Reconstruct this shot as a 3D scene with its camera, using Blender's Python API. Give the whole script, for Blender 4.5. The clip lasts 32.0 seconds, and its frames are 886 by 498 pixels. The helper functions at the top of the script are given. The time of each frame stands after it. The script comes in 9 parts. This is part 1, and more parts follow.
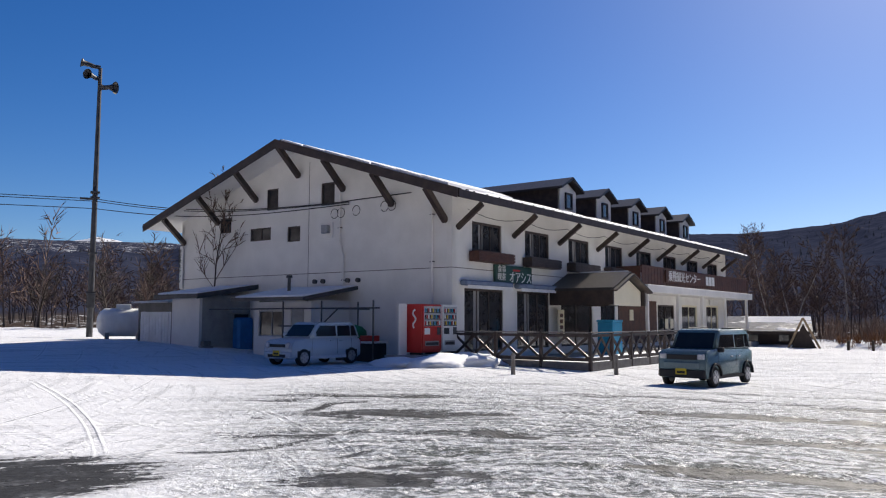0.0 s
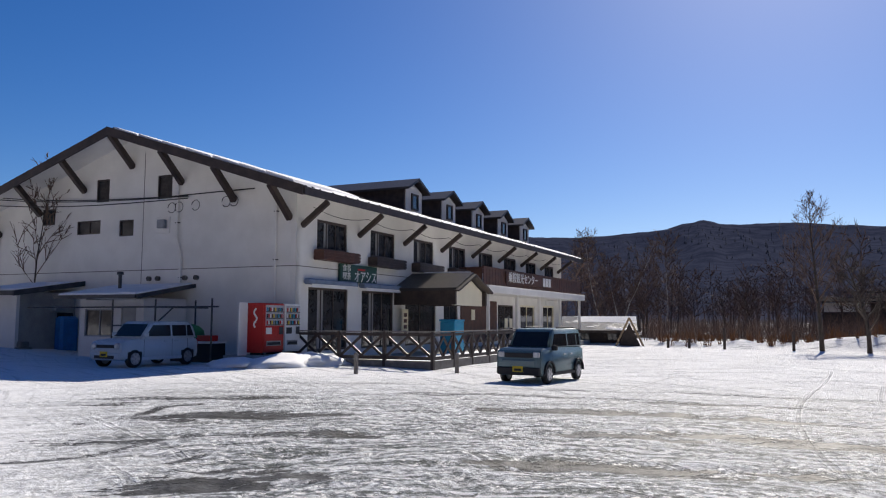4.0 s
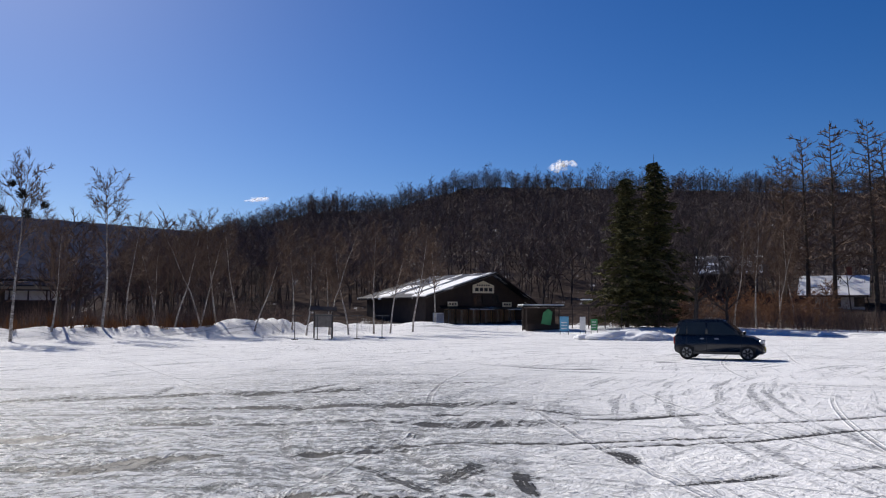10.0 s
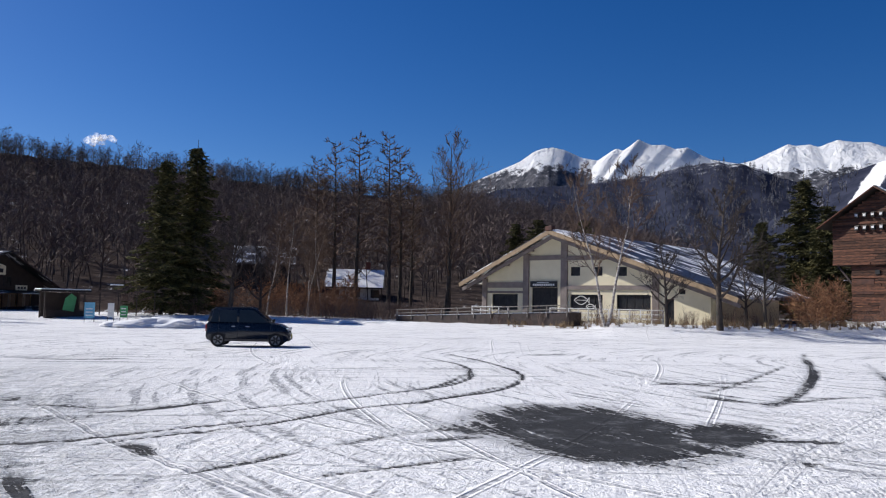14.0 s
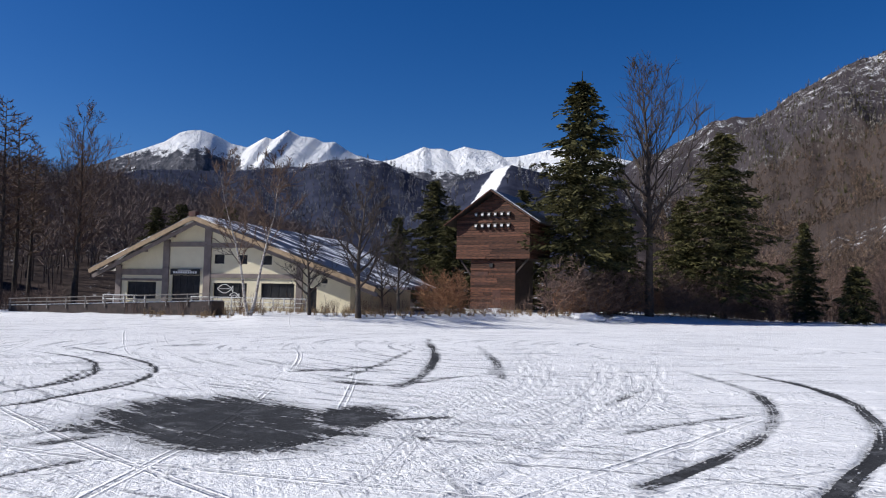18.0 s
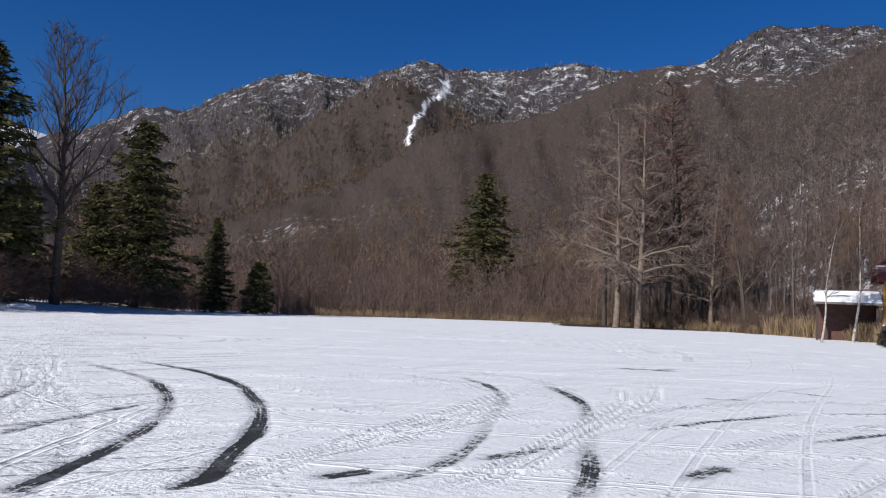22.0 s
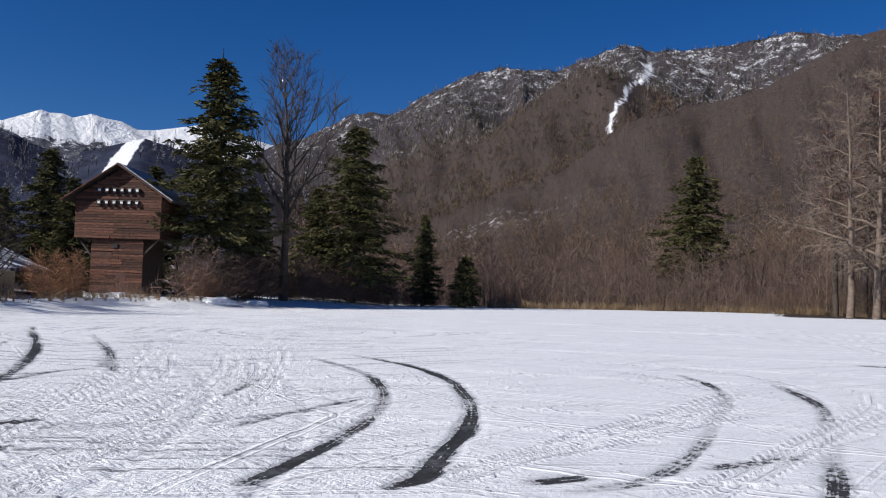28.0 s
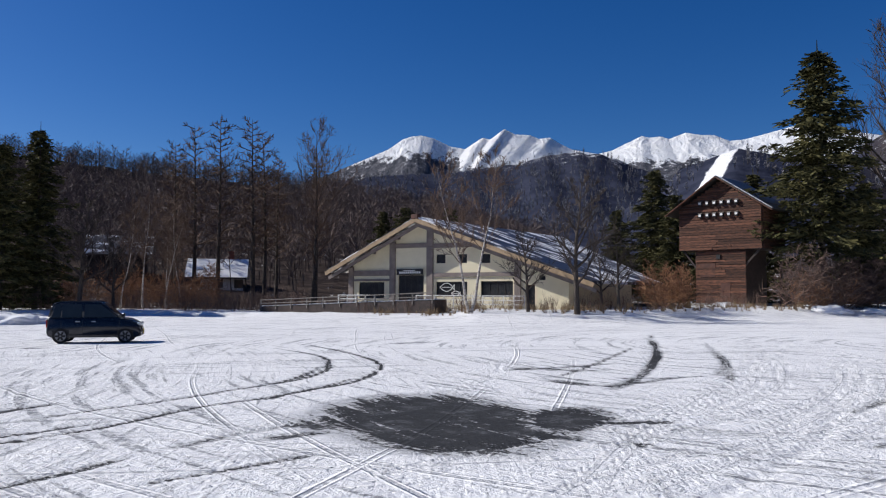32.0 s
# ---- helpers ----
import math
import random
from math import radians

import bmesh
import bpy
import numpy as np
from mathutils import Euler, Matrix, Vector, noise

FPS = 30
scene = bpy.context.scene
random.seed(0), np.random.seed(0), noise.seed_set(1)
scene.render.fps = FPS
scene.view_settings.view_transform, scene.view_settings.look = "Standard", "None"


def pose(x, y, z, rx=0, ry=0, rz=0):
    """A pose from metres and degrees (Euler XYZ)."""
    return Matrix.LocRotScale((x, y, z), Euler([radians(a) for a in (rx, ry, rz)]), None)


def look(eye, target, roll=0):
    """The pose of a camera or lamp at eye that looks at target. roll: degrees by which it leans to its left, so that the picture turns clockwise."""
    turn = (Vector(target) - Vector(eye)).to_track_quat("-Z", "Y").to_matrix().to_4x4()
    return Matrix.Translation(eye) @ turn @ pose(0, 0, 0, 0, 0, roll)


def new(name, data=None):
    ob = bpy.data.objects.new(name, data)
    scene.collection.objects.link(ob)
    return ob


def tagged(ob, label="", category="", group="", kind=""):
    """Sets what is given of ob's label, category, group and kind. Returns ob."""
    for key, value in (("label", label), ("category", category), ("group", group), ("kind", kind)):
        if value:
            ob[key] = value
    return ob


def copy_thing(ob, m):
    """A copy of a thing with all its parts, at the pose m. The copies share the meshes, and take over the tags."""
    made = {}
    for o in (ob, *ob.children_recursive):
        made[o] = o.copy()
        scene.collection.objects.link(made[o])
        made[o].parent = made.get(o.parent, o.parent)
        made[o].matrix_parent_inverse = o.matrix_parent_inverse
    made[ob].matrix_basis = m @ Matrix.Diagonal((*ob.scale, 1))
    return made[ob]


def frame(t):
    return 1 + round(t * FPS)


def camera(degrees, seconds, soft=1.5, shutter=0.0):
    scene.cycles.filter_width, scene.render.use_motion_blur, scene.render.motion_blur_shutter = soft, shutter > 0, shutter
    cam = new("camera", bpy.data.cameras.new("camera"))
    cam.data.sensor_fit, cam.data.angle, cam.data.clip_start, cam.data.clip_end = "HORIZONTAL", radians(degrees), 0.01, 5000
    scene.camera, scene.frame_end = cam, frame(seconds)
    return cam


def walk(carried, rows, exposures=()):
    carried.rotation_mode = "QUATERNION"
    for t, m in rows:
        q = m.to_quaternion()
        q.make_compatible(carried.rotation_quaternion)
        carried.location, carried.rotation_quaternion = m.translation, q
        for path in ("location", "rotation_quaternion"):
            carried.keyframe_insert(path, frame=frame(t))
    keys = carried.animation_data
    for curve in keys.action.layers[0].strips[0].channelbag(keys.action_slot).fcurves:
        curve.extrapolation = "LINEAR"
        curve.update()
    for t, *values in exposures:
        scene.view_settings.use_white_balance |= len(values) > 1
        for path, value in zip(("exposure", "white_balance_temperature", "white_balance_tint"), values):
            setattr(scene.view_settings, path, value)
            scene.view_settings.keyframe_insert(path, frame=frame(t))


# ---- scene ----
cam = camera(58.84, 32.0, soft=1.15)
PATH = [
    (0.0, pose(0.018, 0.223, 1.620, 95.14, -0.12, -4.56)),
    (0.5, pose(0.021, 0.223, 1.620, 95.10, -0.28, -5.32)),
    (1.0, pose(0.029, 0.222, 1.620, 95.26, -0.29, -7.31)),
    (1.5, pose(0.034, 0.221, 1.620, 95.31, -0.30, -8.76)),
    (2.0, pose(0.039, 0.221, 1.620, 95.32, -0.24, -10.07)),
    (2.5, pose(0.045, 0.219, 1.620, 95.25, -0.29, -11.70)),
    (4.5, pose(0.071, 0.213, 1.620, 95.19, -0.27, -18.40)),
    (5.0, pose(0.084, 0.208, 1.620, 95.27, -0.40, -22.02)),
    (5.5, pose(0.093, 0.204, 1.620, 95.08, -0.31, -24.60)),
    (6.0, pose(0.099, 0.201, 1.620, 95.11, -0.25, -26.26)),
    (6.5, pose(0.119, 0.190, 1.620, 94.91, -0.52, -32.16)),
    (7.0, pose(0.155, 0.162, 1.620, 95.03, -0.47, -43.82)),
    (7.5, pose(0.179, 0.135, 1.620, 94.97, -0.13, -53.07)),
    (8.0, pose(0.192, 0.115, 1.620, 94.90, -0.13, -59.24)),
    (8.5, pose(0.202, 0.098, 1.620, 94.57, -0.02, -64.17)),
    (9.0, pose(0.208, 0.083, 1.620, 94.63, -0.25, -68.38)),
    (9.5, pose(0.212, 0.071, 1.620, 94.54, -0.05, -71.39)),
    (10.0, pose(0.217, 0.056, 1.620, 94.48, -0.20, -75.59)),
    (10.5, pose(0.221, 0.037, 1.620, 94.28, -0.27, -80.46)),
    (11.0, pose(0.223, 0.019, 1.620, 94.36, -0.41, -85.16)),
    (11.5, pose(0.224, 0.006, 1.620, 94.33, -0.36, -88.39)),
    (12.0, pose(0.224, -0.010, 1.620, 94.25, -0.51, -92.47)),
    (12.5, pose(0.223, -0.025, 1.620, 94.04, -0.70, -96.44)),
    (13.0, pose(0.221, -0.038, 1.620, 93.59, -0.58, -99.72)),
    (13.5, pose(0.219, -0.048, 1.620, 93.83, -0.77, -102.36)),
    (14.0, pose(0.213, -0.071, 1.620, 94.01, -1.24, -108.37)),
    (14.5, pose(0.206, -0.089, 1.620, 94.16, -0.78, -113.29)),
    (15.0, pose(0.197, -0.106, 1.620, 94.05, -0.86, -118.25)),
    (15.5, pose(0.191, -0.117, 1.620, 94.12, -0.96, -121.59)),
    (17.5, pose(0.166, -0.151, 1.620, 94.00, -1.26, -132.34)),
    (18.0, pose(0.162, -0.155, 1.620, 93.76, -1.30, -133.77)),
    (18.5, pose(0.160, -0.157, 1.620, 93.87, -1.32, -134.53)),
    (19.0, pose(0.157, -0.160, 1.620, 93.90, -1.41, -135.45)),
    (19.5, pose(0.147, -0.169, 1.620, 93.82, -1.37, -138.95)),
    (20.0, pose(0.132, -0.181, 1.620, 93.99, -1.57, -143.91)),
    (20.5, pose(0.111, -0.194, 1.620, 93.94, -1.72, -150.24)),
    (21.0, pose(0.088, -0.206, 1.620, 94.10, -1.90, -156.80)),
    (21.5, pose(0.055, -0.217, 1.620, 94.33, -2.11, -165.67)),
    (22.0, pose(0.021, -0.223, 1.620, 94.37, -2.47, -174.64)),
    (22.5, pose(-0.001, -0.224, 1.620, 94.48, -2.33, -180.33)),
    (23.0, pose(-0.025, -0.223, 1.620, 94.55, -2.36, -186.35)),
    (23.5, pose(-0.042, -0.220, 1.620, 94.73, -2.51, -190.70)),
    (24.0, pose(-0.056, -0.217, 1.620, 94.86, -2.67, -194.56)),
    (24.5, pose(-0.074, -0.212, 1.620, 94.75, -2.73, -199.19)),
    (26.5, pose(0.026, -0.534, 1.680, 93.82, -1.89, -183.58)),
    (27.0, pose(0.064, -0.533, 1.680, 93.62, -1.84, -173.92)),
    (27.5, pose(0.095, -0.527, 1.680, 93.34, -1.67, -165.70)),
    (28.0, pose(0.118, -0.520, 1.680, 93.27, -1.67, -159.76)),
    (28.5, pose(0.143, -0.509, 1.680, 93.30, -1.46, -152.68)),
    (29.0, pose(0.170, -0.492, 1.680, 93.26, -1.22, -144.43)),
    (29.5, pose(0.188, -0.478, 1.680, 93.31, -1.15, -138.74)),
    (30.0, pose(0.204, -0.463, 1.680, 93.34, -0.83, -133.03)),
    (30.5, pose(0.219, -0.445, 1.680, 93.14, -0.50, -127.01)),
    (31.0, pose(0.228, -0.431, 1.680, 93.33, -0.42, -122.76)),
    (31.5, pose(0.234, -0.421, 1.680, 93.45, -0.51, -119.82)),
    (32.0, pose(0.238, -0.414, 1.680, 93.23, -0.25, -117.81)),
]
walk(cam, PATH, exposures=[(0.0, 0.6, 6950, 10), (2.5, 0.54, 6950, 10), (5.0, 0.40, 6950, 10), (7.0, 0.15, 6900, 10), (9.0, 0.15, 6800, 10), (11.0, 0.38, 6550, 10), (15.0, 0.30, 6450, 10), (19.0, 0.28, 6350, 10), (24.5, 0.14, 6400, 10), (32.0, 0.22, 6400, 10)])

# ---- world, sun ----
SUN_AZ, SUN_EL = 41.0, 35.0
world = bpy.data.worlds.new("sky")
scene.world = world
world.use_nodes = True
_nt = world.node_tree
_sky = _nt.nodes.new("ShaderNodeTexSky")
_sky.sky_type = "NISHITA"
_sky.sun_disc = False
_sky.sun_elevation, _sky.sun_rotation = radians(SUN_EL), radians(SUN_AZ)
_sky.altitude, _sky.air_density, _sky.dust_density, _sky.ozone_density = 1800, 1.0, 1.4, 5.0
_bg = _nt.nodes["Background"]
_bg.inputs["Strength"].default_value = 0.068
_hs = _nt.nodes.new("ShaderNodeHueSaturation")
_hs.inputs["Saturation"].default_value = 1.29
_hs.inputs["Hue"].default_value = 0.511
_nt.links.new(_sky.outputs["Color"], _hs.inputs["Color"])
_nt.links.new(_hs.outputs["Color"], _bg.inputs["Color"])
sun_lamp = new("sun", bpy.data.lights.new("sun", "SUN"))
sun_lamp.data.energy, sun_lamp.data.angle, sun_lamp.data.color = 4.3, radians(0.5), (1.0, 0.955, 0.89)
_sd = Vector((math.sin(radians(SUN_AZ)) * math.cos(radians(SUN_EL)), math.cos(radians(SUN_AZ)) * math.cos(radians(SUN_EL)), math.sin(radians(SUN_EL))))
sun_lamp.matrix_world = look(_sd * 200, (0, 0, 0))

# ---- materials ----
class Nodes:
    """Small helper to wire a node material."""

    def __init__(self, name):
        self.m = bpy.data.materials.new(name)
        self.m.use_nodes = True
        self.t = self.m.node_tree
        self.b = self.t.nodes["Principled BSDF"]

    def add(self, kind, **props):
        n = self.t.nodes.new(kind)
        for k, v in props.items():
            setattr(n, k, v)
        return n

    def put(self, sock, v):
        if isinstance(v, bpy.types.NodeSocket):
            self.t.links.new(v, sock)
        elif isinstance(v, (tuple, list)) and len(v) == 3 and sock.type == "RGBA":
            sock.default_value = (*v, 1)
        else:
            sock.default_value = v

    def coords(self, kind="Object", scale=(1, 1, 1)):
        c = self.add("ShaderNodeTexCoord")
        mp = self.add("ShaderNodeMapping")
        self.put(mp.inputs["Vector"], c.outputs[kind])
        mp.inputs["Scale"].default_value = scale
        return mp.outputs[0]

    def world(self, scale=(1, 1, 1), rot=0):
        c = self.add("ShaderNodeNewGeometry")
        mp = self.add("ShaderNodeMapping")
        self.put(mp.inputs["Vector"], c.outputs["Position"])
        mp.inputs["Scale"].default_value = scale
        mp.inputs["Rotation"].default_value = (0, 0, rot)
        return mp.outputs[0]

    def noise(self, vec, scale, detail=4, rough=0.55, distort=0.0):
        n = self.add("ShaderNodeTexNoise")
        self.put(n.inputs["Vector"], vec)
        n.inputs["Scale"].default_value = scale
        n.inputs["Detail"].default_value = detail
        n.inputs["Roughness"].default_value = rough
        n.inputs["Distortion"].default_value = distort
        return n.outputs["Fac"]

    def ramp(self, fac, a, b, lo=0.0, hi=1.0):
        n = self.add("ShaderNodeMapRange", interpolation_type="SMOOTHSTEP")
        self.put(n.inputs["Value"], fac)
        for k, v in (("From Min", a), ("From Max", b), ("To Min", lo), ("To Max", hi)):
            n.inputs[k].default_value = v
        return n.outputs[0]

    def math(self, op, a, b=0.0):
        n = self.add("ShaderNodeMath", operation=op)
        self.put(n.inputs[0], a)
        self.put(n.inputs[1], b)
        return n.outputs[0]

    def mix(self, fac, a, b):
        n = self.add("ShaderNodeMix", data_type="RGBA")
        self.put(n.inputs["Factor"], fac)
        self.put(n.inputs[6], a)
        self.put(n.inputs[7], b)
        return n.outputs[2]

    def attr(self, name):
        n = self.add("ShaderNodeAttribute", attribute_name=name)
        return n.outputs["Fac"]

    def bump(self, height, strength=0.3, dist=0.02, after=None):
        n = self.add("ShaderNodeBump")
        n.inputs["Strength"].default_value = strength
        n.inputs["Distance"].default_value = dist
        self.put(n.inputs["Height"], height)
        if after is not None:
            self.put(n.inputs["Normal"], after)
        return n.outputs[0]

    def done(self, color, rough=0.7, normal=None, metal=0.0, spec=0.5):
        self.put(self.b.inputs["Base Color"], color)
        self.put(self.b.inputs["Roughness"], rough)
        self.b.inputs["Metallic"].default_value = metal
        self.b.inputs["Specular IOR Level"].default_value = spec
        if normal is not None:
            self.put(self.b.inputs["Normal"], normal)
        return self.m


def surf(name, color, dark=None, scale=6.0, rough=0.7, grain=60.0, bump=0.15, metal=0.0, spec=0.4, vary=0.0, stretch=(1, 1, 1), island=0.0):
    """Colour that wanders between two tones at two scales, with fine relief."""
    n = Nodes(name)
    dark = dark or tuple(c * 0.7 for c in color)
    v = n.coords("Object", stretch)
    big, fine = n.noise(v, scale, 5), n.noise(v, grain, 3)
    f = n.math("ADD", n.math("MULTIPLY", big, 0.65), n.math("MULTIPLY", fine, 0.35))
    col = n.mix(n.ramp(f, 0.35, 0.65), dark, color)
    if vary:
        oi = n.add("ShaderNodeObjectInfo")
        k = n.math("ADD", n.math("MULTIPLY", oi.outputs["Random"], vary), 1 - vary)
        hs = n.add("ShaderNodeHueSaturation")
        n.put(hs.inputs["Value"], k)
        n.put(hs.inputs["Color"], col)
        col = hs.outputs[0]
    if island:  # every twig a little lighter or darker
        ge = n.add("ShaderNodeNewGeometry")
        k = n.math("ADD", n.math("MULTIPLY", ge.outputs["Random Per Island"], 2 * island), 1 - island)
        hs = n.add("ShaderNodeHueSaturation")
        n.put(hs.inputs["Value"], k)
        n.put(hs.inputs["Color"], col)
        col = hs.outputs[0]
    return n.done(col, n.ramp(fine, 0.3, 0.7, max(0.02, rough - 0.08), min(1, rough + 0.08)), n.bump(f, bump, 0.01), metal, spec)


def m_ground():
    n = Nodes("snowy_ground")
    w = n.world()
    bare, snow, slush, hazy_wood = n.attr("bare"), n.attr("snow"), n.attr("slush"), n.attr("hazy_wood")
    calm = n.attr("calm")
    busy = n.math("SUBTRACT", 1.0, n.math("MULTIPLY", calm, 0.7))
    n_mid, n_fine, n_grit = n.noise(w, 2.2, 6, 0.6), n.noise(w, 11.0, 5, 0.62), n.noise(w, 34.0, 3, 0.6)
    where, slow = n.noise(w, 0.09, 3), n.noise(w, 0.035, 0)
    sp = n.add("ShaderNodeSeparateXYZ")
    n.put(sp.inputs[0], w)
    flat = n.world((1, 1, 0))

    def far_from(cx, cy):
        d = n.add("ShaderNodeVectorMath", operation="DISTANCE")
        n.put(d.inputs[0], flat)
        d.inputs[1].default_value = (cx, cy, 0)
        return d.outputs["Value"]

    def sweep(cx, cy, across, along, detail=6):
        """Noise stretched along circles round a place: long sweeping scuffs."""
        c = n.add("ShaderNodeCombineXYZ")
        n.put(c.inputs[0], n.math("MULTIPLY", far_from(cx, cy), across))
        n.put(c.inputs[1], n.math("MULTIPLY", sp.outputs[0], along))
        n.put(c.inputs[2], n.math("MULTIPLY", sp.outputs[1], along))
        return n.noise(c.outputs[0], 1.0, detail, 0.6)

    def treads(cx, cy, step, seed, half=0.085, low=0.5):
        """Wheel lines on circles round a place, one in each ring of the given step, coming and going: groove and raised rim."""
        wob = n.math("MULTIPLY", slow, 5.0)
        d = n.math("DIVIDE", n.math("ADD", far_from(cx, cy), wob), step)
        ring = n.math("FLOOR", d)
        wn = n.add("ShaderNodeTexWhiteNoise", noise_dimensions="1D")
        n.put(wn.inputs["W"], n.math("ADD", ring, seed))
        off = n.math("ADD", n.math("MULTIPLY", wn.outputs["Value"], 0.6), 0.2)
        e = n.math("MULTIPLY", n.math("ABSOLUTE", n.math("SUBTRACT", n.math("FRACT", d), off)), step)
        c = n.add("ShaderNodeCombineXYZ")
        n.put(c.inputs[0], n.math("MULTIPLY", ring, 7.31))
        n.put(c.inputs[1], n.math("MULTIPLY", sp.outputs[0], 0.045))
        n.put(c.inputs[2], n.math("MULTIPLY", sp.outputs[1], 0.045))
        on = n.ramp(n.noise(c.outputs[0], 1.0, 2), low, low + 0.07)
        groove = n.math("MULTIPLY", n.ramp(e, half, half * 0.6), on)
        rim = n.math("MULTIPLY", n.math("MULTIPLY", n.ramp(e, half * 0.75, half * 1.15), n.ramp(e, half * 2.1, half * 1.3)), on)
        return groove, rim

    def add(*v):
        out = v[0]
        for k in v[1:]:
            out = n.math("ADD", out, k)
        return out

    streak, streak2, streak3 = sweep(16, -30, 3.4, 0.22), sweep(-38, 12, 4.2, 0.2), sweep(30, 40, 7.0, 0.3)
    brush, loop = sweep(9, -62, 8.0, 0.55), sweep(1, 2, 7.0, 0.5)
    lines = [treads(34, -78, 0.62, 3, 0.045, 0.565), treads(-66, 14, 0.8, 41, 0.04, 0.59), treads(62, 50, 0.9, 97, 0.045, 0.575), treads(2, -96, 0.55, 150, 0.035, 0.565), treads(-125, -40, 0.9, 211, 0.05, 0.60), treads(98, -52, 0.8, 260, 0.045, 0.57)]
    groove, rim = lines[0]
    for g, r in lines[1:]:
        groove, rim = n.math("MAXIMUM", groove, g), n.math("MAXIMUM", rim, r)
    groove, rim = n.math("MULTIPLY", groove, busy), n.math("MULTIPLY", rim, busy)
    # long low ridges left by the plough on the quiet side
    _, plough = treads(-30, -420, 1.35, 300, 0.06, 0.44)
    rim = n.math("MAXIMUM", rim, n.math("MULTIPLY", plough, calm))
    press, lip = n.attr("press"), n.attr("lip")
    groove, rim = n.math("MAXIMUM", groove, press), n.math("MAXIMUM", rim, n.math("MULTIPLY", lip, n.ramp(n_fine, 0.3, 0.55, 0.4, 1.0)))
    # tread pressed into the wheel lines: ribs along and slanted lugs across
    run, side, tyre = n.attr("run"), n.attr("side"), n.attr("tyre")
    ribs = n.math("SINE", n.math("MULTIPLY", side, 118.0))
    lug = n.math("SINE", add(n.math("MULTIPLY", run, 44.0), n.math("MULTIPLY", n.math("ABSOLUTE", side), 34.0)))
    lugs = n.ramp(add(n.math("MULTIPLY", ribs, 0.32), n.math("MULTIPLY", lug, 0.55), n.math("MULTIPLY", n.math("SUBTRACT", n_fine, 0.5), 1.6)), -0.25, 0.35)
    # packed snow, scraped thin in streaks
    thin = n.math("MAXIMUM", n.math("MULTIPLY", n.ramp(streak, 0.55, 0.61), n.ramp(where, 0.40, 0.55)), n.math("MAXIMUM", n.math("MULTIPLY", n.ramp(streak2, 0.56, 0.62), n.ramp(where, 0.60, 0.45)), n.math("MULTIPLY", n.ramp(streak3, 0.58, 0.65), 0.8)))
    thin = n.math("MULTIPLY", thin, busy)
    snow_c = n.mix(n.ramp(n_fine, 0.35, 0.65), (0.76, 0.77, 0.80), (0.92, 0.92, 0.92))
    snow_c = n.mix(n.math("MULTIPLY", calm, 0.8), snow_c, n.mix(n_grit, (0.60, 0.61, 0.64), (0.78, 0.79, 0.81)))
    snow_c = n.mix(n.math("MULTIPLY", n.ramp(bare, 0.06, 0.4), n.ramp(n_fine, 0.3, 0.6, 0.3, 0.9)), snow_c, (0.42, 0.43, 0.45))
    snow_c = n.mix(n.math("MULTIPLY", groove, n.ramp(lugs, 0, 1, 0.85, 0.15)), snow_c, (0.44, 0.45, 0.48))
    snow_c = n.mix(n.math("MULTIPLY", thin, n.ramp(n_fine, 0.38, 0.55)), snow_c, (0.30, 0.31, 0.33))
    snow_c = n.mix(n.math("MULTIPLY", rim, 0.8), snow_c, (0.94, 0.94, 0.94))
    # wet grey slush, scraped dark in places, with clods and crumbs of white left on it
    crumb = n.noise(w, 7.5, 6, 0.72)
    slush_c = n.mix(n.ramp(crumb, 0.42, 0.60), (0.125, 0.137, 0.15), (0.62, 0.65, 0.685))
    slush_c = n.mix(n.math("MULTIPLY", n.ramp(loop, 0.525, 0.56), n.ramp(n_fine, 0.34, 0.54)), slush_c, (0.065, 0.078, 0.076))
    slush_c = n.mix(n.math("MULTIPLY", groove, 0.5), slush_c, (0.10, 0.10, 0.098))
    slush_c = n.mix(n.math("MULTIPLY", n.ramp(n.noise(w, 4.5, 6, 0.75), 0.54, 0.58), n.ramp(n_grit, 0.38, 0.55)), slush_c, (0.84, 0.84, 0.84))
    clod = n.add("ShaderNodeTexVoronoi", feature="F1")
    n.put(clod.inputs["Vector"], w)
    clod.inputs["Scale"].default_value = 6.5
    clods = n.math("MULTIPLY", n.math("MULTIPLY", n.ramp(add(clod.outputs["Distance"], n.math("MULTIPLY", n.math("SUBTRACT", n_grit, 0.5), 0.5)), 0.36, 0.2), n.ramp(n.noise(w, 0.7, 4), 0.50, 0.58)), busy)
    slush_c = n.mix(clods, slush_c, (0.84, 0.84, 0.84))
    sl = add(n.math("MULTIPLY", loop, 0.45), n.math("MULTIPLY", n_mid, 0.35), n.math("MULTIPLY", n_fine, 0.2))
    slush_f = n.math("MULTIPLY", slush, n.ramp(sl, 0.435, 0.485, 0.18, 1.0))
    col = n.mix(slush_f, snow_c, slush_c)
    asphalt_c = n.mix(n.ramp(n.noise(w, 70, 3), 0.3, 0.7), (0.016, 0.017, 0.019), (0.045, 0.045, 0.046))
    asphalt_c = n.mix(n.math("MULTIPLY", n.ramp(n_mid, 0.48, 0.70, 0.05, 0.35), n.ramp(n_fine, 0.4, 0.62, 0.2, 1.0)), asphalt_c, (0.30, 0.31, 0.33))
    drawn = add(n.math("MULTIPLY", n.math("SUBTRACT", streak, 0.5), 1.4), n.math("MULTIPLY", n.math("SUBTRACT", brush, 0.5), 1.7), n.math("MULTIPLY", n.math("SUBTRACT", n_fine, 0.5), 1.3))
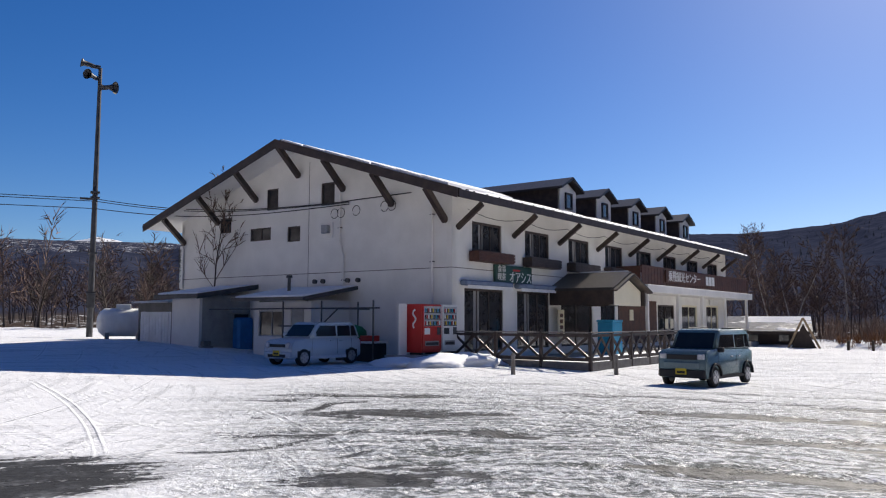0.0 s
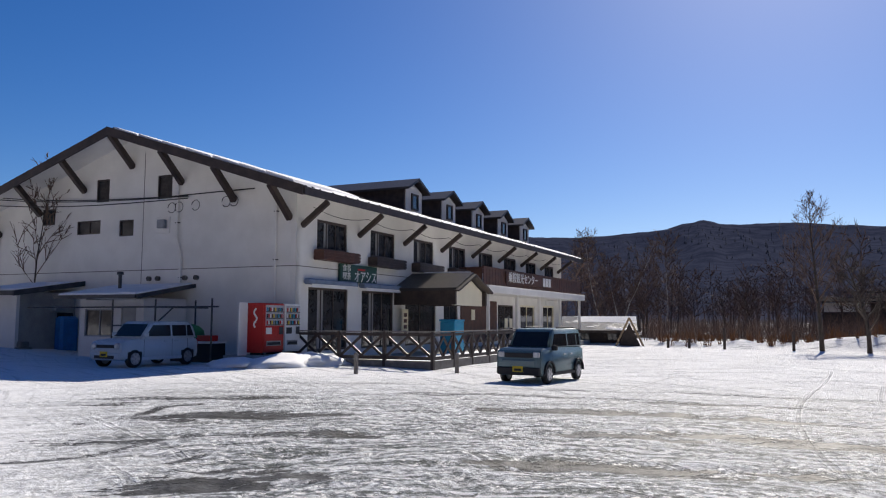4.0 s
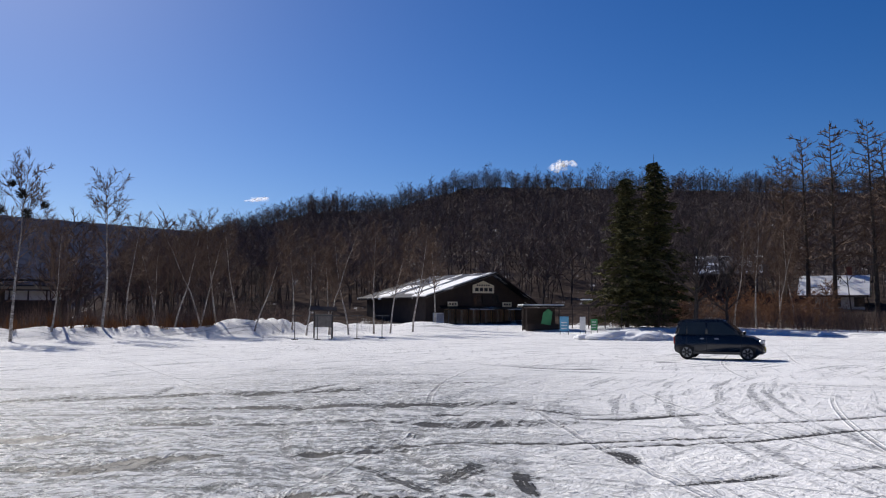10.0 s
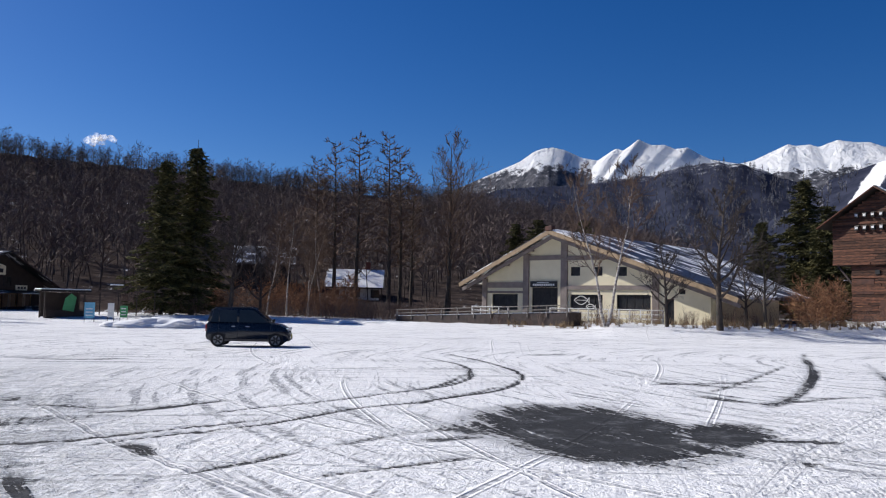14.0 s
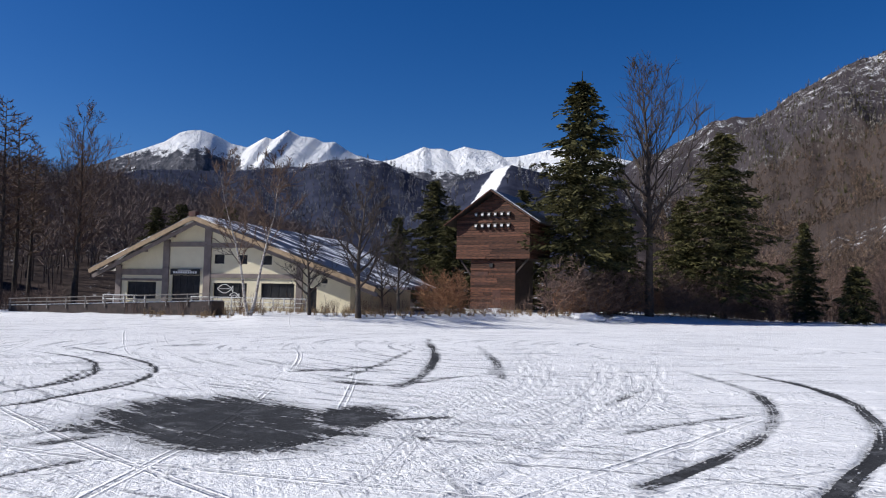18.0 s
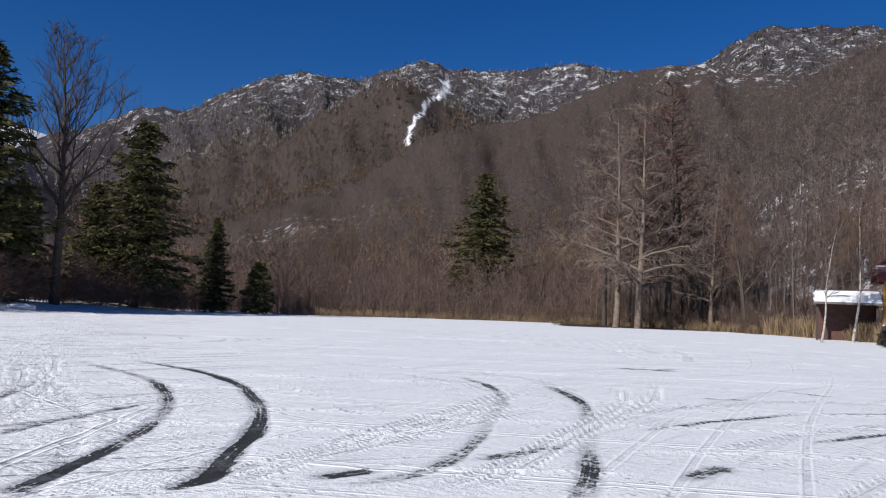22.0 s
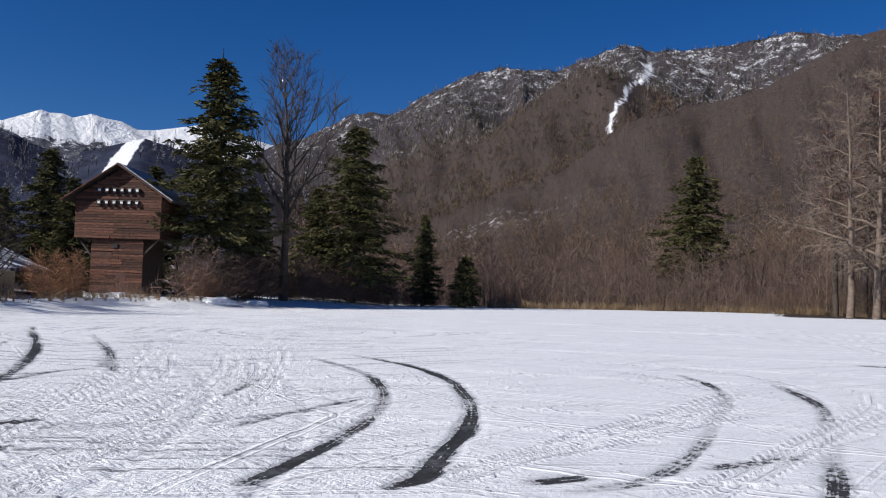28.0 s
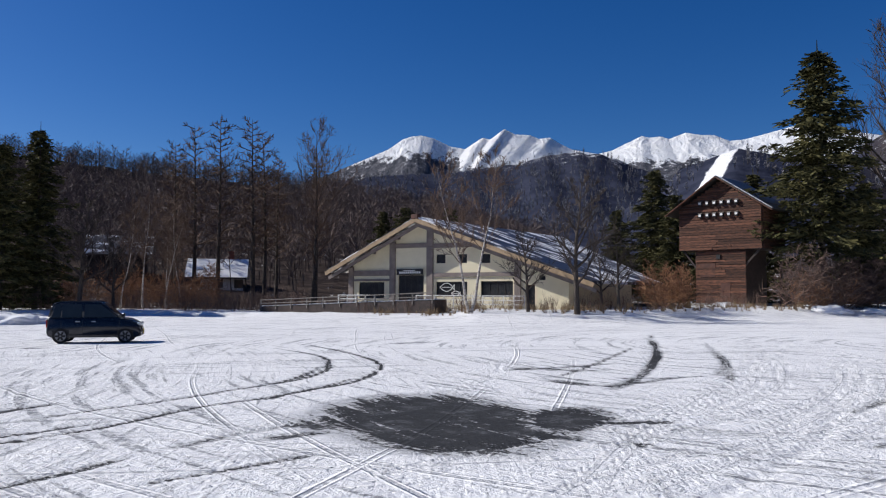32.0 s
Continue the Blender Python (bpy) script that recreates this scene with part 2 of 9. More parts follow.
    rolled = add(n.math("MULTIPLY", n.math("SUBTRACT", lugs, 0.5), 0.22), n.math("MULTIPLY", n.math("SUBTRACT", n_fine, 0.5), 1.1), n.math("MULTIPLY", n.math("SUBTRACT", n_grit, 0.5), 0.6), n.math("MULTIPLY", n.math("SUBTRACT", n_mid, 0.5), 0.7))
    edge = add(n.math("MULTIPLY", drawn, n.math("SUBTRACT", 1.0, tyre)), n.math("MULTIPLY", rolled, tyre))
    bare_f = n.ramp(add(bare, n.math("MULTIPLY", edge, n.ramp(bare, 0.02, 0.35))), 0.45, 0.74)
    col = n.mix(bare_f, col, asphalt_c)
    soil_c = n.mix(n.ramp(n.noise(w, 0.5, 7, 0.7), 0.35, 0.65), (0.040, 0.032, 0.030), (0.085, 0.067, 0.060))
    # far forest floor, with the blue of distant haze painted into it
    far_haze_c = n.mix(n.ramp(n.noise(w, 0.03, 8, 0.75), 0.4, 0.6), (0.024, 0.029, 0.050), (0.044, 0.050, 0.078))
    soil_c = n.mix(hazy_wood, soil_c, far_haze_c)
    # hill snow lies in strips that run down towards the car park
    nv, sc, ln = n.add("ShaderNodeVectorMath", operation="NORMALIZE"), n.add("ShaderNodeVectorMath", operation="SCALE"), n.add("ShaderNodeVectorMath", operation="LENGTH")
    n.put(nv.inputs[0], flat)
    n.put(ln.inputs[0], flat)
    n.put(sc.inputs[0], nv.outputs[0])
    n.put(sc.inputs["Scale"], 130.0)
    cv = n.add("ShaderNodeCombineXYZ")
    n.put(cv.inputs[2], n.math("MULTIPLY", ln.outputs["Value"], 0.11))
    av = n.add("ShaderNodeVectorMath", operation="ADD")
    n.put(av.inputs[0], sc.outputs[0])
    n.put(av.inputs[1], cv.outputs[0])
    patchy = add(n.math("MULTIPLY", n.noise(av.outputs[0], 0.55, 8, 0.75), 0.6), n.math("MULTIPLY", n.noise(w, 0.3, 8, 0.75), 0.4))
    snow_f = n.ramp(n.math("ADD", snow, n.math("MULTIPLY", n.math("SUBTRACT", patchy, 0.5), 1.35)), 0.42, 0.58)
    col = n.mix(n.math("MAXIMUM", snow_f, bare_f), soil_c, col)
    rough = n.math("SUBTRACT", 0.78, n.math("MULTIPLY", slush_f, 0.22))
    h = add(n.math("MULTIPLY", n.math("MULTIPLY", n_mid, busy), 0.42), n.math("MULTIPLY", n.math("MULTIPLY", n_fine, busy), 0.5), n.math("MULTIPLY", n.math("MULTIPLY", n_grit, busy), 0.26), n.math("MULTIPLY", n.math("MULTIPLY", add(streak, streak2, streak3), busy), 0.32), n.math("MULTIPLY", rim, 0.18), n.math("MULTIPLY", clods, 0.5), n.math("MULTIPLY", n.math("MULTIPLY", crumb, slush), 1.1), n.math("MULTIPLY", groove, -0.14), n.math("MULTIPLY", n.math("MULTIPLY", groove, lugs), 0.07))
    h = n.math("MULTIPLY", h, n.math("SUBTRACT", 1.0, n.math("MULTIPLY", bare_f, 0.8)))
    m = n.done(col, rough, n.bump(h, 0.75, 0.12), 0, 0.0)
    n.put(n.b.inputs["Specular IOR Level"], n.math("MAXIMUM", n.math("MULTIPLY", slush_f, 0.13), n.math("MULTIPLY", bare_f, 0.10)))
    return m


def m_peak():
    """High mountain snow: gullies, wind crust and dark rock that shows through on the steep flanks."""
    n = Nodes("mountain_snow")
    w = n.world((1, 1, 1.0))
    snow = n.attr("snow")
    gully = n.noise(n.world((1, 1, 0.45)), 0.011, 9, 0.62, 0.6)
    crag = n.noise(n.world((1, 1, 0.6)), 0.03, 9, 0.75)
    g = n.add("ShaderNodeNewGeometry")
    sz = n.add("ShaderNodeSeparateXYZ")
    n.put(sz.inputs[0], g.outputs["Normal"])
    rock_c = n.mix(n.ramp(crag, 0.4, 0.6), (0.05, 0.055, 0.07), (0.14, 0.14, 0.16))
    snow_c = n.mix(n.ramp(gully, 0.3, 0.7), (0.80, 0.82, 0.86), (0.93, 0.93, 0.93))
    f = n.math("ADD", snow, n.math("MULTIPLY", n.math("SUBTRACT", crag, 0.5), 1.5))
    f = n.math("ADD", f, n.math("MULTIPLY", n.math("SUBTRACT", gully, 0.5), 0.9))
    col = n.mix(n.ramp(f, 0.40, 0.56), rock_c, snow_c)
    h = n.math("ADD", n.math("MULTIPLY", gully, 1.0), n.math("MULTIPLY", crag, 0.35))
    return n.done(col, 0.85, n.bump(h, 0.8, 60.0), 0, 0.1)


M = {}
M["ground"] = m_ground()
M["peak"] = m_peak()
M["plaster"] = surf("white_plaster", (0.80, 0.78, 0.74), (0.70, 0.68, 0.64), 0.8, 0.85, 40, 0.1)
M["dark_wood"] = surf("dark_stained_wood", (0.066, 0.046, 0.039), (0.032, 0.023, 0.020), 3, 0.55, 50, 0.2, stretch=(1, 1, 1))
M["brown_wood"] = surf("reddish_brown_wood", (0.11, 0.045, 0.03), (0.06, 0.028, 0.02), 3, 0.6, 40, 0.25)
M["roof_dark"] = surf("dark_metal_roof", (0.05, 0.043, 0.042), (0.03, 0.027, 0.028), 1.5, 0.45, 30, 0.05)
M["cream"] = surf("cream_render", (0.80, 0.74, 0.57), (0.72, 0.66, 0.50), 0.8, 0.85, 40, 0.08)
# base colour lifted to stand in for the grey reflection in the panes
M["glass"] = surf("dark_window_glass", (0.05, 0.052, 0.056), (0.028, 0.03, 0.034), 2, 0.06, 10, 0.0, spec=0.8)
M["snow"] = surf("settled_snow", (0.9, 0.9, 0.91), (0.8, 0.82, 0.85), 1.5, 0.8, 14, 0.6)
M["log"] = surf("weathered_brown_boards", (0.25, 0.105, 0.06), (0.06, 0.030, 0.022), 2.5, 0.8, 30, 0.4, vary=0.7, stretch=(1, 1, 6))
M["bark"] = surf("grey_brown_bark", (0.095, 0.076, 0.062), (0.045, 0.035, 0.028), 4, 0.9, 30, 0.5)
M["pale_bark"] = surf("pale_tan_bark", (0.27, 0.205, 0.16), (0.13, 0.10, 0.078), 4, 0.9, 30, 0.4)
M["larch_twig"] = surf("red_brown_twigs", (0.15, 0.08, 0.06), (0.07, 0.042, 0.034), 0.5, 0.9, 3, 0.0)
M["slope_twig"] = surf("brown_slope_twigs", (0.185, 0.142, 0.125), (0.055, 0.042, 0.039), 0.05, 0.9, 1, 0.0, island=0.8)
M["twig"] = surf("bare_brown_twigs", (0.16, 0.105, 0.075), (0.10, 0.062, 0.045), 1, 0.9, 8, 0.1)
M["dark_twig"] = surf("dark_grey_twigs", (0.085, 0.066, 0.055), (0.05, 0.038, 0.032), 1, 0.9, 8, 0.1)
M["birch"] = surf("white_birch_bark", (0.62, 0.58, 0.53), (0.16, 0.13, 0.11), 3, 0.8, 9, 0.3, stretch=(1, 1, 3))
# bluish: the haze of distance is put into these needles' colour
M["haze_needle"] = surf("hazy_conifer_needles", (0.028, 0.036, 0.048), (0.016, 0.021, 0.030), 0.1, 0.9, 1, 0.0, island=0.5)
M["needle"] = surf("dark_green_needles", (0.115, 0.104, 0.042), (0.036, 0.040, 0.019), 1.2, 0.85, 20, 0.2, spec=0.12, island=0.4)
M["steel"] = surf("dull_dark_steel", (0.10, 0.10, 0.105), (0.06, 0.06, 0.06), 3, 0.5, 40, 0.1, metal=0.5)
M["far_bark"] = surf("far_bark", (0.26, 0.215, 0.18), (0.11, 0.088, 0.072), 0.08, 0.9, 2, 0.0, island=0.5)
M["frost_twig"] = surf("frosted_twigs", (0.36, 0.33, 0.30), (0.11, 0.095, 0.082), 0.03, 0.9, 0.6, 0.0, island=0.75)
M["spur_twig"] = surf("reddish_far_twigs", (0.185, 0.125, 0.082), (0.07, 0.048, 0.036), 0.02, 0.9, 0.5, 0.0, island=0.75)
# far_bark darkened: shade on the backlit hill is put into its colour
M["hill_bark"] = surf("shaded_far_bark", (0.15, 0.12, 0.105), (0.075, 0.06, 0.052), 0.08, 0.9, 2, 0.0, island=0.5)
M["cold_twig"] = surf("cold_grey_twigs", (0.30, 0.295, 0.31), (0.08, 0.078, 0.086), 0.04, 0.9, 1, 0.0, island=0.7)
M["crest_twig"] = surf("hilltop_twigs", (0.17, 0.125, 0.112), (0.105, 0.078, 0.07), 0.05, 0.9, 1, 0.0, island=0.5)
M["far_twig"] = surf("far_twigs", (0.175, 0.112, 0.086), (0.10, 0.068, 0.056), 0.05, 0.9, 1, 0.0, island=0.5)
M["clear_glass"] = surf("tinted_glass", (0.02, 0.023, 0.027), (0.015, 0.017, 0.02), 1, 0.05, 5, 0.0, spec=0.4)
M["curtain"] = surf("pale_curtain", (0.35, 0.34, 0.33), (0.2, 0.2, 0.2), 4, 0.9, 20, 0.1, stretch=(6, 6, 0.3))
M["awning"] = surf("faded_blue_awning", (0.20, 0.26, 0.36), (0.14, 0.18, 0.25), 3, 0.8, 30, 0.1)
M["white_paint"] = surf("white_painted_metal", (0.78, 0.78, 0.76), (0.66, 0.66, 0.64), 2, 0.5, 30, 0.03)
M["grey_metal"] = surf("grey_galvanised_metal", (0.34, 0.35, 0.36), (0.24, 0.25, 0.26), 2.5, 0.5, 40, 0.05, metal=0.4)
M["lean_roof"] = surf("pale_corrugated_roof", (0.42, 0.44, 0.47), (0.32, 0.34, 0.37), 1.5, 0.5, 20, 0.05)
M["sign_green"] = surf("dark_green_sign", (0.02, 0.075, 0.06), (0.015, 0.05, 0.042), 2, 0.5, 20, 0.02)
M["letter"] = surf("white_lettering", (0.80, 0.80, 0.78), (0.7, 0.7, 0.68), 3, 0.6, 20, 0.0)
M["letter_dark"] = surf("dark_lettering", (0.03, 0.03, 0.03), (0.02, 0.02, 0.02), 3, 0.6, 20, 0.0)
M["vend_red"] = surf("red_machine_enamel", (0.55, 0.022, 0.02), (0.42, 0.018, 0.016), 1, 0.35, 20, 0.02)
M["teal"] = surf("bright_blue_plastic", (0.02, 0.30, 0.48), (0.015, 0.22, 0.38), 2, 0.5, 20, 0.05)
M["blue_sheet"] = surf("blue_tarpaulin", (0.02, 0.22, 0.55), (0.015, 0.15, 0.40), 2, 0.6, 15, 0.3)
M["green_plastic"] = surf("green_plastic", (0.02, 0.22, 0.08), (0.015, 0.15, 0.06), 2, 0.5, 15, 0.05)
M["tyre"] = surf("black_rubber", (0.02, 0.02, 0.02), (0.013, 0.013, 0.013), 3, 0.85, 60, 0.2)
M["rim"] = surf("silver_wheel", (0.5, 0.5, 0.52), (0.38, 0.38, 0.4), 3, 0.35, 30, 0.02, metal=0.7)
M["black_trim"] = surf("black_plastic_trim", (0.025, 0.025, 0.027), (0.018, 0.018, 0.02), 3, 0.6, 40, 0.05)
M["lamp_glass"] = surf("clear_lamp_glass", (0.55, 0.56, 0.58), (0.4, 0.41, 0.43), 6, 0.1, 30, 0.0, spec=0.8)
M["tail_red"] = surf("red_lamp_glass", (0.35, 0.01, 0.01), (0.25, 0.01, 0.01), 4, 0.15, 30, 0.0)
M["plate"] = surf("yellow_plate", (0.75, 0.55, 0.03), (0.65, 0.47, 0.03), 3, 0.5, 30, 0.0)
M["paint_teal"] = surf("grey_teal_car_paint", (0.115, 0.185, 0.205), (0.10, 0.165, 0.185), 0.7, 0.28, 50, 0.0, spec=0.6)
M["paint_pale"] = surf("pale_blue_car_paint", (0.42, 0.52, 0.60), (0.37, 0.46, 0.54), 0.7, 0.3, 50, 0.0, spec=0.6)
M["paint_navy"] = surf("dark_navy_car_paint", (0.010, 0.014, 0.024), (0.008, 0.011, 0.019), 0.7, 0.22, 50, 0.0, spec=0.6)
M["concrete"] = surf("grey_concrete", (0.36, 0.35, 0.33), (0.25, 0.245, 0.23), 1.5, 0.9, 25, 0.2)
M["post_grey"] = surf("weathered_grey_post", (0.24, 0.22, 0.20), (0.15, 0.135, 0.12), 4, 0.8, 30, 0.3)


def m_snowy_roof(name, color, cover):
    """Sheet roofing with snow lying on it in long patches."""
    n = Nodes(name)
    v = n.coords("Object")
    lie = n.noise(n.coords("Object", (0.5, 1.6, 1)), 0.42, 6, 0.6, 0.4)
    f = n.ramp(lie, cover, cover + 0.06)
    metal = n.mix(n.ramp(n.noise(v, 3, 4), 0.35, 0.65), color, tuple(c * 0.65 for c in color))
    col = n.mix(f, metal, n.mix(n.ramp(n.noise(v, 9, 4), 0.4, 0.6), (0.82, 0.83, 0.86), (0.92, 0.92, 0.92)))
    return n.done(col, n.ramp(f, 0, 1, 0.42, 0.85), n.bump(n.math("ADD", f, n.math("MULTIPLY", n.noise(v, 12, 3), 0.3)), 0.5, 0.06), 0, 0.15)


M["blue_roof"] = m_snowy_roof("dark_blue_metal_roof", (0.05, 0.053, 0.07), 0.505)
M["shop_roof"] = m_snowy_roof("dark_shop_roof", (0.03, 0.027, 0.027), 0.555)
M["hut_roof"] = m_snowy_roof("snowy_sheet_roof", (0.10, 0.11, 0.14), 0.50)
M["white_roof"] = m_snowy_roof("roof_deep_in_snow", (0.10, 0.10, 0.12), 0.36)
M["maroon_roof"] = m_snowy_roof("maroon_roof", (0.09, 0.022, 0.022), 0.60)
M["grey_roof"] = m_snowy_roof("grey_snowy_roof", (0.17, 0.16, 0.16), 0.52)
M["beam_grey"] = surf("pinkish_grey_beam", (0.24, 0.20, 0.185), (0.17, 0.14, 0.13), 2, 0.75, 30, 0.1)
M["cream_panel"] = surf("pale_yellow_panel", (0.78, 0.71, 0.52), (0.70, 0.63, 0.45), 0.8, 0.85, 40, 0.06)
M["ochre"] = surf("ochre_yellow_wall", (0.56, 0.30, 0.035), (0.44, 0.22, 0.025), 1.2, 0.8, 30, 0.1)
M["shop_wall"] = surf("dark_brown_shop_wall", (0.045, 0.032, 0.027), (0.028, 0.02, 0.018), 1.5, 0.75, 30, 0.15)
M["cone_orange"] = surf("orange_red_cone", (0.62, 0.075, 0.03), (0.5, 0.055, 0.025), 2, 0.55, 30, 0.02)
M["dry_grass"] = surf("dry_straw_grass", (0.31, 0.22, 0.125), (0.20, 0.135, 0.075), 1.5, 0.9, 12, 0.1)
M["rust_leaf"] = surf("dry_russet_leaves", (0.22, 0.10, 0.04), (0.13, 0.06, 0.026), 2, 0.9, 12, 0.1)
M["russet_twig"] = surf("russet_twigs", (0.30, 0.15, 0.075), (0.17, 0.085, 0.045), 1.0, 0.9, 8, 0.1, island=0.5)
M["shrub"] = surf("dark_evergreen_shrub", (0.042, 0.036, 0.026), (0.022, 0.020, 0.015), 2, 0.8, 12, 0.1)
M["mesh_green"] = surf("blue_green_fence_mesh", (0.10, 0.22, 0.22), (0.07, 0.16, 0.17), 2, 0.7, 30, 0.1)
M["brick_red"] = surf("red_brick", (0.26, 0.09, 0.055), (0.18, 0.065, 0.045), 2, 0.85, 25, 0.2)
M["tan_wood"] = surf("pale_tan_timber", (0.40, 0.29, 0.18), (0.28, 0.20, 0.12), 3, 0.7, 30, 0.2)
M["green_banner"] = surf("green_banner", (0.10, 0.38, 0.16), (0.07, 0.28, 0.12), 2, 0.7, 30, 0.05)
M["cyan_board"] = surf("light_blue_board", (0.16, 0.44, 0.62), (0.12, 0.36, 0.54), 2, 0.6, 30, 0.02)
M["matt_roof"] = surf("matt_weathered_roof", (0.045, 0.04, 0.04), (0.03, 0.027, 0.027), 1.5, 1.0, 20, 0.1, spec=0.0)
M["wire"] = surf("black_cable", (0.02, 0.02, 0.02), (0.015, 0.015, 0.015), 2, 0.6, 30, 0.0)


def m_cloud():
    """Thin cloud: white and lit through, its edges frayed by noise."""
    n = Nodes("thin_cloud")
    v = n.coords("Object")
    tl, tp, mx = n.add("ShaderNodeBsdfTranslucent"), n.add("ShaderNodeBsdfTransparent"), n.add("ShaderNodeMixShader")
    tl.inputs["Color"].default_value = (0.95, 0.96, 1, 1)
    n.put(mx.inputs[0], n.ramp(n.noise(v, 0.03, 6, 0.65), 0.42, 0.72, 0.0, 0.5))
    n.put(mx.inputs[1], tp.outputs[0])
    n.put(mx.inputs[2], tl.outputs[0])
    n.put(n.t.nodes["Material Output"].inputs["Surface"], mx.outputs[0])
    return n.m


M["cloud"] = m_cloud()
# wheel tracks and scraped places: points along each, its width and how bare it is
TRACKS_A = [
    ((4.1, -6.5), (4.2, -7.5), (4.4, -8.9), (4.7, -10.3), (5.3, -12.0), (6.2, -13.8), (7.5, -15.7), (9.3, -17.5), (10.6, -18.7), 0.3, 1.0),
    ((2.9, -6.9), (2.8, -7.4), (3.0, -8.5), (3.2, -9.8), (3.6, -11.3), (4.3, -13.1), (5.6, -15.6), (7.3, -17.7), (9.7, -19.7), 0.32, 1.0),
    ((1.4, -7.4), (0.9, -8.0), (0.6, -9.0), (0.4, -10.7), (0.3, -12.7), (0.2, -14.3), (0.5, -16.7), (1.2, -18.6), 0.3, 0.72),
    ((-0.6, -7.3), (-0.8, -8.6), (-0.9, -10.0), (-1.1, -12.2), (-1.2, -14.3), (-1.0, -16.1), (-0.6, -17.7), 0.34, 0.62),
    ((0.3, -8.9), (-0.2, -9.5), (-0.7, -10.1), 0.3, 0.8),
    ((1.8, -7.6), (1.6, -7.8), (1.4, -8.0), 0.35, 0.9),
    ((-3.0, -23.4), (-3.7, -23.6), (-4.5, -23.4), 0.5, 0.9),
    ((11.5, -29.7), (11.0, -31.9), (10.3, -35.1), 0.3, 0.6),
    ((-3.7, -16.2), (-4.1, -16.1), (-4.6, -16.2), 0.2, 0.7),
]
TRACKS_B = [
    ((-5.8, -18.4), (-6.4, -17.7), (-6.6, -17.6), 0.2, 0.6),
    ((-1.7, -8.3), (-2.1, -8.9), (-2.3, -9.1), 0.25, 0.55),
    ((-3.6, -7.0), (-5.4, -8.8), (-7.4, -11.2), (-10.1, -14.8), (-11.8, -17.3), 0.9, 0.58),
    ((-6.3, -6.2), (-7.8, -8.2), (-9.4, -10.4), (-10.9, -12.8), (-12.4, -15.4), 0.7, 0.62),
    ((-8.0, -15.3), (-8.9, -14.2), (-9.2, -12.9), (-10.8, -12.4), (-12.8, -11.6), 0.4, 0.7),
    ((-8.5, -8.9), (-9.5, -9.8), (-12.8, -12.8), 0.35, 0.5),
    ((-1.9, -11.6), (-3.3, -13.0), (-5.3, -14.4), (-8.0, -15.3), 0.1, 0.75),
    ((-3.9, -11.1), (-5.6, -12.4), (-7.6, -13.2), (-9.4, -13.1), 0.1, 0.7),
    ((-3.0, -23.9), (-3.8, -23.6), (-4.8, -24.3), 0.3, 0.7),
]
TRACKS_C = [
    ((-2.0, -8.9), (-2.1, -8.9), (-2.3, -8.9), 0.3, 0.7),
    ((13.6, -4.1), (14.5, -4.9), (15.1, -5.9), (16.3, -7.0), (18.8, -8.4), (21.6, -9.2), (25.8, -9.7), (30.0, -9.8), 0.16, 0.95),
    ((16.0, -4.8), (16.6, -5.6), (18.2, -6.7), (20.1, -7.5), (23.3, -8.3), (27.8, -8.2), 0.16, 0.85),
    ((10.5, 1.0), (11.1, -0.2), (11.7, -1.3), (13.2, -2.9), (14.2, -4.7), (16.1, -6.6), 0.14, 0.9),
    ((12.9, -0.2), (14.1, -2.2), (15.3, -3.9), (16.9, -5.6), (19.7, -7.2), 0.12, 0.8),
    ((26.0, -23.9), (21.6, -20.2), (18.2, -17.1), (15.1, -13.9), (12.8, -11.5), (11.9, -10.1), 0.28, 0.68),
    ((21.4, -22.4), (17.4, -18.9), (13.7, -15.2), (11.6, -12.9), 0.26, 0.64),
    ((16.7, -11.3), (15.5, -11.5), (15.1, -12.6), 0.35, 0.85),
    ((13.9, -10.2), (12.8, -10.3), (12.1, -10.5), 0.3, 0.9),
]
TRACKS_D = [
    ((13.4, -11.5), (12.9, -12.4), (12.8, -13.5), 0.2, 0.7),
    ((14.3, -10.7), (16.4, -13.3), (21.7, -19.4), 0.2, 0.6),
    ((28.0, -12.5), (28.6, -13.8), (27.8, -14.4), 0.35, 0.8),
    ((26.9, -21.4), (27.0, -22.4), (26.3, -22.6), 0.25, 0.7),
    ((7.5, -6.7), (7.4, -6.8), (7.2, -6.8), 0.3, 0.95),
    ((5.9, -8.8), (5.9, -10.2), (5.6, -12.2), 0.25, 0.5),
    ((8.8, -14.1), (7.9, -11.6), (8.0, -11.1), 0.3, 0.6),
    ((27.5, 4.7), (26.7, 3.1), (26.9, 1.6), 0.55, 0.9),
    ((13.6, 1.3), (13.9, 0.3), (14.7, -0.8), 0.4, 0.95),
]
TRACKS_E = [
    ((9.8, 3.8), (10.5, 2.4), (11.1, 0.7), (12.3, -1.5), 0.14, 0.8),
    ((10.4, 0.5), (10.1, 0.3), (9.6, 0.2), 0.3, 0.9),
    ((8.7, 1.4), (8.6, 1.3), (8.5, 1.1), 0.35, 0.8),
    ((15.1, 8.4), (16.4, 7.9), (18.9, 7.5), 0.35, 0.7),
    ((14.0, 9.8), (15.6, 10.4), (17.0, 11.0), 0.3, 0.7),
    ((32.6, 0.5), (32.3, -0.5), (32.4, -1.5), 0.3, 0.7),
    ((13.3, 3.6), (13.6, 3.4), (13.5, 3.1), 0.3, 0.7),
    ((14.8, 2.3), (14.2, 1.3), (14.4, 0.5), 0.2, 0.7),
    ((8.9, 3.5), (8.2, 2.7), (7.5, 2.0), 0.25, 0.6),
]
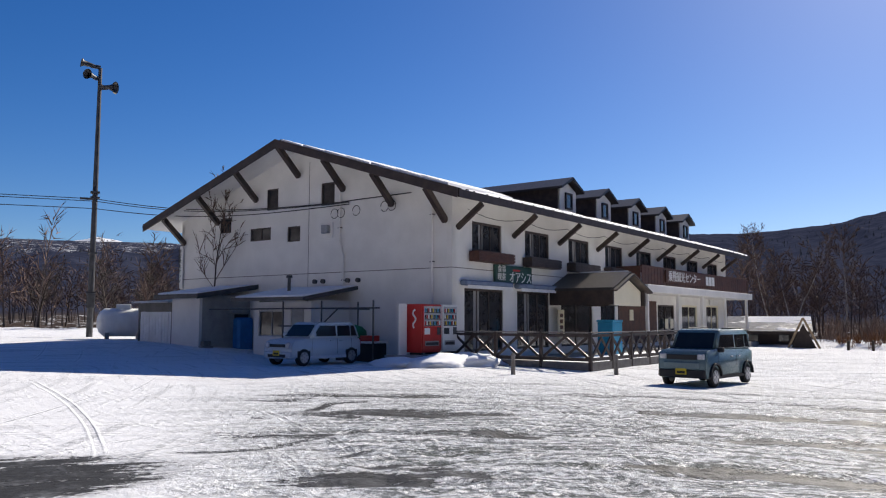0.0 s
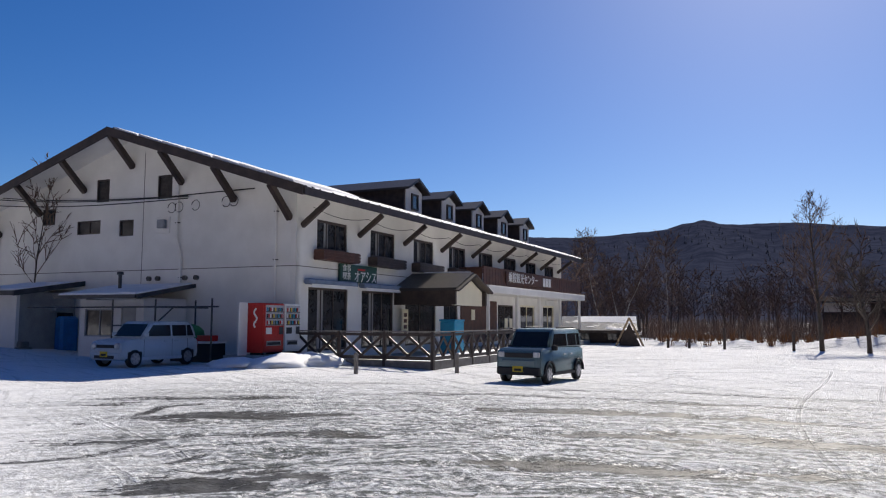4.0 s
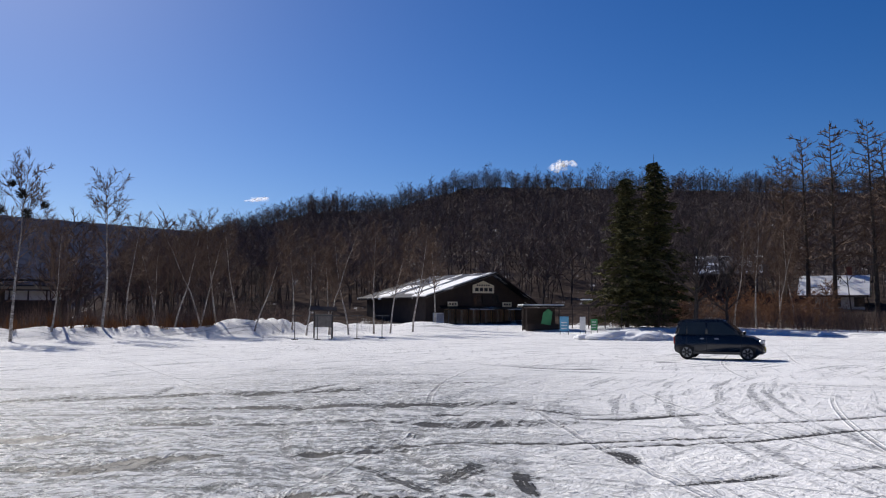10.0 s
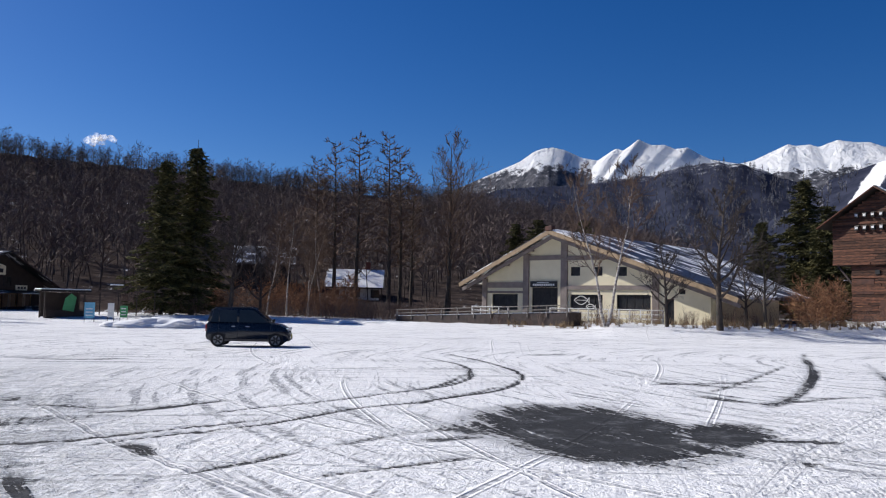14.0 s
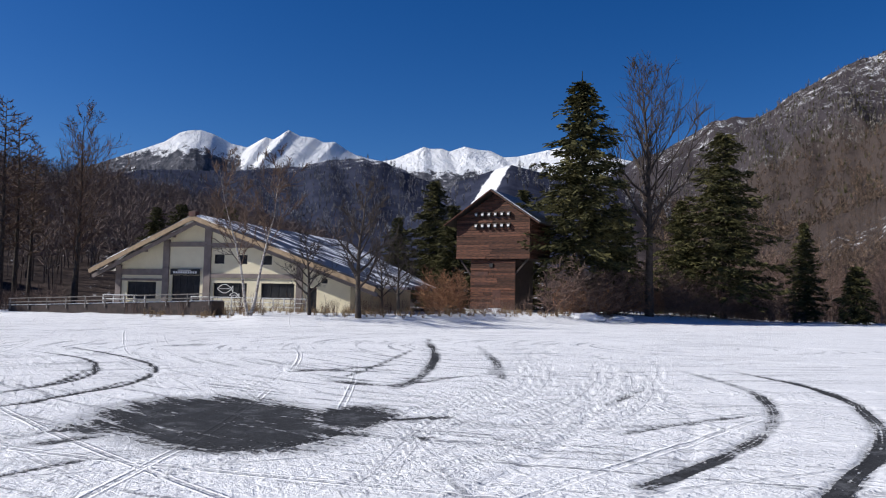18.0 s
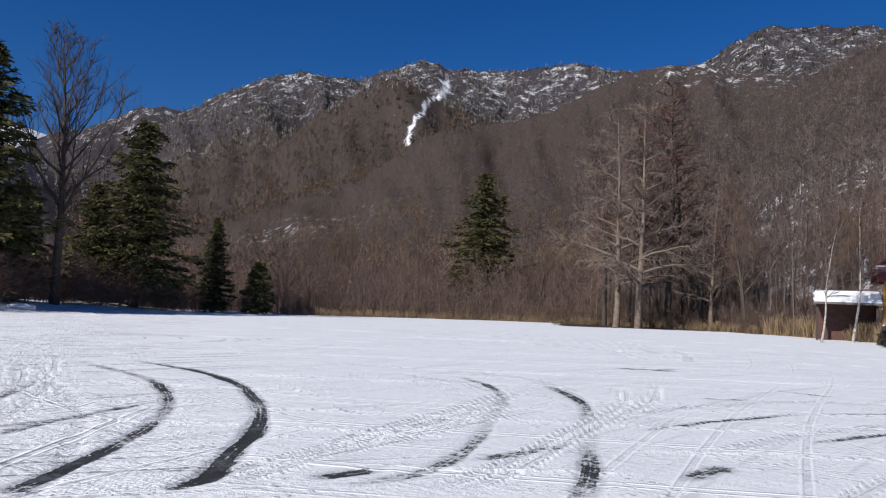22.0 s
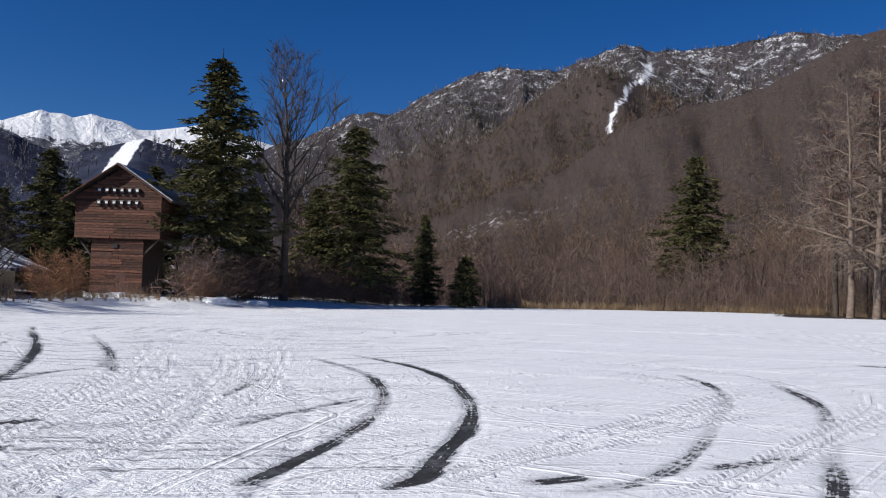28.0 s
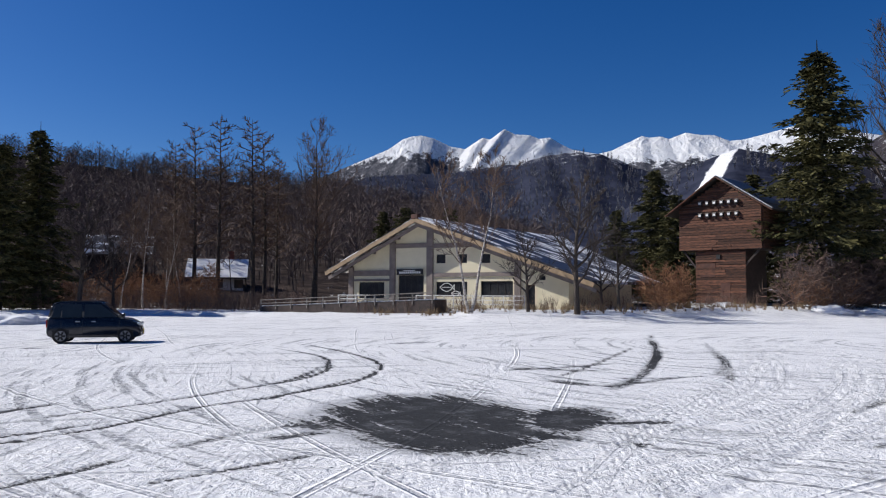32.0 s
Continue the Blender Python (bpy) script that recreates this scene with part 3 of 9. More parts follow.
TRACKS_F = [
    ((7.9, 2.1), (8.4, 1.9), (8.8, 1.7), 0.25, 0.6),
    ((8.4, -0.1), (8.9, -0.8), (9.4, -1.4), 0.12, 0.7),
    ((8.0, -1.4), (8.3, -2.3), (8.6, -3.2), 0.14, 0.7),
    ((9.7, -1.8), (10.3, -2.8), (10.8, -3.8), (11.2, -4.5), 0.3, 0.7),
    ((27.7, -12.3), (28.3, -13.7), (27.5, -14.4), 0.3, 0.8),
    ((8.8, 1.4), (8.3, 1.3), (7.7, 1.1), 0.25, 0.8),
    ((8.1, 2.2), (8.6, 2.0), (9.1, 1.9), 0.3, 0.7),
    ((16.6, -10.9), (16.0, -11.6), (15.2, -12.1), 0.4, 0.8),
    ((14.5, -10.4), (13.9, -10.6), (13.2, -10.6), 0.3, 0.8),
]
TRACKS_G = [
    ((-1.3, 18.6), (-0.4, 19.0), (0.6, 18.4), 0.5, 0.9),
    ((-1.2, 14.2), (-0.9, 15.9), (-0.1, 16.4), 0.4, 0.9),
    ((0.3, 13.8), (0.8, 13.5), (1.7, 13.3), 0.4, 0.8),
    ((0.2, 11.5), (1.3, 11.4), (2.5, 12.0), 0.35, 0.8),
    ((-0.5, 9.9), (-0.2, 10.1), (-0.1, 10.2), 0.3, 0.8),
    ((0.9, 8.4), (1.4, 8.5), (1.7, 8.7), 0.4, 0.95),
    ((0.0, 9.3), (0.5, 9.5), (0.8, 9.6), 0.3, 0.8),
    ((-0.6, 8.2), (-0.3, 8.4), (-0.0, 8.6), 0.3, 0.8),
    ((3.6, 12.3), (4.1, 12.5), (4.5, 12.6), 0.3, 0.8),
]
TRACKS_H = [
    ((3.6, 10.9), (3.9, 11.0), (4.2, 11.2), 0.25, 0.7),
    ((2.1, 7.9), (2.5, 8.1), (2.9, 8.3), 0.3, 0.7),
    ((-2.1, 13.6), (-1.9, 13.5), (-1.8, 13.5), 0.2, 0.7),
    ((-3.2, 18.5), (-1.9, 18.3), (-0.8, 17.3), 0.12, 0.6),
    ((-2.5, 10.1), (-1.7, 10.3), (-1.1, 11.0), (-0.5, 11.5), 0.25, 0.6),
    ((0.7, 13.1), (1.5, 13.4), (2.4, 13.4), 0.35, 0.8),
    ((-0.5, 9.8), (-0.3, 10.1), (-0.1, 10.4), 0.35, 0.8),
    ((0.9, 8.4), (1.3, 8.5), (1.7, 8.7), 0.4, 0.9),
    ((3.7, 12.6), (4.2, 12.6), (4.7, 12.8), 0.3, 0.7),
]
TRACKS_J = [
    ((9.8, -3.0), (10.0, -3.9), (10.3, -5.3), 0.63, 0.93),
    ((10.6, -3.4), (10.7, -4.3), (11.0, -5.6), 0.35, 0.90),
    ((16.2, -10.6), (16.2, -12.0), (16.4, -13.9), 0.4, 1.0),
    ((13.9, -10.0), (12.5, -10.4), (12.8, -12.7), 0.35, 0.95),
    ((27.7, -12.3), (28.2, -14.5), 0.7, 0.9),
    ((27.8, -25.7), (18.9, -17.8), (14.3, -13.2), (11.8, -10.1), 0.34, 0.95),
    ((8.8, -7.4), (8.4, -8.3), 0.35, 0.90),
    ((8.3, -4.3), (8.1, -5.0), (8.1, -6.0), 0.42, 0.83),
    ((20.4, -21.6), (15.2, -16.7), (12.8, -13.9), 0.35, 0.90),
]
TRACKS = TRACKS_J + TRACKS_A + TRACKS_B + TRACKS_C + TRACKS_D + TRACKS_E + TRACKS_F + TRACKS_G + TRACKS_H
# pressed tyre tracks that stay white: points along each and the tyre's width
PRESSED = [
    ((2.0, -8.7), (1.4, -10.7), (0.6, -13.0), (-0.2, -16.5), 0.16),
    ((2.25, -8.8), (1.65, -10.8), (0.85, -13.1), (0.05, -16.5), 0.1),
    ((0.8, -7.2), (0.1, -8.6), (-0.6, -10.7), (-1.9, -14.6), (-2.3, -17.5), 0.12),
    ((0.5, -7.2), (-0.1, -8.6), (-1.2, -11.9), (-2.3, -14.6), (-2.9, -17.2), (-3.1, -19.3), 0.13),
    ((10.5, -40.7), (4.8, -41.7), (-3.0, -35.5), (-4.4, -30.8), (-4.4, -27.9), 0.2),
    ((10.8, -48.1), (2.0, -51.9), (-5.4, -43.1), (-6.8, -35.4), (-6.3, -30.1), (-5.3, -26.4), 0.22),
    ((9.5, -44.0), (2.5, -46.5), (-4.4, -39.0), (-5.7, -33.0), (-5.4, -29.0), 0.2),
    ((2.7, -18.7), (1.2, -17.4), (0.5, -15.5), 0.12),
    ((5.4, -5.0), (6.1, -6.9), (7.1, -9.8), (7.6, -11.9), 0.11),
]
PRESSED += [
    ((5.3, -4.5), (6.8, -6.1), (8.8, -8.8), (12.9, -15.1), (18.3, -21.7), (26.9, -30.1), 0.1),
    ((5.6, -4.2), (6.3, -5.2), (7.6, -6.8), (10.2, -10.7), (14.6, -17.6), (20.4, -25.6), (30.9, -36.1), 0.12),
    ((7.7, -10.1), (9.3, -13.3), (12.7, -18.6), (18.4, -24.9), 0.13),
    ((7.4, -10.4), (8.4, -12.9), (10.0, -16.5), (13.3, -21.5), (19.0, -27.9), 0.13),
    ((7.2, -2.9), (7.7, -4.6), (8.8, -7.4), (10.9, -11.3), 0.1),
    ((9.6, 2.0), (11.0, -4.0), (14.5, -9.0), (20.0, -12.5), 0.11),
    ((6.0, 1.5), (9.5, 4.5), (15.0, 6.5), (24.0, 7.0), 0.12),
    ((6.5, 0.2), (10.0, 3.2), (15.5, 5.1), (24.0, 5.6), 0.12),
]
PRESSED += [
    ((16.9, -19.4), (13.7, -16.1), (11.1, -13.0), (9.7, -10.8), (8.8, -9.1), 0.15),
    ((16.4, -20.0), (12.7, -15.9), (10.3, -12.7), (9.2, -10.6), (8.4, -8.8), 0.15),
    ((14.5, -20.0), (11.3, -16.0), (9.0, -12.2), (7.7, -9.7), (7.0, -7.8), 0.15),
    ((13.9, -19.9), (10.8, -15.8), (8.6, -12.3), (7.4, -9.7), (6.6, -7.7), 0.15),
    ((12.4, -18.8), (9.9, -15.3), (8.3, -12.5), (7.2, -10.1), (6.3, -7.9), 0.15),
    ((11.8, -18.5), (9.2, -15.0), (7.6, -12.2), (6.7, -10.2), (6.1, -8.3), 0.15),
    ((7.5, -7.0), (8.0, -8.4), (8.4, -10.0), (8.8, -12.4), 0.15),
    ((6.0, -4.8), (6.4, -5.9), (6.6, -7.2), (6.7, -9.0), 0.15),
    ((5.6, -4.8), (5.9, -5.9), (6.1, -7.3), (6.2, -9.4), 0.15),
    ((0.2, -13.6), (1.7, -10.0), (2.4, -8.2), (2.8, -7.3), 0.15),
    ((0.2, -12.8), (1.7, -9.5), (2.3, -7.9), (2.5, -7.2), 0.15),
    ((2.0, -8.5), (1.5, -9.6), (0.7, -11.3), (-0.4, -13.5), 0.13),
    ((2.1, -8.9), (1.5, -10.3), (0.7, -12.1), (-0.1, -14.0), 0.13),
    ((-2.4, -6.9), (-4.0, -9.0), (-5.8, -10.7), (-7.4, -12.3), 0.13),
    ((-1.7, -13.2), (-2.9, -14.4), (-5.3, -16.1), (-8.2, -16.4), 0.13),
    ((5.4, -21.4), (2.8, -20.6), (0.1, -19.5), (-1.6, -15.7), 0.13),
    ((-2.0, -9.5), (-4.2, -11.9), (-7.3, -14.1), (-11.5, -15.6), 0.13),
]
BLACK = (-4.0, 8.5)
# ---- ground ----
def smooth(x, a, b):
    t = np.clip((x - a) / (b - a), 0, 1)
    return t * t * (3 - 2 * t)


def lerp_az(az, pairs):
    """Height angle over azimuth, from a few (azimuth, degrees) pairs."""
    xs, ys = zip(*pairs)
    return np.interp(az, xs, ys)


def ridge_az(az, pairs):
    xs, ys = zip(*pairs)
    return np.interp(az, (xs[0] - 9, *xs, xs[-1] + 9), (0, *ys, 0))


# each ridge: distance of its crest, of its foot, roughness, and the crest's height angle over azimuth
RIDGES = [
    (1800, 350, 0.03, [(-40, 5), (15, 5.6), (22, 6.05), (25.6, 5.95), (29, 6.2), (31.6, 6.4), (33, 6.85), (34.3, 7.0), (35.5, 6.65), (40, 6.6), (45.5, 6.05), (51, 5.85), (56, 5.6), (70, 5)]),
    (2600, 1300, 0.05, [(-45, 4.4), (-25, 4.8), (-23, 4.8), (-20.7, 5.2), (-19.2, 5.55), (-17.2, 5.15), (-16, 4.7), (-5, 4.2), (10, 2)]),
    (1200, 300, 0.05, [(-60, 4), (-25, 3.7), (-23, 4.3), (-20.7, 4.55), (-16, 4.55), (-14, 5.0), (-5, 5.5), (10, 4)]),
    (340, 95, 0.05, [(50, 0.00), (55, 3.2), (57, 4.2), (60.8, 5.70), (64, 6.7), (66.5, 7.40), (71.5, 7.60), (73.2, 8.10), (77.3, 9.30), (85, 9.20), (94, 8.70), (96, 8.50), (110, 7.60), (116, 6.40), (124, 4.00), (132, 0.50)]),
    (1500, 450, 0.05, [(85, 3), (108, 7.8), (113, 8.6), (118.8, 8.95), (122.9, 9.45), (125.4, 10.05), (127.4, 10.28), (129, 10.14), (130.6, 9.55), (132.6, 8.7), (134, 7.8), (142, 6), (160, 4)]),
    (4200, 2700, 0.05, [(90, 4), (106, 7.4), (108.9, 8.3), (110.5, 9.0), (112.1, 9.7), (113.8, 10.45), (114.8, 11.15), (115.4, 11.35), (116.2, 11.45), (117.1, 11.23), (118.3, 10.68), (119.4, 10.49), (120.4, 11.15), (120.7, 11.3), (121.2, 11.16), (121.7, 11.5), (122.25, 11.92), (123.1, 11.52), (124.1, 11.47), (124.8, 11.18), (125.6, 11.25), (126.4, 10.76), (127.2, 10.36), (129.0, 10.0), (130.0, 10.2), (131.0, 10.66), (132.1, 11.15), (132.6, 11.02), (133.4, 11.06), (134.0, 10.86), (135.1, 11.24), (136.1, 11.03), (137, 10.95), (138, 10.5), (139, 10.55), (140.2, 10.8), (142.5, 11.3), (148, 10), (165, 6)]),
    (900, 300, 0.03, [(126, 3), (131, 6.2), (133.8, 7.7), (134.6, 8.8), (138, 9.9), (138.4, 10.1), (140, 9.7), (146, 8.3), (158, 6)]),
    (1900, 1100, 0.04, [(140, 6), (147.8, 10.6), (149, 10.75), (151.2, 11.9), (152.6, 12.75), (154, 13.05), (155.5, 12.9), (158, 11.9), (166, 8)]),
    (1500, 520, 0.04, [(140, 4), (149, 8), (151.2, 9.5), (153.8, 11.6), (155.5, 12.85), (157.9, 14.3), (160.5, 15.6), (163.2, 16.5), (165.6, 16.25), (168, 16.35), (169.6, 16.95), (171.7, 17.8), (172.9, 17.95), (174.6, 17.4), (177.1, 17.3), (180.5, 17.5), (183.4, 17.95), (186.3, 17.5), (190, 17.0), (200, 15)]),
    (1100, 330, 0.04, [(146, 1.5), (153.2, 5.1), (156.6, 7.3), (159.4, 9.25), (161.9, 11.15), (163.1, 12.0), (165.7, 14.1), (168.1, 15.6), (169.7, 16.4), (170.8, 16.5), (173, 15.6), (175, 14.6), (178, 13.8), (182, 13), (190, 9)]),
    (600, 130, 0.05, [(140, 1), (150, 2.8), (156.4, 4.7), (159.6, 5.9), (164.4, 8.0), (168.4, 9.4), (169.9, 10.6), (171.9, 12.2), (173.7, 13.1), (175.5, 13.7), (178.2, 13.7), (180.9, 14.3), (183.6, 15.5), (186, 16.6), (187.6, 17.3), (190.1, 17.8), (196, 17.2), (205, 15)]),
    (1600, 600, 0.04, [(186, 14), (191, 17), (192.7, 17.8), (194.3, 18.75), (196.8, 19.85), (198.5, 19.55), (201, 19.4), (203.5, 19.1), (206, 18.9), (216, 17)]),
    (500, 62, 0.03, [(178, 3), (184, 10.5), (187.5, 14.8), (190.5, 14.4), (194.5, 14.4), (197, 15.1), (200.3, 16.9), (202.7, 17.8), (205.2, 18.4), (207.2, 19.3), (208.7, 20.4), (215, 23.5), (222, 27), (232, 29), (245, 27), (265, 18), (290, 8), (320, 4)]),
]


def lot(x, y):
    """The car park's gentle fall."""
    z = -0.011 * np.clip(x, -60, 36) + 0.004 * np.clip(-y, 0, 100)
    z = z - 0.12 * np.exp(-((x - 9.6) ** 2 + (y - 22.9) ** 2) / 20)
    return z + 0.45 * smooth(-np.degrees(np.arctan2(x, y)), 6, 14) * smooth(y, 29, 41)


def fbm(x, y, seed, octaves=4):
    """Cheap rolling noise from sines, about -1 to 1."""
    rng = np.random.default_rng(seed)
    out, amp, f = 0, 1.0, 1.0
    for _ in range(octaves):
        for _ in range(3):
            a, p = rng.uniform(0, 6.283, 2)
            out = out + amp / 3 * np.sin((x * math.cos(a) + y * math.sin(a)) * f + p + 1.3 * np.sin((y * math.cos(a) - x * math.sin(a)) * f * 0.63 + p * 2))
        amp, f = amp * 0.5, f * 2.1
    return out


def lot_edge(az):
    """Distance from the middle of the car park to its edge."""
    return lerp_az(az, [(-40, 60), (-20, 62), (20, 58), (30, 58), (38, 57), (47, 56), (62, 60), (72, 78), (82, 76), (96, 70), (106, 61), (113, 59), (121, 56), (131, 56), (137, 66), (141, 69), (150, 86), (158, 98), (179, 105), (190, 92), (203, 66), (207, 54), (220, 45), (230, 46), (260, 40), (320, 60)])


def height(x, y, peaks=False):
    """Height of the ground sheet, arrays in and out; with peaks, that of the high range alone."""
    az = np.degrees(np.arctan2(x, y))
    az = np.where(az < -45, az + 360, az)
    r = np.hypot(x, y)
    z = lot(x, y)
    edge = lot_edge(az)
    # low bank of ploughed snow and rough ground beyond the edge
    out = r - edge
    bank = (0.55 * smooth(az, 103, 110) + 0.45 * smooth(az, 117.5, 121)) * smooth(-az, -158, -148)
    z = z + bank * 0.75 * smooth(out, -7, 4)
    heap = smooth(az, 33, 38) * smooth(-az, -80, -73) * (0.6 + 0.4 * np.clip(fbm(az * 0.4, r * 0.1, 5, 3), -1, 1))
    z = z + 1.6 * heap * np.exp(-((out - 5.0) / 2.0) ** 2)
    z = z + smooth(out, 0, 8) * 0.18 * fbm(x * 0.5, y * 0.5, 7, 3)
    if peaks:
        z = z * 0 - 30
    for k, (crest, foot, rough, pairs) in enumerate(RIDGES):
        if (crest > 4000) != peaks:
            continue
        f0 = np.maximum(foot, edge + 5)
        s = np.clip((r - f0) / (crest - f0), 0, 1)
        # below the crest its shape wanders sideways
        el = ridge_az(az + (1 - s) * (11 * fbm(x / 420, y / 420, 88, 3) if peaks else 0), pairs)
        top = np.tan(np.radians(el)) * crest
        fall = np.clip((r - crest) / crest, 0, 2)
        lift = 1.25
        if peaks:
            ridged = lambda size, seed, octaves: np.array([noise.ridged_multi_fractal(Vector((a / size, b / size, seed)), 0.9, 2.1, octaves, 1.0, 2.0) for a, b in zip(x.ravel(), y.ravel())]).reshape(x.shape)
            relief = 1 + (0.042 * (ridged(1050, 0.7, 4) - 1.3) + 0.014 * (ridged(260, 4.1, 4) - 1.3)) * np.minimum(1, 0.06 + 5 * (1 - s))
            lift = 1.5
        else:
            # spurs and gullies that run down the face, and a fine roughness
            spur = np.abs(fbm(az * 0.55 + 1.5 * s + k, s * 1.5, 11 + k, 3))
            relief = 1 - (0.07 if crest < 550 else 0.15) * np.where((az > 100) & (az < 142), 0.45, 1.0) * spur * np.minimum(1, 5 * (1 - s)) * smooth(s, 0.05, 0.4) - 0.35 * rough * np.abs(fbm(az * 2.3, np.log(r + 1) * 14, 31 + k, 3)) * s
        rise = top * (s ** lift) * relief * (1 - 0.8 * fall)
        z = np.maximum(z, np.where(s > 0, rise, -9))
    return z


def chute_az(r):
    """Where the bare chute below the peak runs, over the distance."""
    return np.interp(r, (740, 825, 960, 1100, 1300, 1430), (169.9, 171.1, 172.3, 173.3, 173.6, 174.4))


def build_ground():
    az = np.radians(np.concatenate([np.arange(-28, 233, 0.34), np.arange(236, 330, 2.0)]))
    rr = [0.02, 0.6, 1.0]
    while rr[-1] < 4700:
        q = rr[-1]
        rr.append(q * (1.04 if q < 5 else 1.0085 if 5 < q < 30 else 1.022 if q < 70 else 1.035 if q < 220 else 1.045 if q < 820 else 1.016 if q < 1400 else 1.05 if q < 2400 else 1.014))
    rr = np.unique(np.concatenate([rr, [c for c, *_ in RIDGES if c < 4000]]))  # every crest lies on a ring of its own
    A, R = np.meshgrid(az, rr)
    X, Y = R * np.sin(A), R * np.cos(A)
    Z = height(X, Y)
    az_d = np.degrees(A)
    bare, slush, rut, press, lip, tyre, run, side = marks(X, Y)
    Z = Z - 0.03 * rut - 0.012 * press + 0.012 * lip
    inside = smooth(lot_edge(az_d) + 1.5 - R, 0, 2.0)
    # snow on the lot and its banks, thin under the woods, full on the high peaks and the run
    snow = np.maximum(inside * 1.4, 0.40 + 0.42 * smooth(lot_edge(az_d) + 20 - R, 0, 10))
    hill = lambda lo, hi, a0, a1: smooth(R, lo, lo * 1.15) * smooth(-R, -hi * 1.1, -hi) * smooth(az_d, a0 - 2, a0 + 2) * smooth(-az_d, -a1 - 2, -a1 + 2)
    for lo, hi, a0, a1, value in ((75, 520, 182, 300, 0.32), (70, 230, 195, 300, 0.43), (95, 350, 52, 132, 0.34), (125, 640, 142, 188, 0.26), (640, 1100, 142, 192, 0.24), (1120, 1900, 142, 192, 0.335), (640, 1700, 188, 230, 0.33), (350, 2300, -60, 70, 0.1), (1300, 4700, -60, -9, 0.40), (420, 2000, 100, 144, 0.20)):
        w = hill(lo, hi, a0, a1)
        snow = snow * (1 - w) + value * w
    high = smooth(Z, 240, 380) * (az_d > 140) * (az_d < 232) * (R > 1100)
    snow = snow + 0.07 * high + 0.22 * smooth(Z, 195, 255) * (az_d > 100) * (az_d < 133) * (R < 2000)
    # thin snow on the face of the lower spur
    snow = snow + 0.13 * np.exp(-((az_d - 163) / 9.0) ** 2) * smooth(R, 280, 360) * smooth(-R, -540, -440)
    # how much of the haze-blue forest colour each far slope takes
    hazy_wood = np.maximum(hill(350, 2300, -60, 70), hill(400, 2300, 100, 147) * 0.95)
    hazy_wood = np.maximum(hazy_wood, 0.3 * hill(1110, 1900, 142, 232))
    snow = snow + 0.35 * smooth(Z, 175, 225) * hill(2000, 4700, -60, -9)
    hazy_wood = np.maximum(hazy_wood, hill(1300, 4700, -60, -9))
    run = np.exp(-((az_d - (134.2 + 3.7 * np.clip((R - 480) / 420, 0, 1))) / (1.2 - 0.65 * np.clip((R - 480) / 420, 0, 1))) ** 2) * (R > 640) * (R < 930)
    snow = np.maximum(snow, 1.4 * run)
    # the bare chute below the peak: steep, stepped, widest half way down
    chute = np.exp(-((az_d - chute_az(R) + 0.12 * np.sin(R * 0.05)) / (0.52 + 0.1 * np.sin(R * 0.017))) ** 2) * (R > 720) * (R < 1440)
    snow = np.maximum(snow, 0.60 * chute)
    calm = smooth(az_d, 150, 168) * smooth(-az_d, -250, -226) * smooth(R, 4, 9)
    calm = np.maximum(calm, 0.7 * smooth(-az_d, -2, 8) * smooth(R, 6, 12))
    n_r, n_a = R.shape
    verts = np.stack([X, Y, Z], -1).reshape(-1, 3)
    i, j = np.meshgrid(np.arange(n_r - 1), np.arange(n_a), indexing="ij")
    k = (j + 1) % n_a
    faces = np.stack([i * n_a + j, i * n_a + k, (i + 1) * n_a + k, (i + 1) * n_a + j], -1).reshape(-1, 4)
    me = bpy.data.meshes.new("ground")
    me.vertices.add(len(verts))
    me.vertices.foreach_set("co", verts.ravel())
    me.loops.add(len(faces) * 4)
    me.loops.foreach_set("vertex_index", faces[:, ::-1].ravel().astype(np.int32))
    me.polygons.add(len(faces))
    me.polygons.foreach_set("loop_start", np.arange(0, len(faces) * 4, 4, dtype=np.int32))
    me.polygons.foreach_set("use_smooth", np.ones(len(faces), dtype=bool))
    me.update(calc_edges=True)
    for name, arr in (("bare", bare), ("slush", slush), ("snow", snow), ("hazy_wood", hazy_wood), ("calm", calm), ("press", press), ("lip", lip), ("tyre", tyre), ("run", run), ("side", side)):
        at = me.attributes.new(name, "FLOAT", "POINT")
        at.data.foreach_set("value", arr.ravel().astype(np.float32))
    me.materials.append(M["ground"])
    return tagged(new("ground", me), "packed snow over asphalt car park with wheel tracks, hills and mountains beyond", "ground", kind="structure")


def build_peaks():
    """The snow-covered high range behind the near hills, on a finer grid than the ground."""
    az = np.radians(np.arange(100, 152, 0.055))
    rr = np.concatenate([np.linspace(3100, 4200, 110), np.linspace(4215, 4500, 5)])
    A, R = np.meshgrid(az, rr)
    X, Y = R * np.sin(A), R * np.cos(A)
    Z = height(X, Y, True)
    az_d = np.degrees(A)
    snow = 0.24 + 0.66 * smooth(Z + 70 * (az_d > 119), 620, 840)
    n_r, n_a = R.shape
    i, j = np.meshgrid(np.arange(n_r - 1), np.arange(n_a - 1), indexing="ij")
    F = np.stack([i * n_a + j, (i + 1) * n_a + j, (i + 1) * n_a + j + 1, i * n_a + j + 1], -1).reshape(-1, 4)
    me = mesh_from("snow_peaks", np.stack([X, Y, Z], -1).reshape(-1, 3), F, ["peak"], None, True)
    me.attributes.new("snow", "FLOAT", "POINT").data.foreach_set("value", snow.ravel().astype(np.float32))
    return tagged(new("snow_peaks", me), "high snow-covered mountain range with rocky gullied flanks", "mountains", kind="structure")


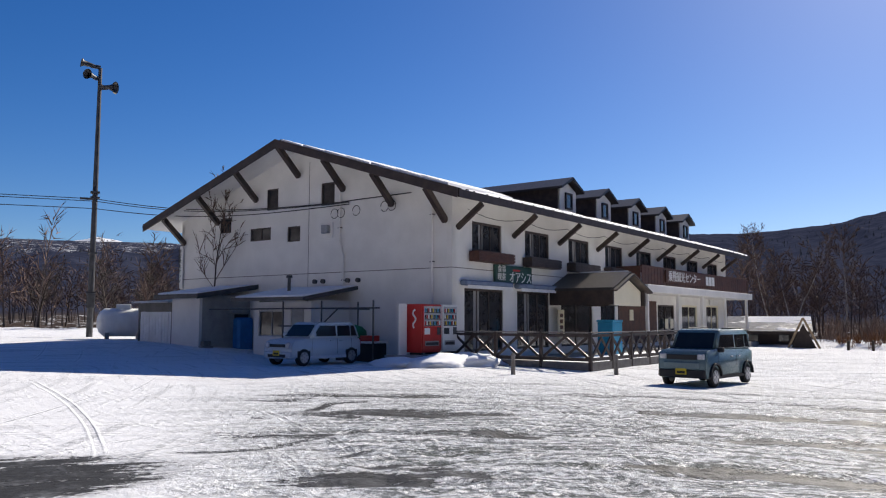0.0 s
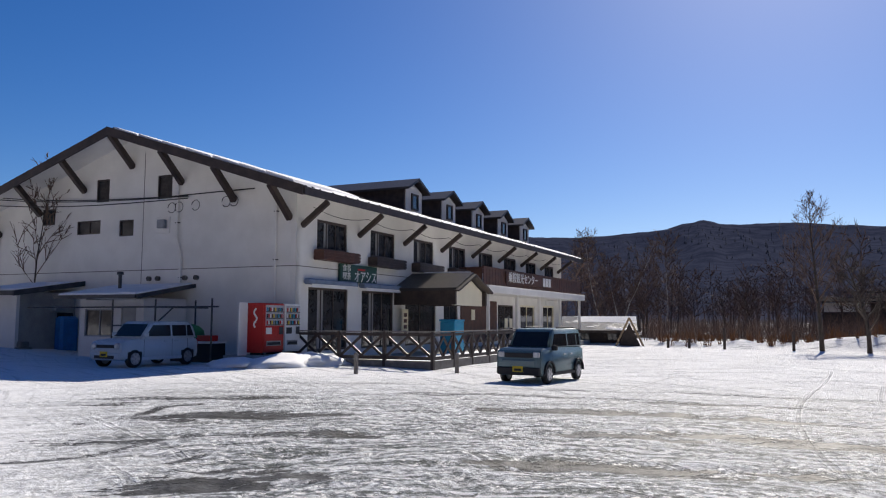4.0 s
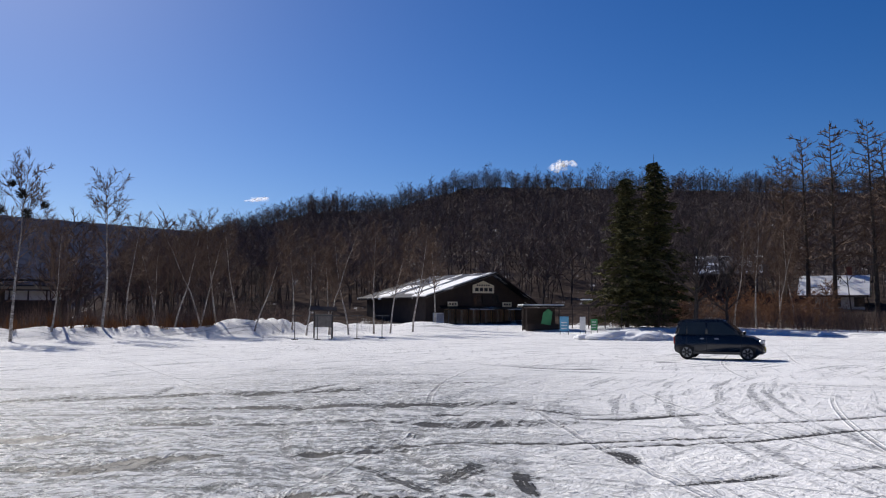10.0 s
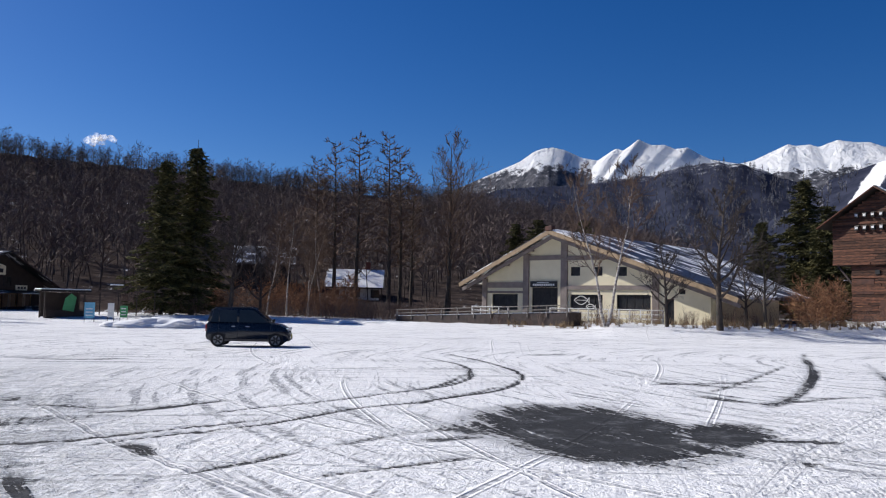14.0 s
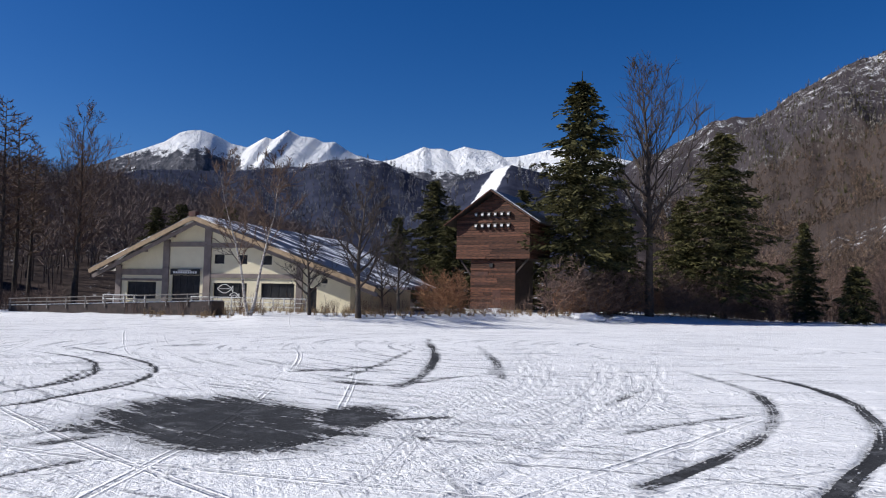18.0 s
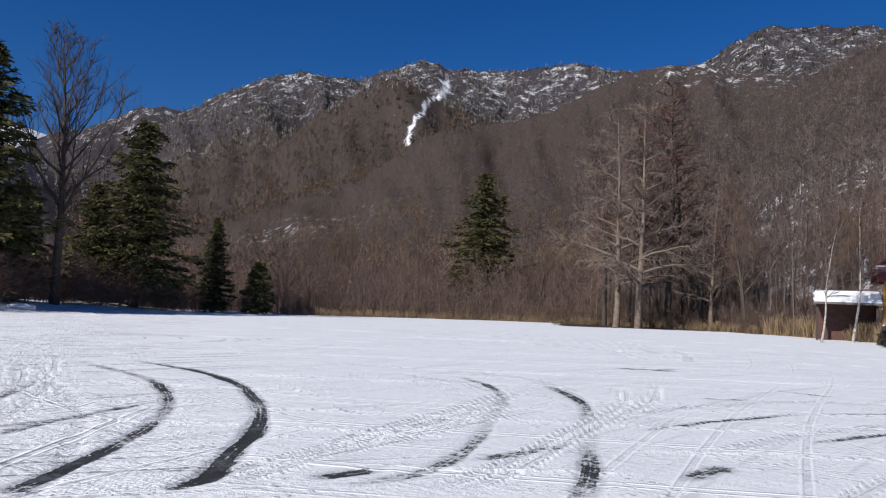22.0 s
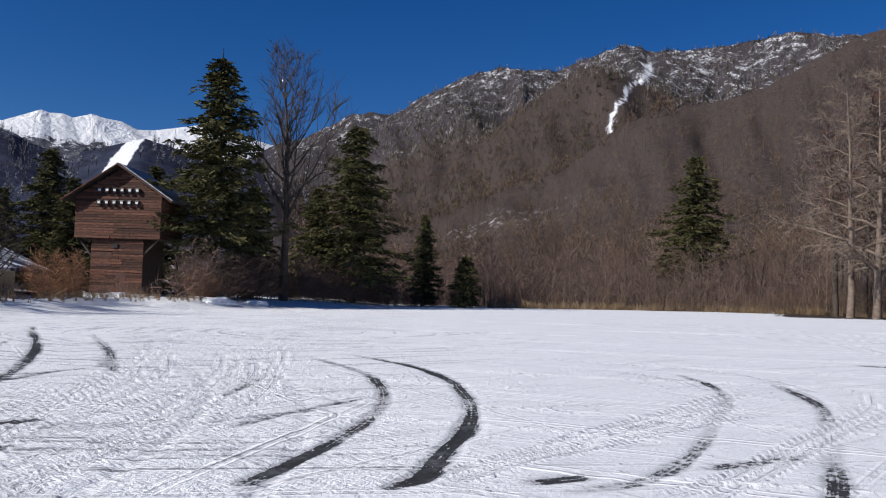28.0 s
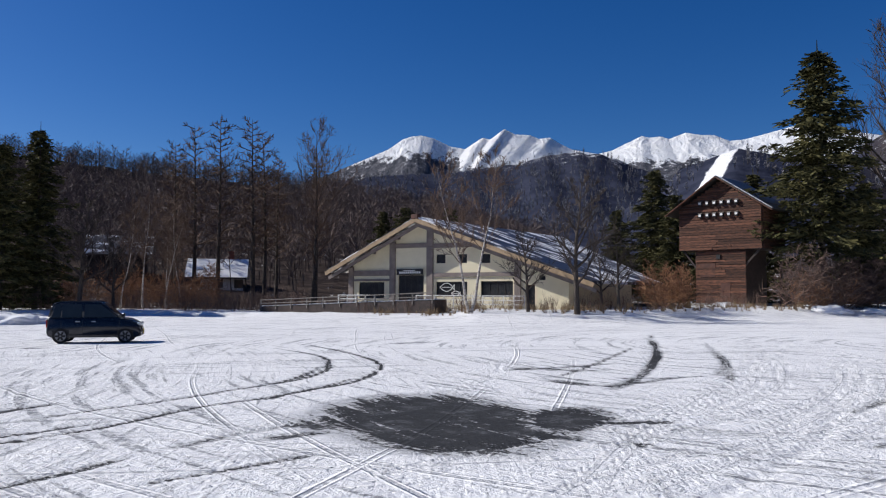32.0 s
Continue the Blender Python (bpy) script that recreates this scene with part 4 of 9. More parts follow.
def blot(x, y, cx, cy, a, b, turn, hard=1.0):
    """An uneven bare patch: 1 inside an ellipse, fading out."""
    c, s = math.cos(radians(turn)), math.sin(radians(turn))
    u, v = ((x - cx) * c + (y - cy) * s) / a, (-(x - cx) * s + (y - cy) * c) / b
    d = np.sqrt(u * u + v * v) + 0.18 * fbm(x * 1.1, y * 1.1, int(abs(cx * 7 + cy * 13)) + 3, 3)
    return hard * smooth(-d, -1.25, -0.55)


def trail(x, y, track, tread):
    """Mask of one wheel track: a smoothed line of given width with ragged sides. Its run along and across goes into tread."""
    *pts, width, hard = track
    width = max(width * (0.78 if width < 0.6 else 0.6), 0.14) if hard > 0 else width
    p = np.array(pts)
    if len(p) > 2:  # rounded through its points
        q = np.vstack([2 * p[0] - p[1], p, 2 * p[-1] - p[-2]])
        t = np.linspace(0, 1, 5)[:-1, None]
        seg = [0.5 * (2 * q[i] + (q[i + 1] - q[i - 1]) * t + (2 * q[i - 1] - 5 * q[i] + 4 * q[i + 1] - q[i + 2]) * t ** 2 + (3 * q[i] - q[i - 1] - 3 * q[i + 1] + q[i + 2]) * t ** 3) for i in range(1, len(q) - 2)]
        p = np.vstack(seg + [p[-1:]])
    pad = width * 2.5 + 0.3
    sel = (x > p[:, 0].min() - pad) & (x < p[:, 0].max() + pad) & (y > p[:, 1].min() - pad) & (y < p[:, 1].max() + pad)
    out = np.zeros_like(x)
    lip = np.zeros_like(x)
    if not sel.any():
        return out, lip
    xs, ys = x[sel], y[sel]
    best, along, run, side = np.full(xs.shape, 1e9), np.zeros(xs.shape), np.zeros(xs.shape), np.zeros(xs.shape)
    gone = 0.0
    for i, (a, b) in enumerate(zip(p, p[1:])):
        d = b - a
        ln = max(math.sqrt(d @ d), 1e-5)
        u = np.clip(((xs - a[0]) * d[0] + (ys - a[1]) * d[1]) / ln ** 2, 0, 1)
        dist = np.hypot(xs - a[0] - u * d[0], ys - a[1] - u * d[1])
        near = dist < best
        best, along = np.where(near, dist, best), np.where(near, (i + u) / (len(p) - 1), along)
        run, side = np.where(near, gone + u * ln, run), np.where(near, ((xs - a[0]) * d[1] - (ys - a[1]) * d[0]) / ln, side)
        gone += ln
    won = best / width < tread["best"][sel]
    for key, value in (("best", best / width), ("run", run), ("side", side)):
        now = tread[key][sel]
        tread[key][sel] = np.where(won, value, now)
    if hard < 0:  # a pressed track: its floor and the lips thrown up beside it
        fade = smooth(along, 0.0, 0.15) * smooth(-along, -1.0, -0.85)
        out[sel] = smooth(-best, -width, -width * 0.75) * fade
        lip[sel] = smooth(best, width * 0.8, width * 1.2) * smooth(-best, -width * 2.0, -width * 1.3) * fade
        return out, lip
    rag = np.clip(1 + 0.35 * fbm(xs * 2.6, ys * 2.6, int(p[0, 0] * 17 + 400) + 3, 3), 0.45, 1.8)
    ends = smooth(along, -0.02, 0.14) * smooth(-along, -1.02, -0.86)
    worn = 1.0 if width < 0.2 else np.clip(0.80 + 0.5 * fbm(xs * 0.8, ys * 0.8, int(p[0, 1] * 13 + 900) + 3, 3), 0.4, 1.1)
    out[sel] = hard * smooth(-best, -width * 0.8 * rag, -width * 0.25) * (0.45 + 0.55 * ends) * worn
    return out, lip


def marks(x, y):
    r = np.hypot(x, y)
    az = np.degrees(np.arctan2(x, y))
    bare, slush, rut, press, lip, tyre, run, side = (np.zeros_like(x) for _ in range(8))
    near = r < 80
    u, v = x[near], y[near]
    b = np.maximum(blot(u, v, 10.4, -5.6, 2.7, 1.9, -22), blot(u, v, 9.4, -7.2, 1.3, 0.8, -40, 0.9))
    b = np.maximum(b, blot(u, v, BLACK[0], BLACK[1], 2.1, 1.4, 20))
    tread = {"best": np.full_like(u, 9.0), "run": np.zeros_like(u), "side": np.zeros_like(u)}
    wheel = np.zeros_like(u)
    for t in TRACKS:
        wheel = np.maximum(wheel, trail(u, v, t, tread)[0])
    s = smooth(az[near], -20, 2) * smooth(-az[near], -97, -70) * ((0.86 - 0.1 * smooth(az[near], 40, 60)) * smooth(-r[near], -27 - 7 * smooth(az[near], 55, 70), -12) + 0.12 * smooth(-r[near], -70, -20))
    # short scraped streaks where the slush was driven over
    worn = fbm(np.radians(az[near]) * 9.0, r[near] * 2.3 + 0.15 * u, 77, 5)
    b = np.maximum(b, s * smooth(worn, 0.34, 0.75) * 0.95)
    tyre[near] = smooth(wheel - b, -0.1, 0.15)
    b = np.maximum(b, wheel)
    bare[near], slush[near] = np.clip(b, 0, 1), s
    for t in PRESSED:
        p1, l1 = trail(u, v, (*t[:-1], t[-1] * 0.7, -1.0), tread)
        press[near], lip[near] = np.maximum(press[near], p1), np.maximum(lip[near], l1)
    run[near], side[near] = tread["run"], tread["side"]
    # shallow ruts that stay white
    g = np.zeros_like(u)
    for k in range(30):
        rng = np.random.default_rng(500 + k)
        cx, cy, rad = rng.uniform(-45, 60), rng.uniform(-95, 25), rng.uniform(9, 90)
        for off in (0, 1.45):
            d = np.abs(np.hypot(u - cx, v - cy) - rad - off)
            g = np.maximum(g, smooth(-d, -0.13, -0.06) * smooth(fbm(u * 0.08, v * 0.08, 600 + k, 2), -0.1, 0.5))
    rut[near] = np.maximum(b, 0.6 * g) + 0.9 * fbm(u * 2.1, v * 2.1, 91, 3) * (0.25 + s) + 1.5 * s * np.abs(fbm(u * 3.1, v * 3.3, 93, 2)) * (fbm(u * 0.5, v * 0.5, 94, 2) > 0.2)
    # low straight ridges left by the plough on the quiet side
    for k, (y0, slope, xa, xb) in enumerate(((-8.3, 0.02, -1.5, 3.2), (-9.7, 0.03, -6.5, -1.2), (-10.2, 0.01, 0.5, 6.0), (-11.9, 0.02, -4.8, 4.5), (-14.0, 0.03, -9.0, -2.5), (-14.6, 0.02, 1.0, 8.5), (-17.2, 0.03, -10.0, 7.5), (-20.5, 0.02, -13.0, 3.0), (-24.5, 0.03, -8.0, 12.0), (-29.0, 0.02, -16.0, 10.0), (-34.0, 0.03, -18.0, 14.0), (-40.0, 0.02, -20.0, 8.0), (-47.0, 0.03, -16.0, 18.0))):
        off = np.abs(v - (y0 + slope * u + 0.12 * np.sin(u * 0.7 + k)))
        wide = 0.035 + 0.0032 * abs(y0)
        line = smooth(-off, -wide * 1.6, -wide * 0.5) * smooth(u, xa, xa + 0.8) * smooth(-u, -xb, -xb + 0.8) * smooth(fbm(u * 0.5, v * 0.5, 700 + k, 2), -0.75, -0.3)
        lip[near] = np.maximum(lip[near], line)
        rut[near] = rut[near] - line * 0.5
    return bare, slush, rut, press, lip, tyre, run, side


ground = build_ground()


# ---- building helpers ----
def part(name, bm, material, parent=None, label="", smooth_shade=False):
    """Links a bmesh as one mesh object, under a thing or a part."""
    me = bpy.data.meshes.new(name)
    bm.normal_update()
    bm.to_mesh(me)
    bm.free()
    me.materials.append(M[material] if isinstance(material, str) else material)
    if smooth_shade:
        for p in me.polygons:
            p.use_smooth = True
    ob = new(name, me)
    ob.parent = parent
    if label:
        ob["label"] = label
    return ob


def thing(name, label, category, m=None, group="", kind=""):
    ob = new(name)
    ob.empty_display_size = 0.2
    if m is not None:
        ob.matrix_world = m
    return tagged(ob, label, category, group, kind)


def box(bm, x0, x1, y0, y1, z0, z1, m=None):
    x0, x1, y0, y1, z0, z1 = min(x0, x1), max(x0, x1), min(y0, y1), max(y0, y1), min(z0, z1), max(z0, z1)
    co = [(x, y, z) for z in (z0, z1) for y in (y0, y1) for x in (x0, x1)]
    v = [bm.verts.new(m @ Vector(c) if m is not None else c) for c in co]
    for f in ((0, 2, 3, 1), (4, 5, 7, 6), (0, 1, 5, 4), (2, 6, 7, 3), (0, 4, 6, 2), (1, 3, 7, 5)):
        bm.faces.new([v[i] for i in f])
    return bm


def boxes(*dims, bevel=0.0):
    bm = bmesh.new()
    for d in dims:
        box(bm, *d)
    if bevel:
        bmesh.ops.bevel(bm, geom=bm.edges[:], offset=bevel, segments=1, affect="EDGES")
    return bm


def prism(poly, y0, y1, axis="y"):
    """A flat outline in (x, z), pushed from y0 to y1; axis 'x' takes (y, z), 'z' takes (x, y)."""
    bm = bmesh.new()
    put = {"y": lambda a, b, t: (a, t, b), "x": lambda a, b, t: (t, a, b), "z": lambda a, b, t: (a, b, t)}[axis]
    lo = [bm.verts.new(put(a, b, y0)) for a, b in poly]
    hi = [bm.verts.new(put(a, b, y1)) for a, b in poly]
    n = len(poly)
    bm.faces.new(lo[::-1])
    bm.faces.new(hi)
    for i in range(n):
        bm.faces.new((lo[i], lo[(i + 1) % n], hi[(i + 1) % n], hi[i]))
    bmesh.ops.recalc_face_normals(bm, faces=bm.faces[:])
    return bm


def beam(bm, a, b, w, h, up=(0, 0, 1)):
    """A squared bar from a to b."""
    a, b = Vector(a), Vector(b)
    d = (b - a).normalized()
    s = d.cross(Vector(up))
    s = s.normalized() if s.length > 1e-4 else Vector((1, 0, 0))
    t = s.cross(d).normalized()
    ring = [(-w / 2, -h / 2), (w / 2, -h / 2), (w / 2, h / 2), (-w / 2, h / 2)]
    va = [bm.verts.new(a + s * p + t * q) for p, q in ring]
    vb = [bm.verts.new(b + s * p + t * q) for p, q in ring]
    bm.faces.new(va)
    bm.faces.new(vb[::-1])
    for i in range(4):
        bm.faces.new((va[i], vb[i], vb[(i + 1) % 4], va[(i + 1) % 4]))
    return bm


def tube(bm, pts, radii, sides=8, caps=True):
    """A round bar through points, with a radius at each."""
    rings = []
    for i, p in enumerate(pts):
        p = Vector(p)
        d = (Vector(pts[min(i + 1, len(pts) - 1)]) - Vector(pts[max(i - 1, 0)])).normalized()
        s = d.cross(Vector((0.3, 0.2, 1)) if abs(d.z) < 0.9 else Vector((1, 0, 0))).normalized()
        t = d.cross(s)
        rings.append([bm.verts.new(p + (s * math.cos(k * 2 * math.pi / sides) + t * math.sin(k * 2 * math.pi / sides)) * radii[i]) for k in range(sides)])
    for a, b in zip(rings, rings[1:]):
        for k in range(sides):
            bm.faces.new((a[k], a[(k + 1) % sides], b[(k + 1) % sides], b[k]))
    if caps:
        bm.faces.new(rings[0][::-1])
        bm.faces.new(rings[-1])
    return bm


def pierced(width, z0, z1, thick, holes, cuts=()):
    """A wall along x from 0 to width, its outer face at y=0 and thickness towards +y, with square openings (x0, x1, z0, z1)."""
    xs = sorted({0.0, width, *[h[0] for h in holes], *[h[1] for h in holes]})
    zs = sorted({z0, z1, *[h[2] for h in holes], *[h[3] for h in holes]})
    bm = bmesh.new()
    for a, b in zip(xs, xs[1:]):
        for c, d in zip(zs, zs[1:]):
            mx, mz = (a + b) / 2, (c + d) / 2
            if not any(h[0] < mx < h[1] and h[2] < mz < h[3] for h in holes):
                box(bm, a, b, 0, thick, c, d)
    bmesh.ops.remove_doubles(bm, verts=bm.verts[:], dist=1e-5)
    seen = {}
    for f in bm.faces[:]:
        seen.setdefault(frozenset(f.verts), []).append(f)
    dead = [f for fs in seen.values() if len(fs) > 1 for f in fs]
    bmesh.ops.delete(bm, geom=dead, context="FACES_ONLY")
    for co, no in cuts:
        r = bmesh.ops.bisect_plane(bm, geom=bm.verts[:] + bm.edges[:] + bm.faces[:], plane_co=co, plane_no=no, clear_outer=True)
        bmesh.ops.holes_fill(bm, edges=[e for e in r["geom_cut"] if isinstance(e, bmesh.types.BMEdge)], sides=0)
    return bm


def placed(ob, m):
    ob.matrix_basis = m
    return ob


def frame_at(x, y, z, az):
    """A place whose x runs along compass direction az and whose z is up."""
    return pose(x, y, z, 0, 0, 90 - az)


def gz(x, y):
    """Ground height at one place."""
    return float(height(np.array([float(x)]), np.array([float(y)]))[0])


# ---- trees ----
def mesh_from(name, V, F, mats, idx=None, smooth_shade=False):
    """A mesh from vertex and quad arrays."""
    me = bpy.data.meshes.new(name)
    V, F = np.asarray(V, dtype=np.float32), np.asarray(F, dtype=np.int32)
    n = F.shape[1]
    me.vertices.add(len(V))
    me.vertices.foreach_set("co", V.ravel())
    me.loops.add(F.size)
    me.loops.foreach_set("vertex_index", F.ravel())
    me.polygons.add(len(F))
    me.polygons.foreach_set("loop_start", np.arange(0, F.size, n, dtype=np.int32))
    if idx is not None:
        me.polygons.foreach_set("material_index", np.asarray(idx, dtype=np.int32))
    if smooth_shade:
        me.polygons.foreach_set("use_smooth", np.ones(len(F), dtype=bool))
    me.update(calc_edges=True)
    for m in mats:
        me.materials.append(M[m])
    return me


build_peaks()


class Twigs:
    """Collects tapered limbs as open tubes of a few sides."""

    def __init__(self):
        self.v, self.f, self.k = [], [], 0

    def limb(self, pts, radii, sides=3):
        base = self.k
        for i, p in enumerate(pts):
            d = (pts[min(i + 1, len(pts) - 1)] - pts[max(i - 1, 0)])
            d = d / (np.linalg.norm(d) + 1e-9)
            s = np.cross(d, (0.31, 0.17, 0.93) if abs(d[2]) < 0.85 else (1, 0, 0))
            s = s / (np.linalg.norm(s) + 1e-9)
            t = np.cross(d, s)
            for j in range(sides):
                a = 2 * math.pi * j / sides
                self.v.append(p + (s * math.cos(a) + t * math.sin(a)) * radii[i])
        for i in range(len(pts) - 1):
            for j in range(sides):
                a, b = base + i * sides + j, base + i * sides + (j + 1) % sides
                self.f.append((a, b, b + sides, a + sides))
        self.k += len(pts) * sides

    def mesh(self, name, mat):
        return mesh_from(name, np.array(self.v), np.array(self.f), [mat])


def turned(d, rng, lean):
    """A direction bent off d by about lean radians."""
    d = d / np.linalg.norm(d)
    r = rng.normal(size=3)
    r -= d * (r @ d)
    r /= np.linalg.norm(r) + 1e-9
    return d * math.cos(lean) + r * math.sin(lean)


def bow(p, d, length, rng, up, n=3, wobble=0.12):
    """Points along a limb that bends upwards (or down)."""
    pts = [p]
    for i in range(n):
        d = d + rng.normal(size=3) * wobble + np.array((0, 0, up)) / n
        d = d / np.linalg.norm(d)
        pts.append(pts[-1] + d * length / n)
    return pts


def bare_tree(seed, h, r, limbs=15, low=0.25, spread=0.8, reach=0.42, up=0.35, sway=0.05, stems=1, twigs=1.0, stout=0.42, cone=0.75):
    """Trunk and leafless crown of a broadleaf tree."""
    rng = np.random.default_rng(seed)
    trunk, crown = Twigs(), Twigs()
    for st in range(stems):
        d0 = turned(np.array((0, 0, 1.0)), rng, 0.03 if stems == 1 else 0.22)
        hh = h * (1 if st == 0 else rng.uniform(0.65, 0.9))
        pts = bow(np.array((0, 0, -0.3)) + rng.normal(size=3) * (0, 0, 0) if stems == 1 else np.append(rng.normal(size=2) * 0.25, -0.3), d0, hh, rng, 0.25, 8, sway)
        rad = [r * (1 - 0.93 * (i / 8) ** 0.8) for i in range(9)]
        trunk.limb(pts, rad, 7)
        for k in range(int(limbs / stems ** 0.5)):
            f = low + (1 - low) * ((k + rng.uniform(0.1, 0.9)) / (limbs / stems ** 0.5)) ** 0.9
            i = min(int(f * 8), 7)
            p = pts[i] + (pts[i + 1] - pts[i]) * (f * 8 - i)
            ang = k * 2.4 + rng.uniform(-0.6, 0.6)
            out = np.array((math.cos(ang), math.sin(ang), 0)) * math.sin(spread) + np.array((0, 0, math.cos(spread)))
            ln = hh * reach * (1.12 - f) ** cone * rng.uniform(0.7, 1.1)
            lp = bow(p, out, ln, rng, up, 4, 0.14)
            lr = rad[i] * stout * (1 - 0.3 * f) + 0.01
            crown.limb(lp, [lr, lr * 0.75, lr * 0.5, lr * 0.3, lr * 0.12], 4)
            for m in range(int(7 * twigs)):
                g = rng.uniform(0.2, 1.0)
                j = min(int(g * 4), 3)
                q = lp[j] + (lp[j + 1] - lp[j]) * (g * 4 - j)
                d = turned(lp[j + 1] - lp[j], rng, rng.uniform(0.4, 0.9))
                sl = ln * 0.42 * (1.15 - g * 0.6) * rng.uniform(0.6, 1.1)
                sp = bow(q, d, sl, rng, up * 0.8, 3, 0.2)
                sr = max(lr * 0.30, 0.024)
                crown.limb(sp, [sr, sr * 0.8, sr * 0.55, sr * 0.25], 3)
                for _ in range(int(4 * twigs)):
                    j2 = rng.integers(0, 3)
                    d2 = turned(sp[j2 + 1] - sp[j2], rng, rng.uniform(0.35, 0.9))
                    tp = bow(sp[j2] + (sp[j2 + 1] - sp[j2]) * rng.uniform(0, 1), d2, sl * rng.uniform(0.35, 0.75), rng, up * 0.7, 1, 0.25)
                    crown.limb(tp, [0.017, 0.007], 3)
    return trunk, crown


def larch_tree(seed, h, r):
    """A leafless larch: one straight trunk with many thin, level limbs."""
    rng = np.random.default_rng(seed)
    trunk, crown = Twigs(), Twigs()
    pts = bow(np.array((0, 0, -0.3)), np.array((0, 0, 1.0)), h, rng, 0.1, 8, 0.015)
    trunk.limb(pts, [r * (1 - 0.95 * i / 8) for i in range(9)], 7)
    n = 56
    for k in range(n):
        f = 0.3 + 0.69 * k / n
        i = min(int(f * 8), 7)
        p = pts[i] + (pts[i + 1] - pts[i]) * (f * 8 - i)
        ang = k * 2.4 + rng.uniform(-0.5, 0.5)
        out = np.array((math.cos(ang), math.sin(ang), rng.uniform(0.0, 0.4)))
        ln = h * 0.21 * (1.08 - f) ** 0.6 * rng.uniform(0.5, 1.2) * (0.5 if f < 0.32 else 1)
        lp = bow(p, out, ln, rng, 0.25, 3, 0.1)
        crown.limb(lp, [0.06, 0.05, 0.038, 0.02], 3)
        for m in range(11):
            g = rng.uniform(0.15, 1)
            j = min(int(g * 3), 2)
            q = lp[j] + (lp[j + 1] - lp[j]) * (g * 3 - j)
            sp = bow(q, turned(lp[j + 1] - lp[j], rng, 0.8), ln * rng.uniform(0.22, 0.5), rng, rng.uniform(-0.2, 0.8), 2, 0.2)
            crown.limb(sp, [0.034, 0.028, 0.016], 3)
    return trunk, crown


def fir_tree(seed, h, r, width=0.21, whorls=36, ragged=0.3, low=0.05):
    """A conifer: whorls of drooping boughs, each a spray of needle tufts."""
    rng = np.random.default_rng(seed)
    trunk = Twigs()
    pts = bow(np.array((0, 0, -0.3)), np.array((0, 0, 1.0)), h, rng, 0.1, 6, 0.012)
    trunk.limb(pts, [r * (1 - 0.95 * i / 6) for i in range(7)], 7)
    V, F = [], []
    for w in range(whorls):
        f = low + (0.99 - low) * (w / whorls) ** 0.92
        n = 7 if f < 0.8 else 5
        for k in range(n):
            ang = (k + rng.uniform(-0.35, 0.35)) * 2 * math.pi / n + w * 0.7
            ln = h * width * (1.04 - f) ** 0.8 * (0.72 + 0.28 * min(1, f / 0.3)) * rng.uniform(1 - ragged, 1 + ragged * 0.6) * (1 + 0.22 * math.sin(ang * 2 + w * 0.9 + seed)) + 0.15
            sag, rise = rng.uniform(0.22, 0.55), rng.uniform(-0.05, 0.3)
            side = np.array((math.cos(ang), math.sin(ang), 0.0))
            cross = np.array((-math.sin(ang), math.cos(ang), 0.0))
            p0 = np.array((0, 0, h * f + rng.uniform(-0.45, 0.45) * (1.05 - f)))
            m = max(4, int(ln * 3.4))
            for j in range(m):
                g = ((j + rng.uniform(0.2, 1.0)) / m) ** 0.75
                c = p0 + side * ln * g + np.array((0, 0, ln * (rise * g - sag * g * g + 0.2 * g ** 4)))
                wide = 0.10 + 0.26 * ln * (1 - 0.75 * g) * min(1, g * 3)
                for _ in range(6):
                    q = c + cross * rng.uniform(-1, 1) * wide + np.array((0, 0, rng.uniform(-0.22, 0.10)))
                    e1 = (side * rng.uniform(0.4, 1.0) + cross * rng.uniform(-0.9, 0.9) + np.array((0, 0, rng.uniform(-0.55, 0.25)))) * rng.uniform(0.2, 0.42)
                    e2 = np.cross(e1, rng.normal(size=3))
                    e2 = e2 / (np.linalg.norm(e2) + 1e-9) * rng.uniform(0.05, 0.11)
                    b = len(V)
                    V += [q - e1 * 0.5 - e2 * 0.6, q - e1 * 0.5 + e2 * 0.6, q + e1 + e2 * 0.5, q + e1 - e2 * 0.5]
                    F.append((b, b + 1, b + 2, b + 3))
    top = len(V)
    V += [np.array((-0.05, 0, h * 0.96)), np.array((0.05, 0, h * 0.96)), np.array((0.02, 0, h * 1.03)), np.array((-0.02, 0, h * 1.03))]
    F.append((top, top + 1, top + 2, top + 3))
    return trunk, (np.array(V), np.array(F))


def tree_thing(name, label, trunk, crown, bark, leaf, group):
    t = thing(name, label, "tree", group=group)
    tr = new("trunk", trunk.mesh("trunk", bark))
    tr.parent = t
    cr = new("crown", crown.mesh("crown", leaf) if isinstance(crown, Twigs) else mesh_from("crown", *crown, [leaf]))
    cr.parent = t
    return t


def at_az(az, r):
    return r * math.sin(radians(az)), r * math.cos(radians(az))


def plant(t, az, r, scale=1.0, turn=None, lift=0.0, lean=0.0, lean_to=0.0):
    """Stands a copy of a tree at compass direction and distance from the middle of the car park."""
    x, y = at_az(az, r)
    turn = (az * 137) % 360 if turn is None else turn
    m = pose(x, y, gz(x, y) + lift, 0, 0, 0) @ pose(0, 0, 0, 0, lean, lean_to) @ pose(0, 0, 0, 0, 0, turn) @ Matrix.Scale(scale, 4)
    c = copy_thing(t, m)
    c.matrix_basis = m
    return c


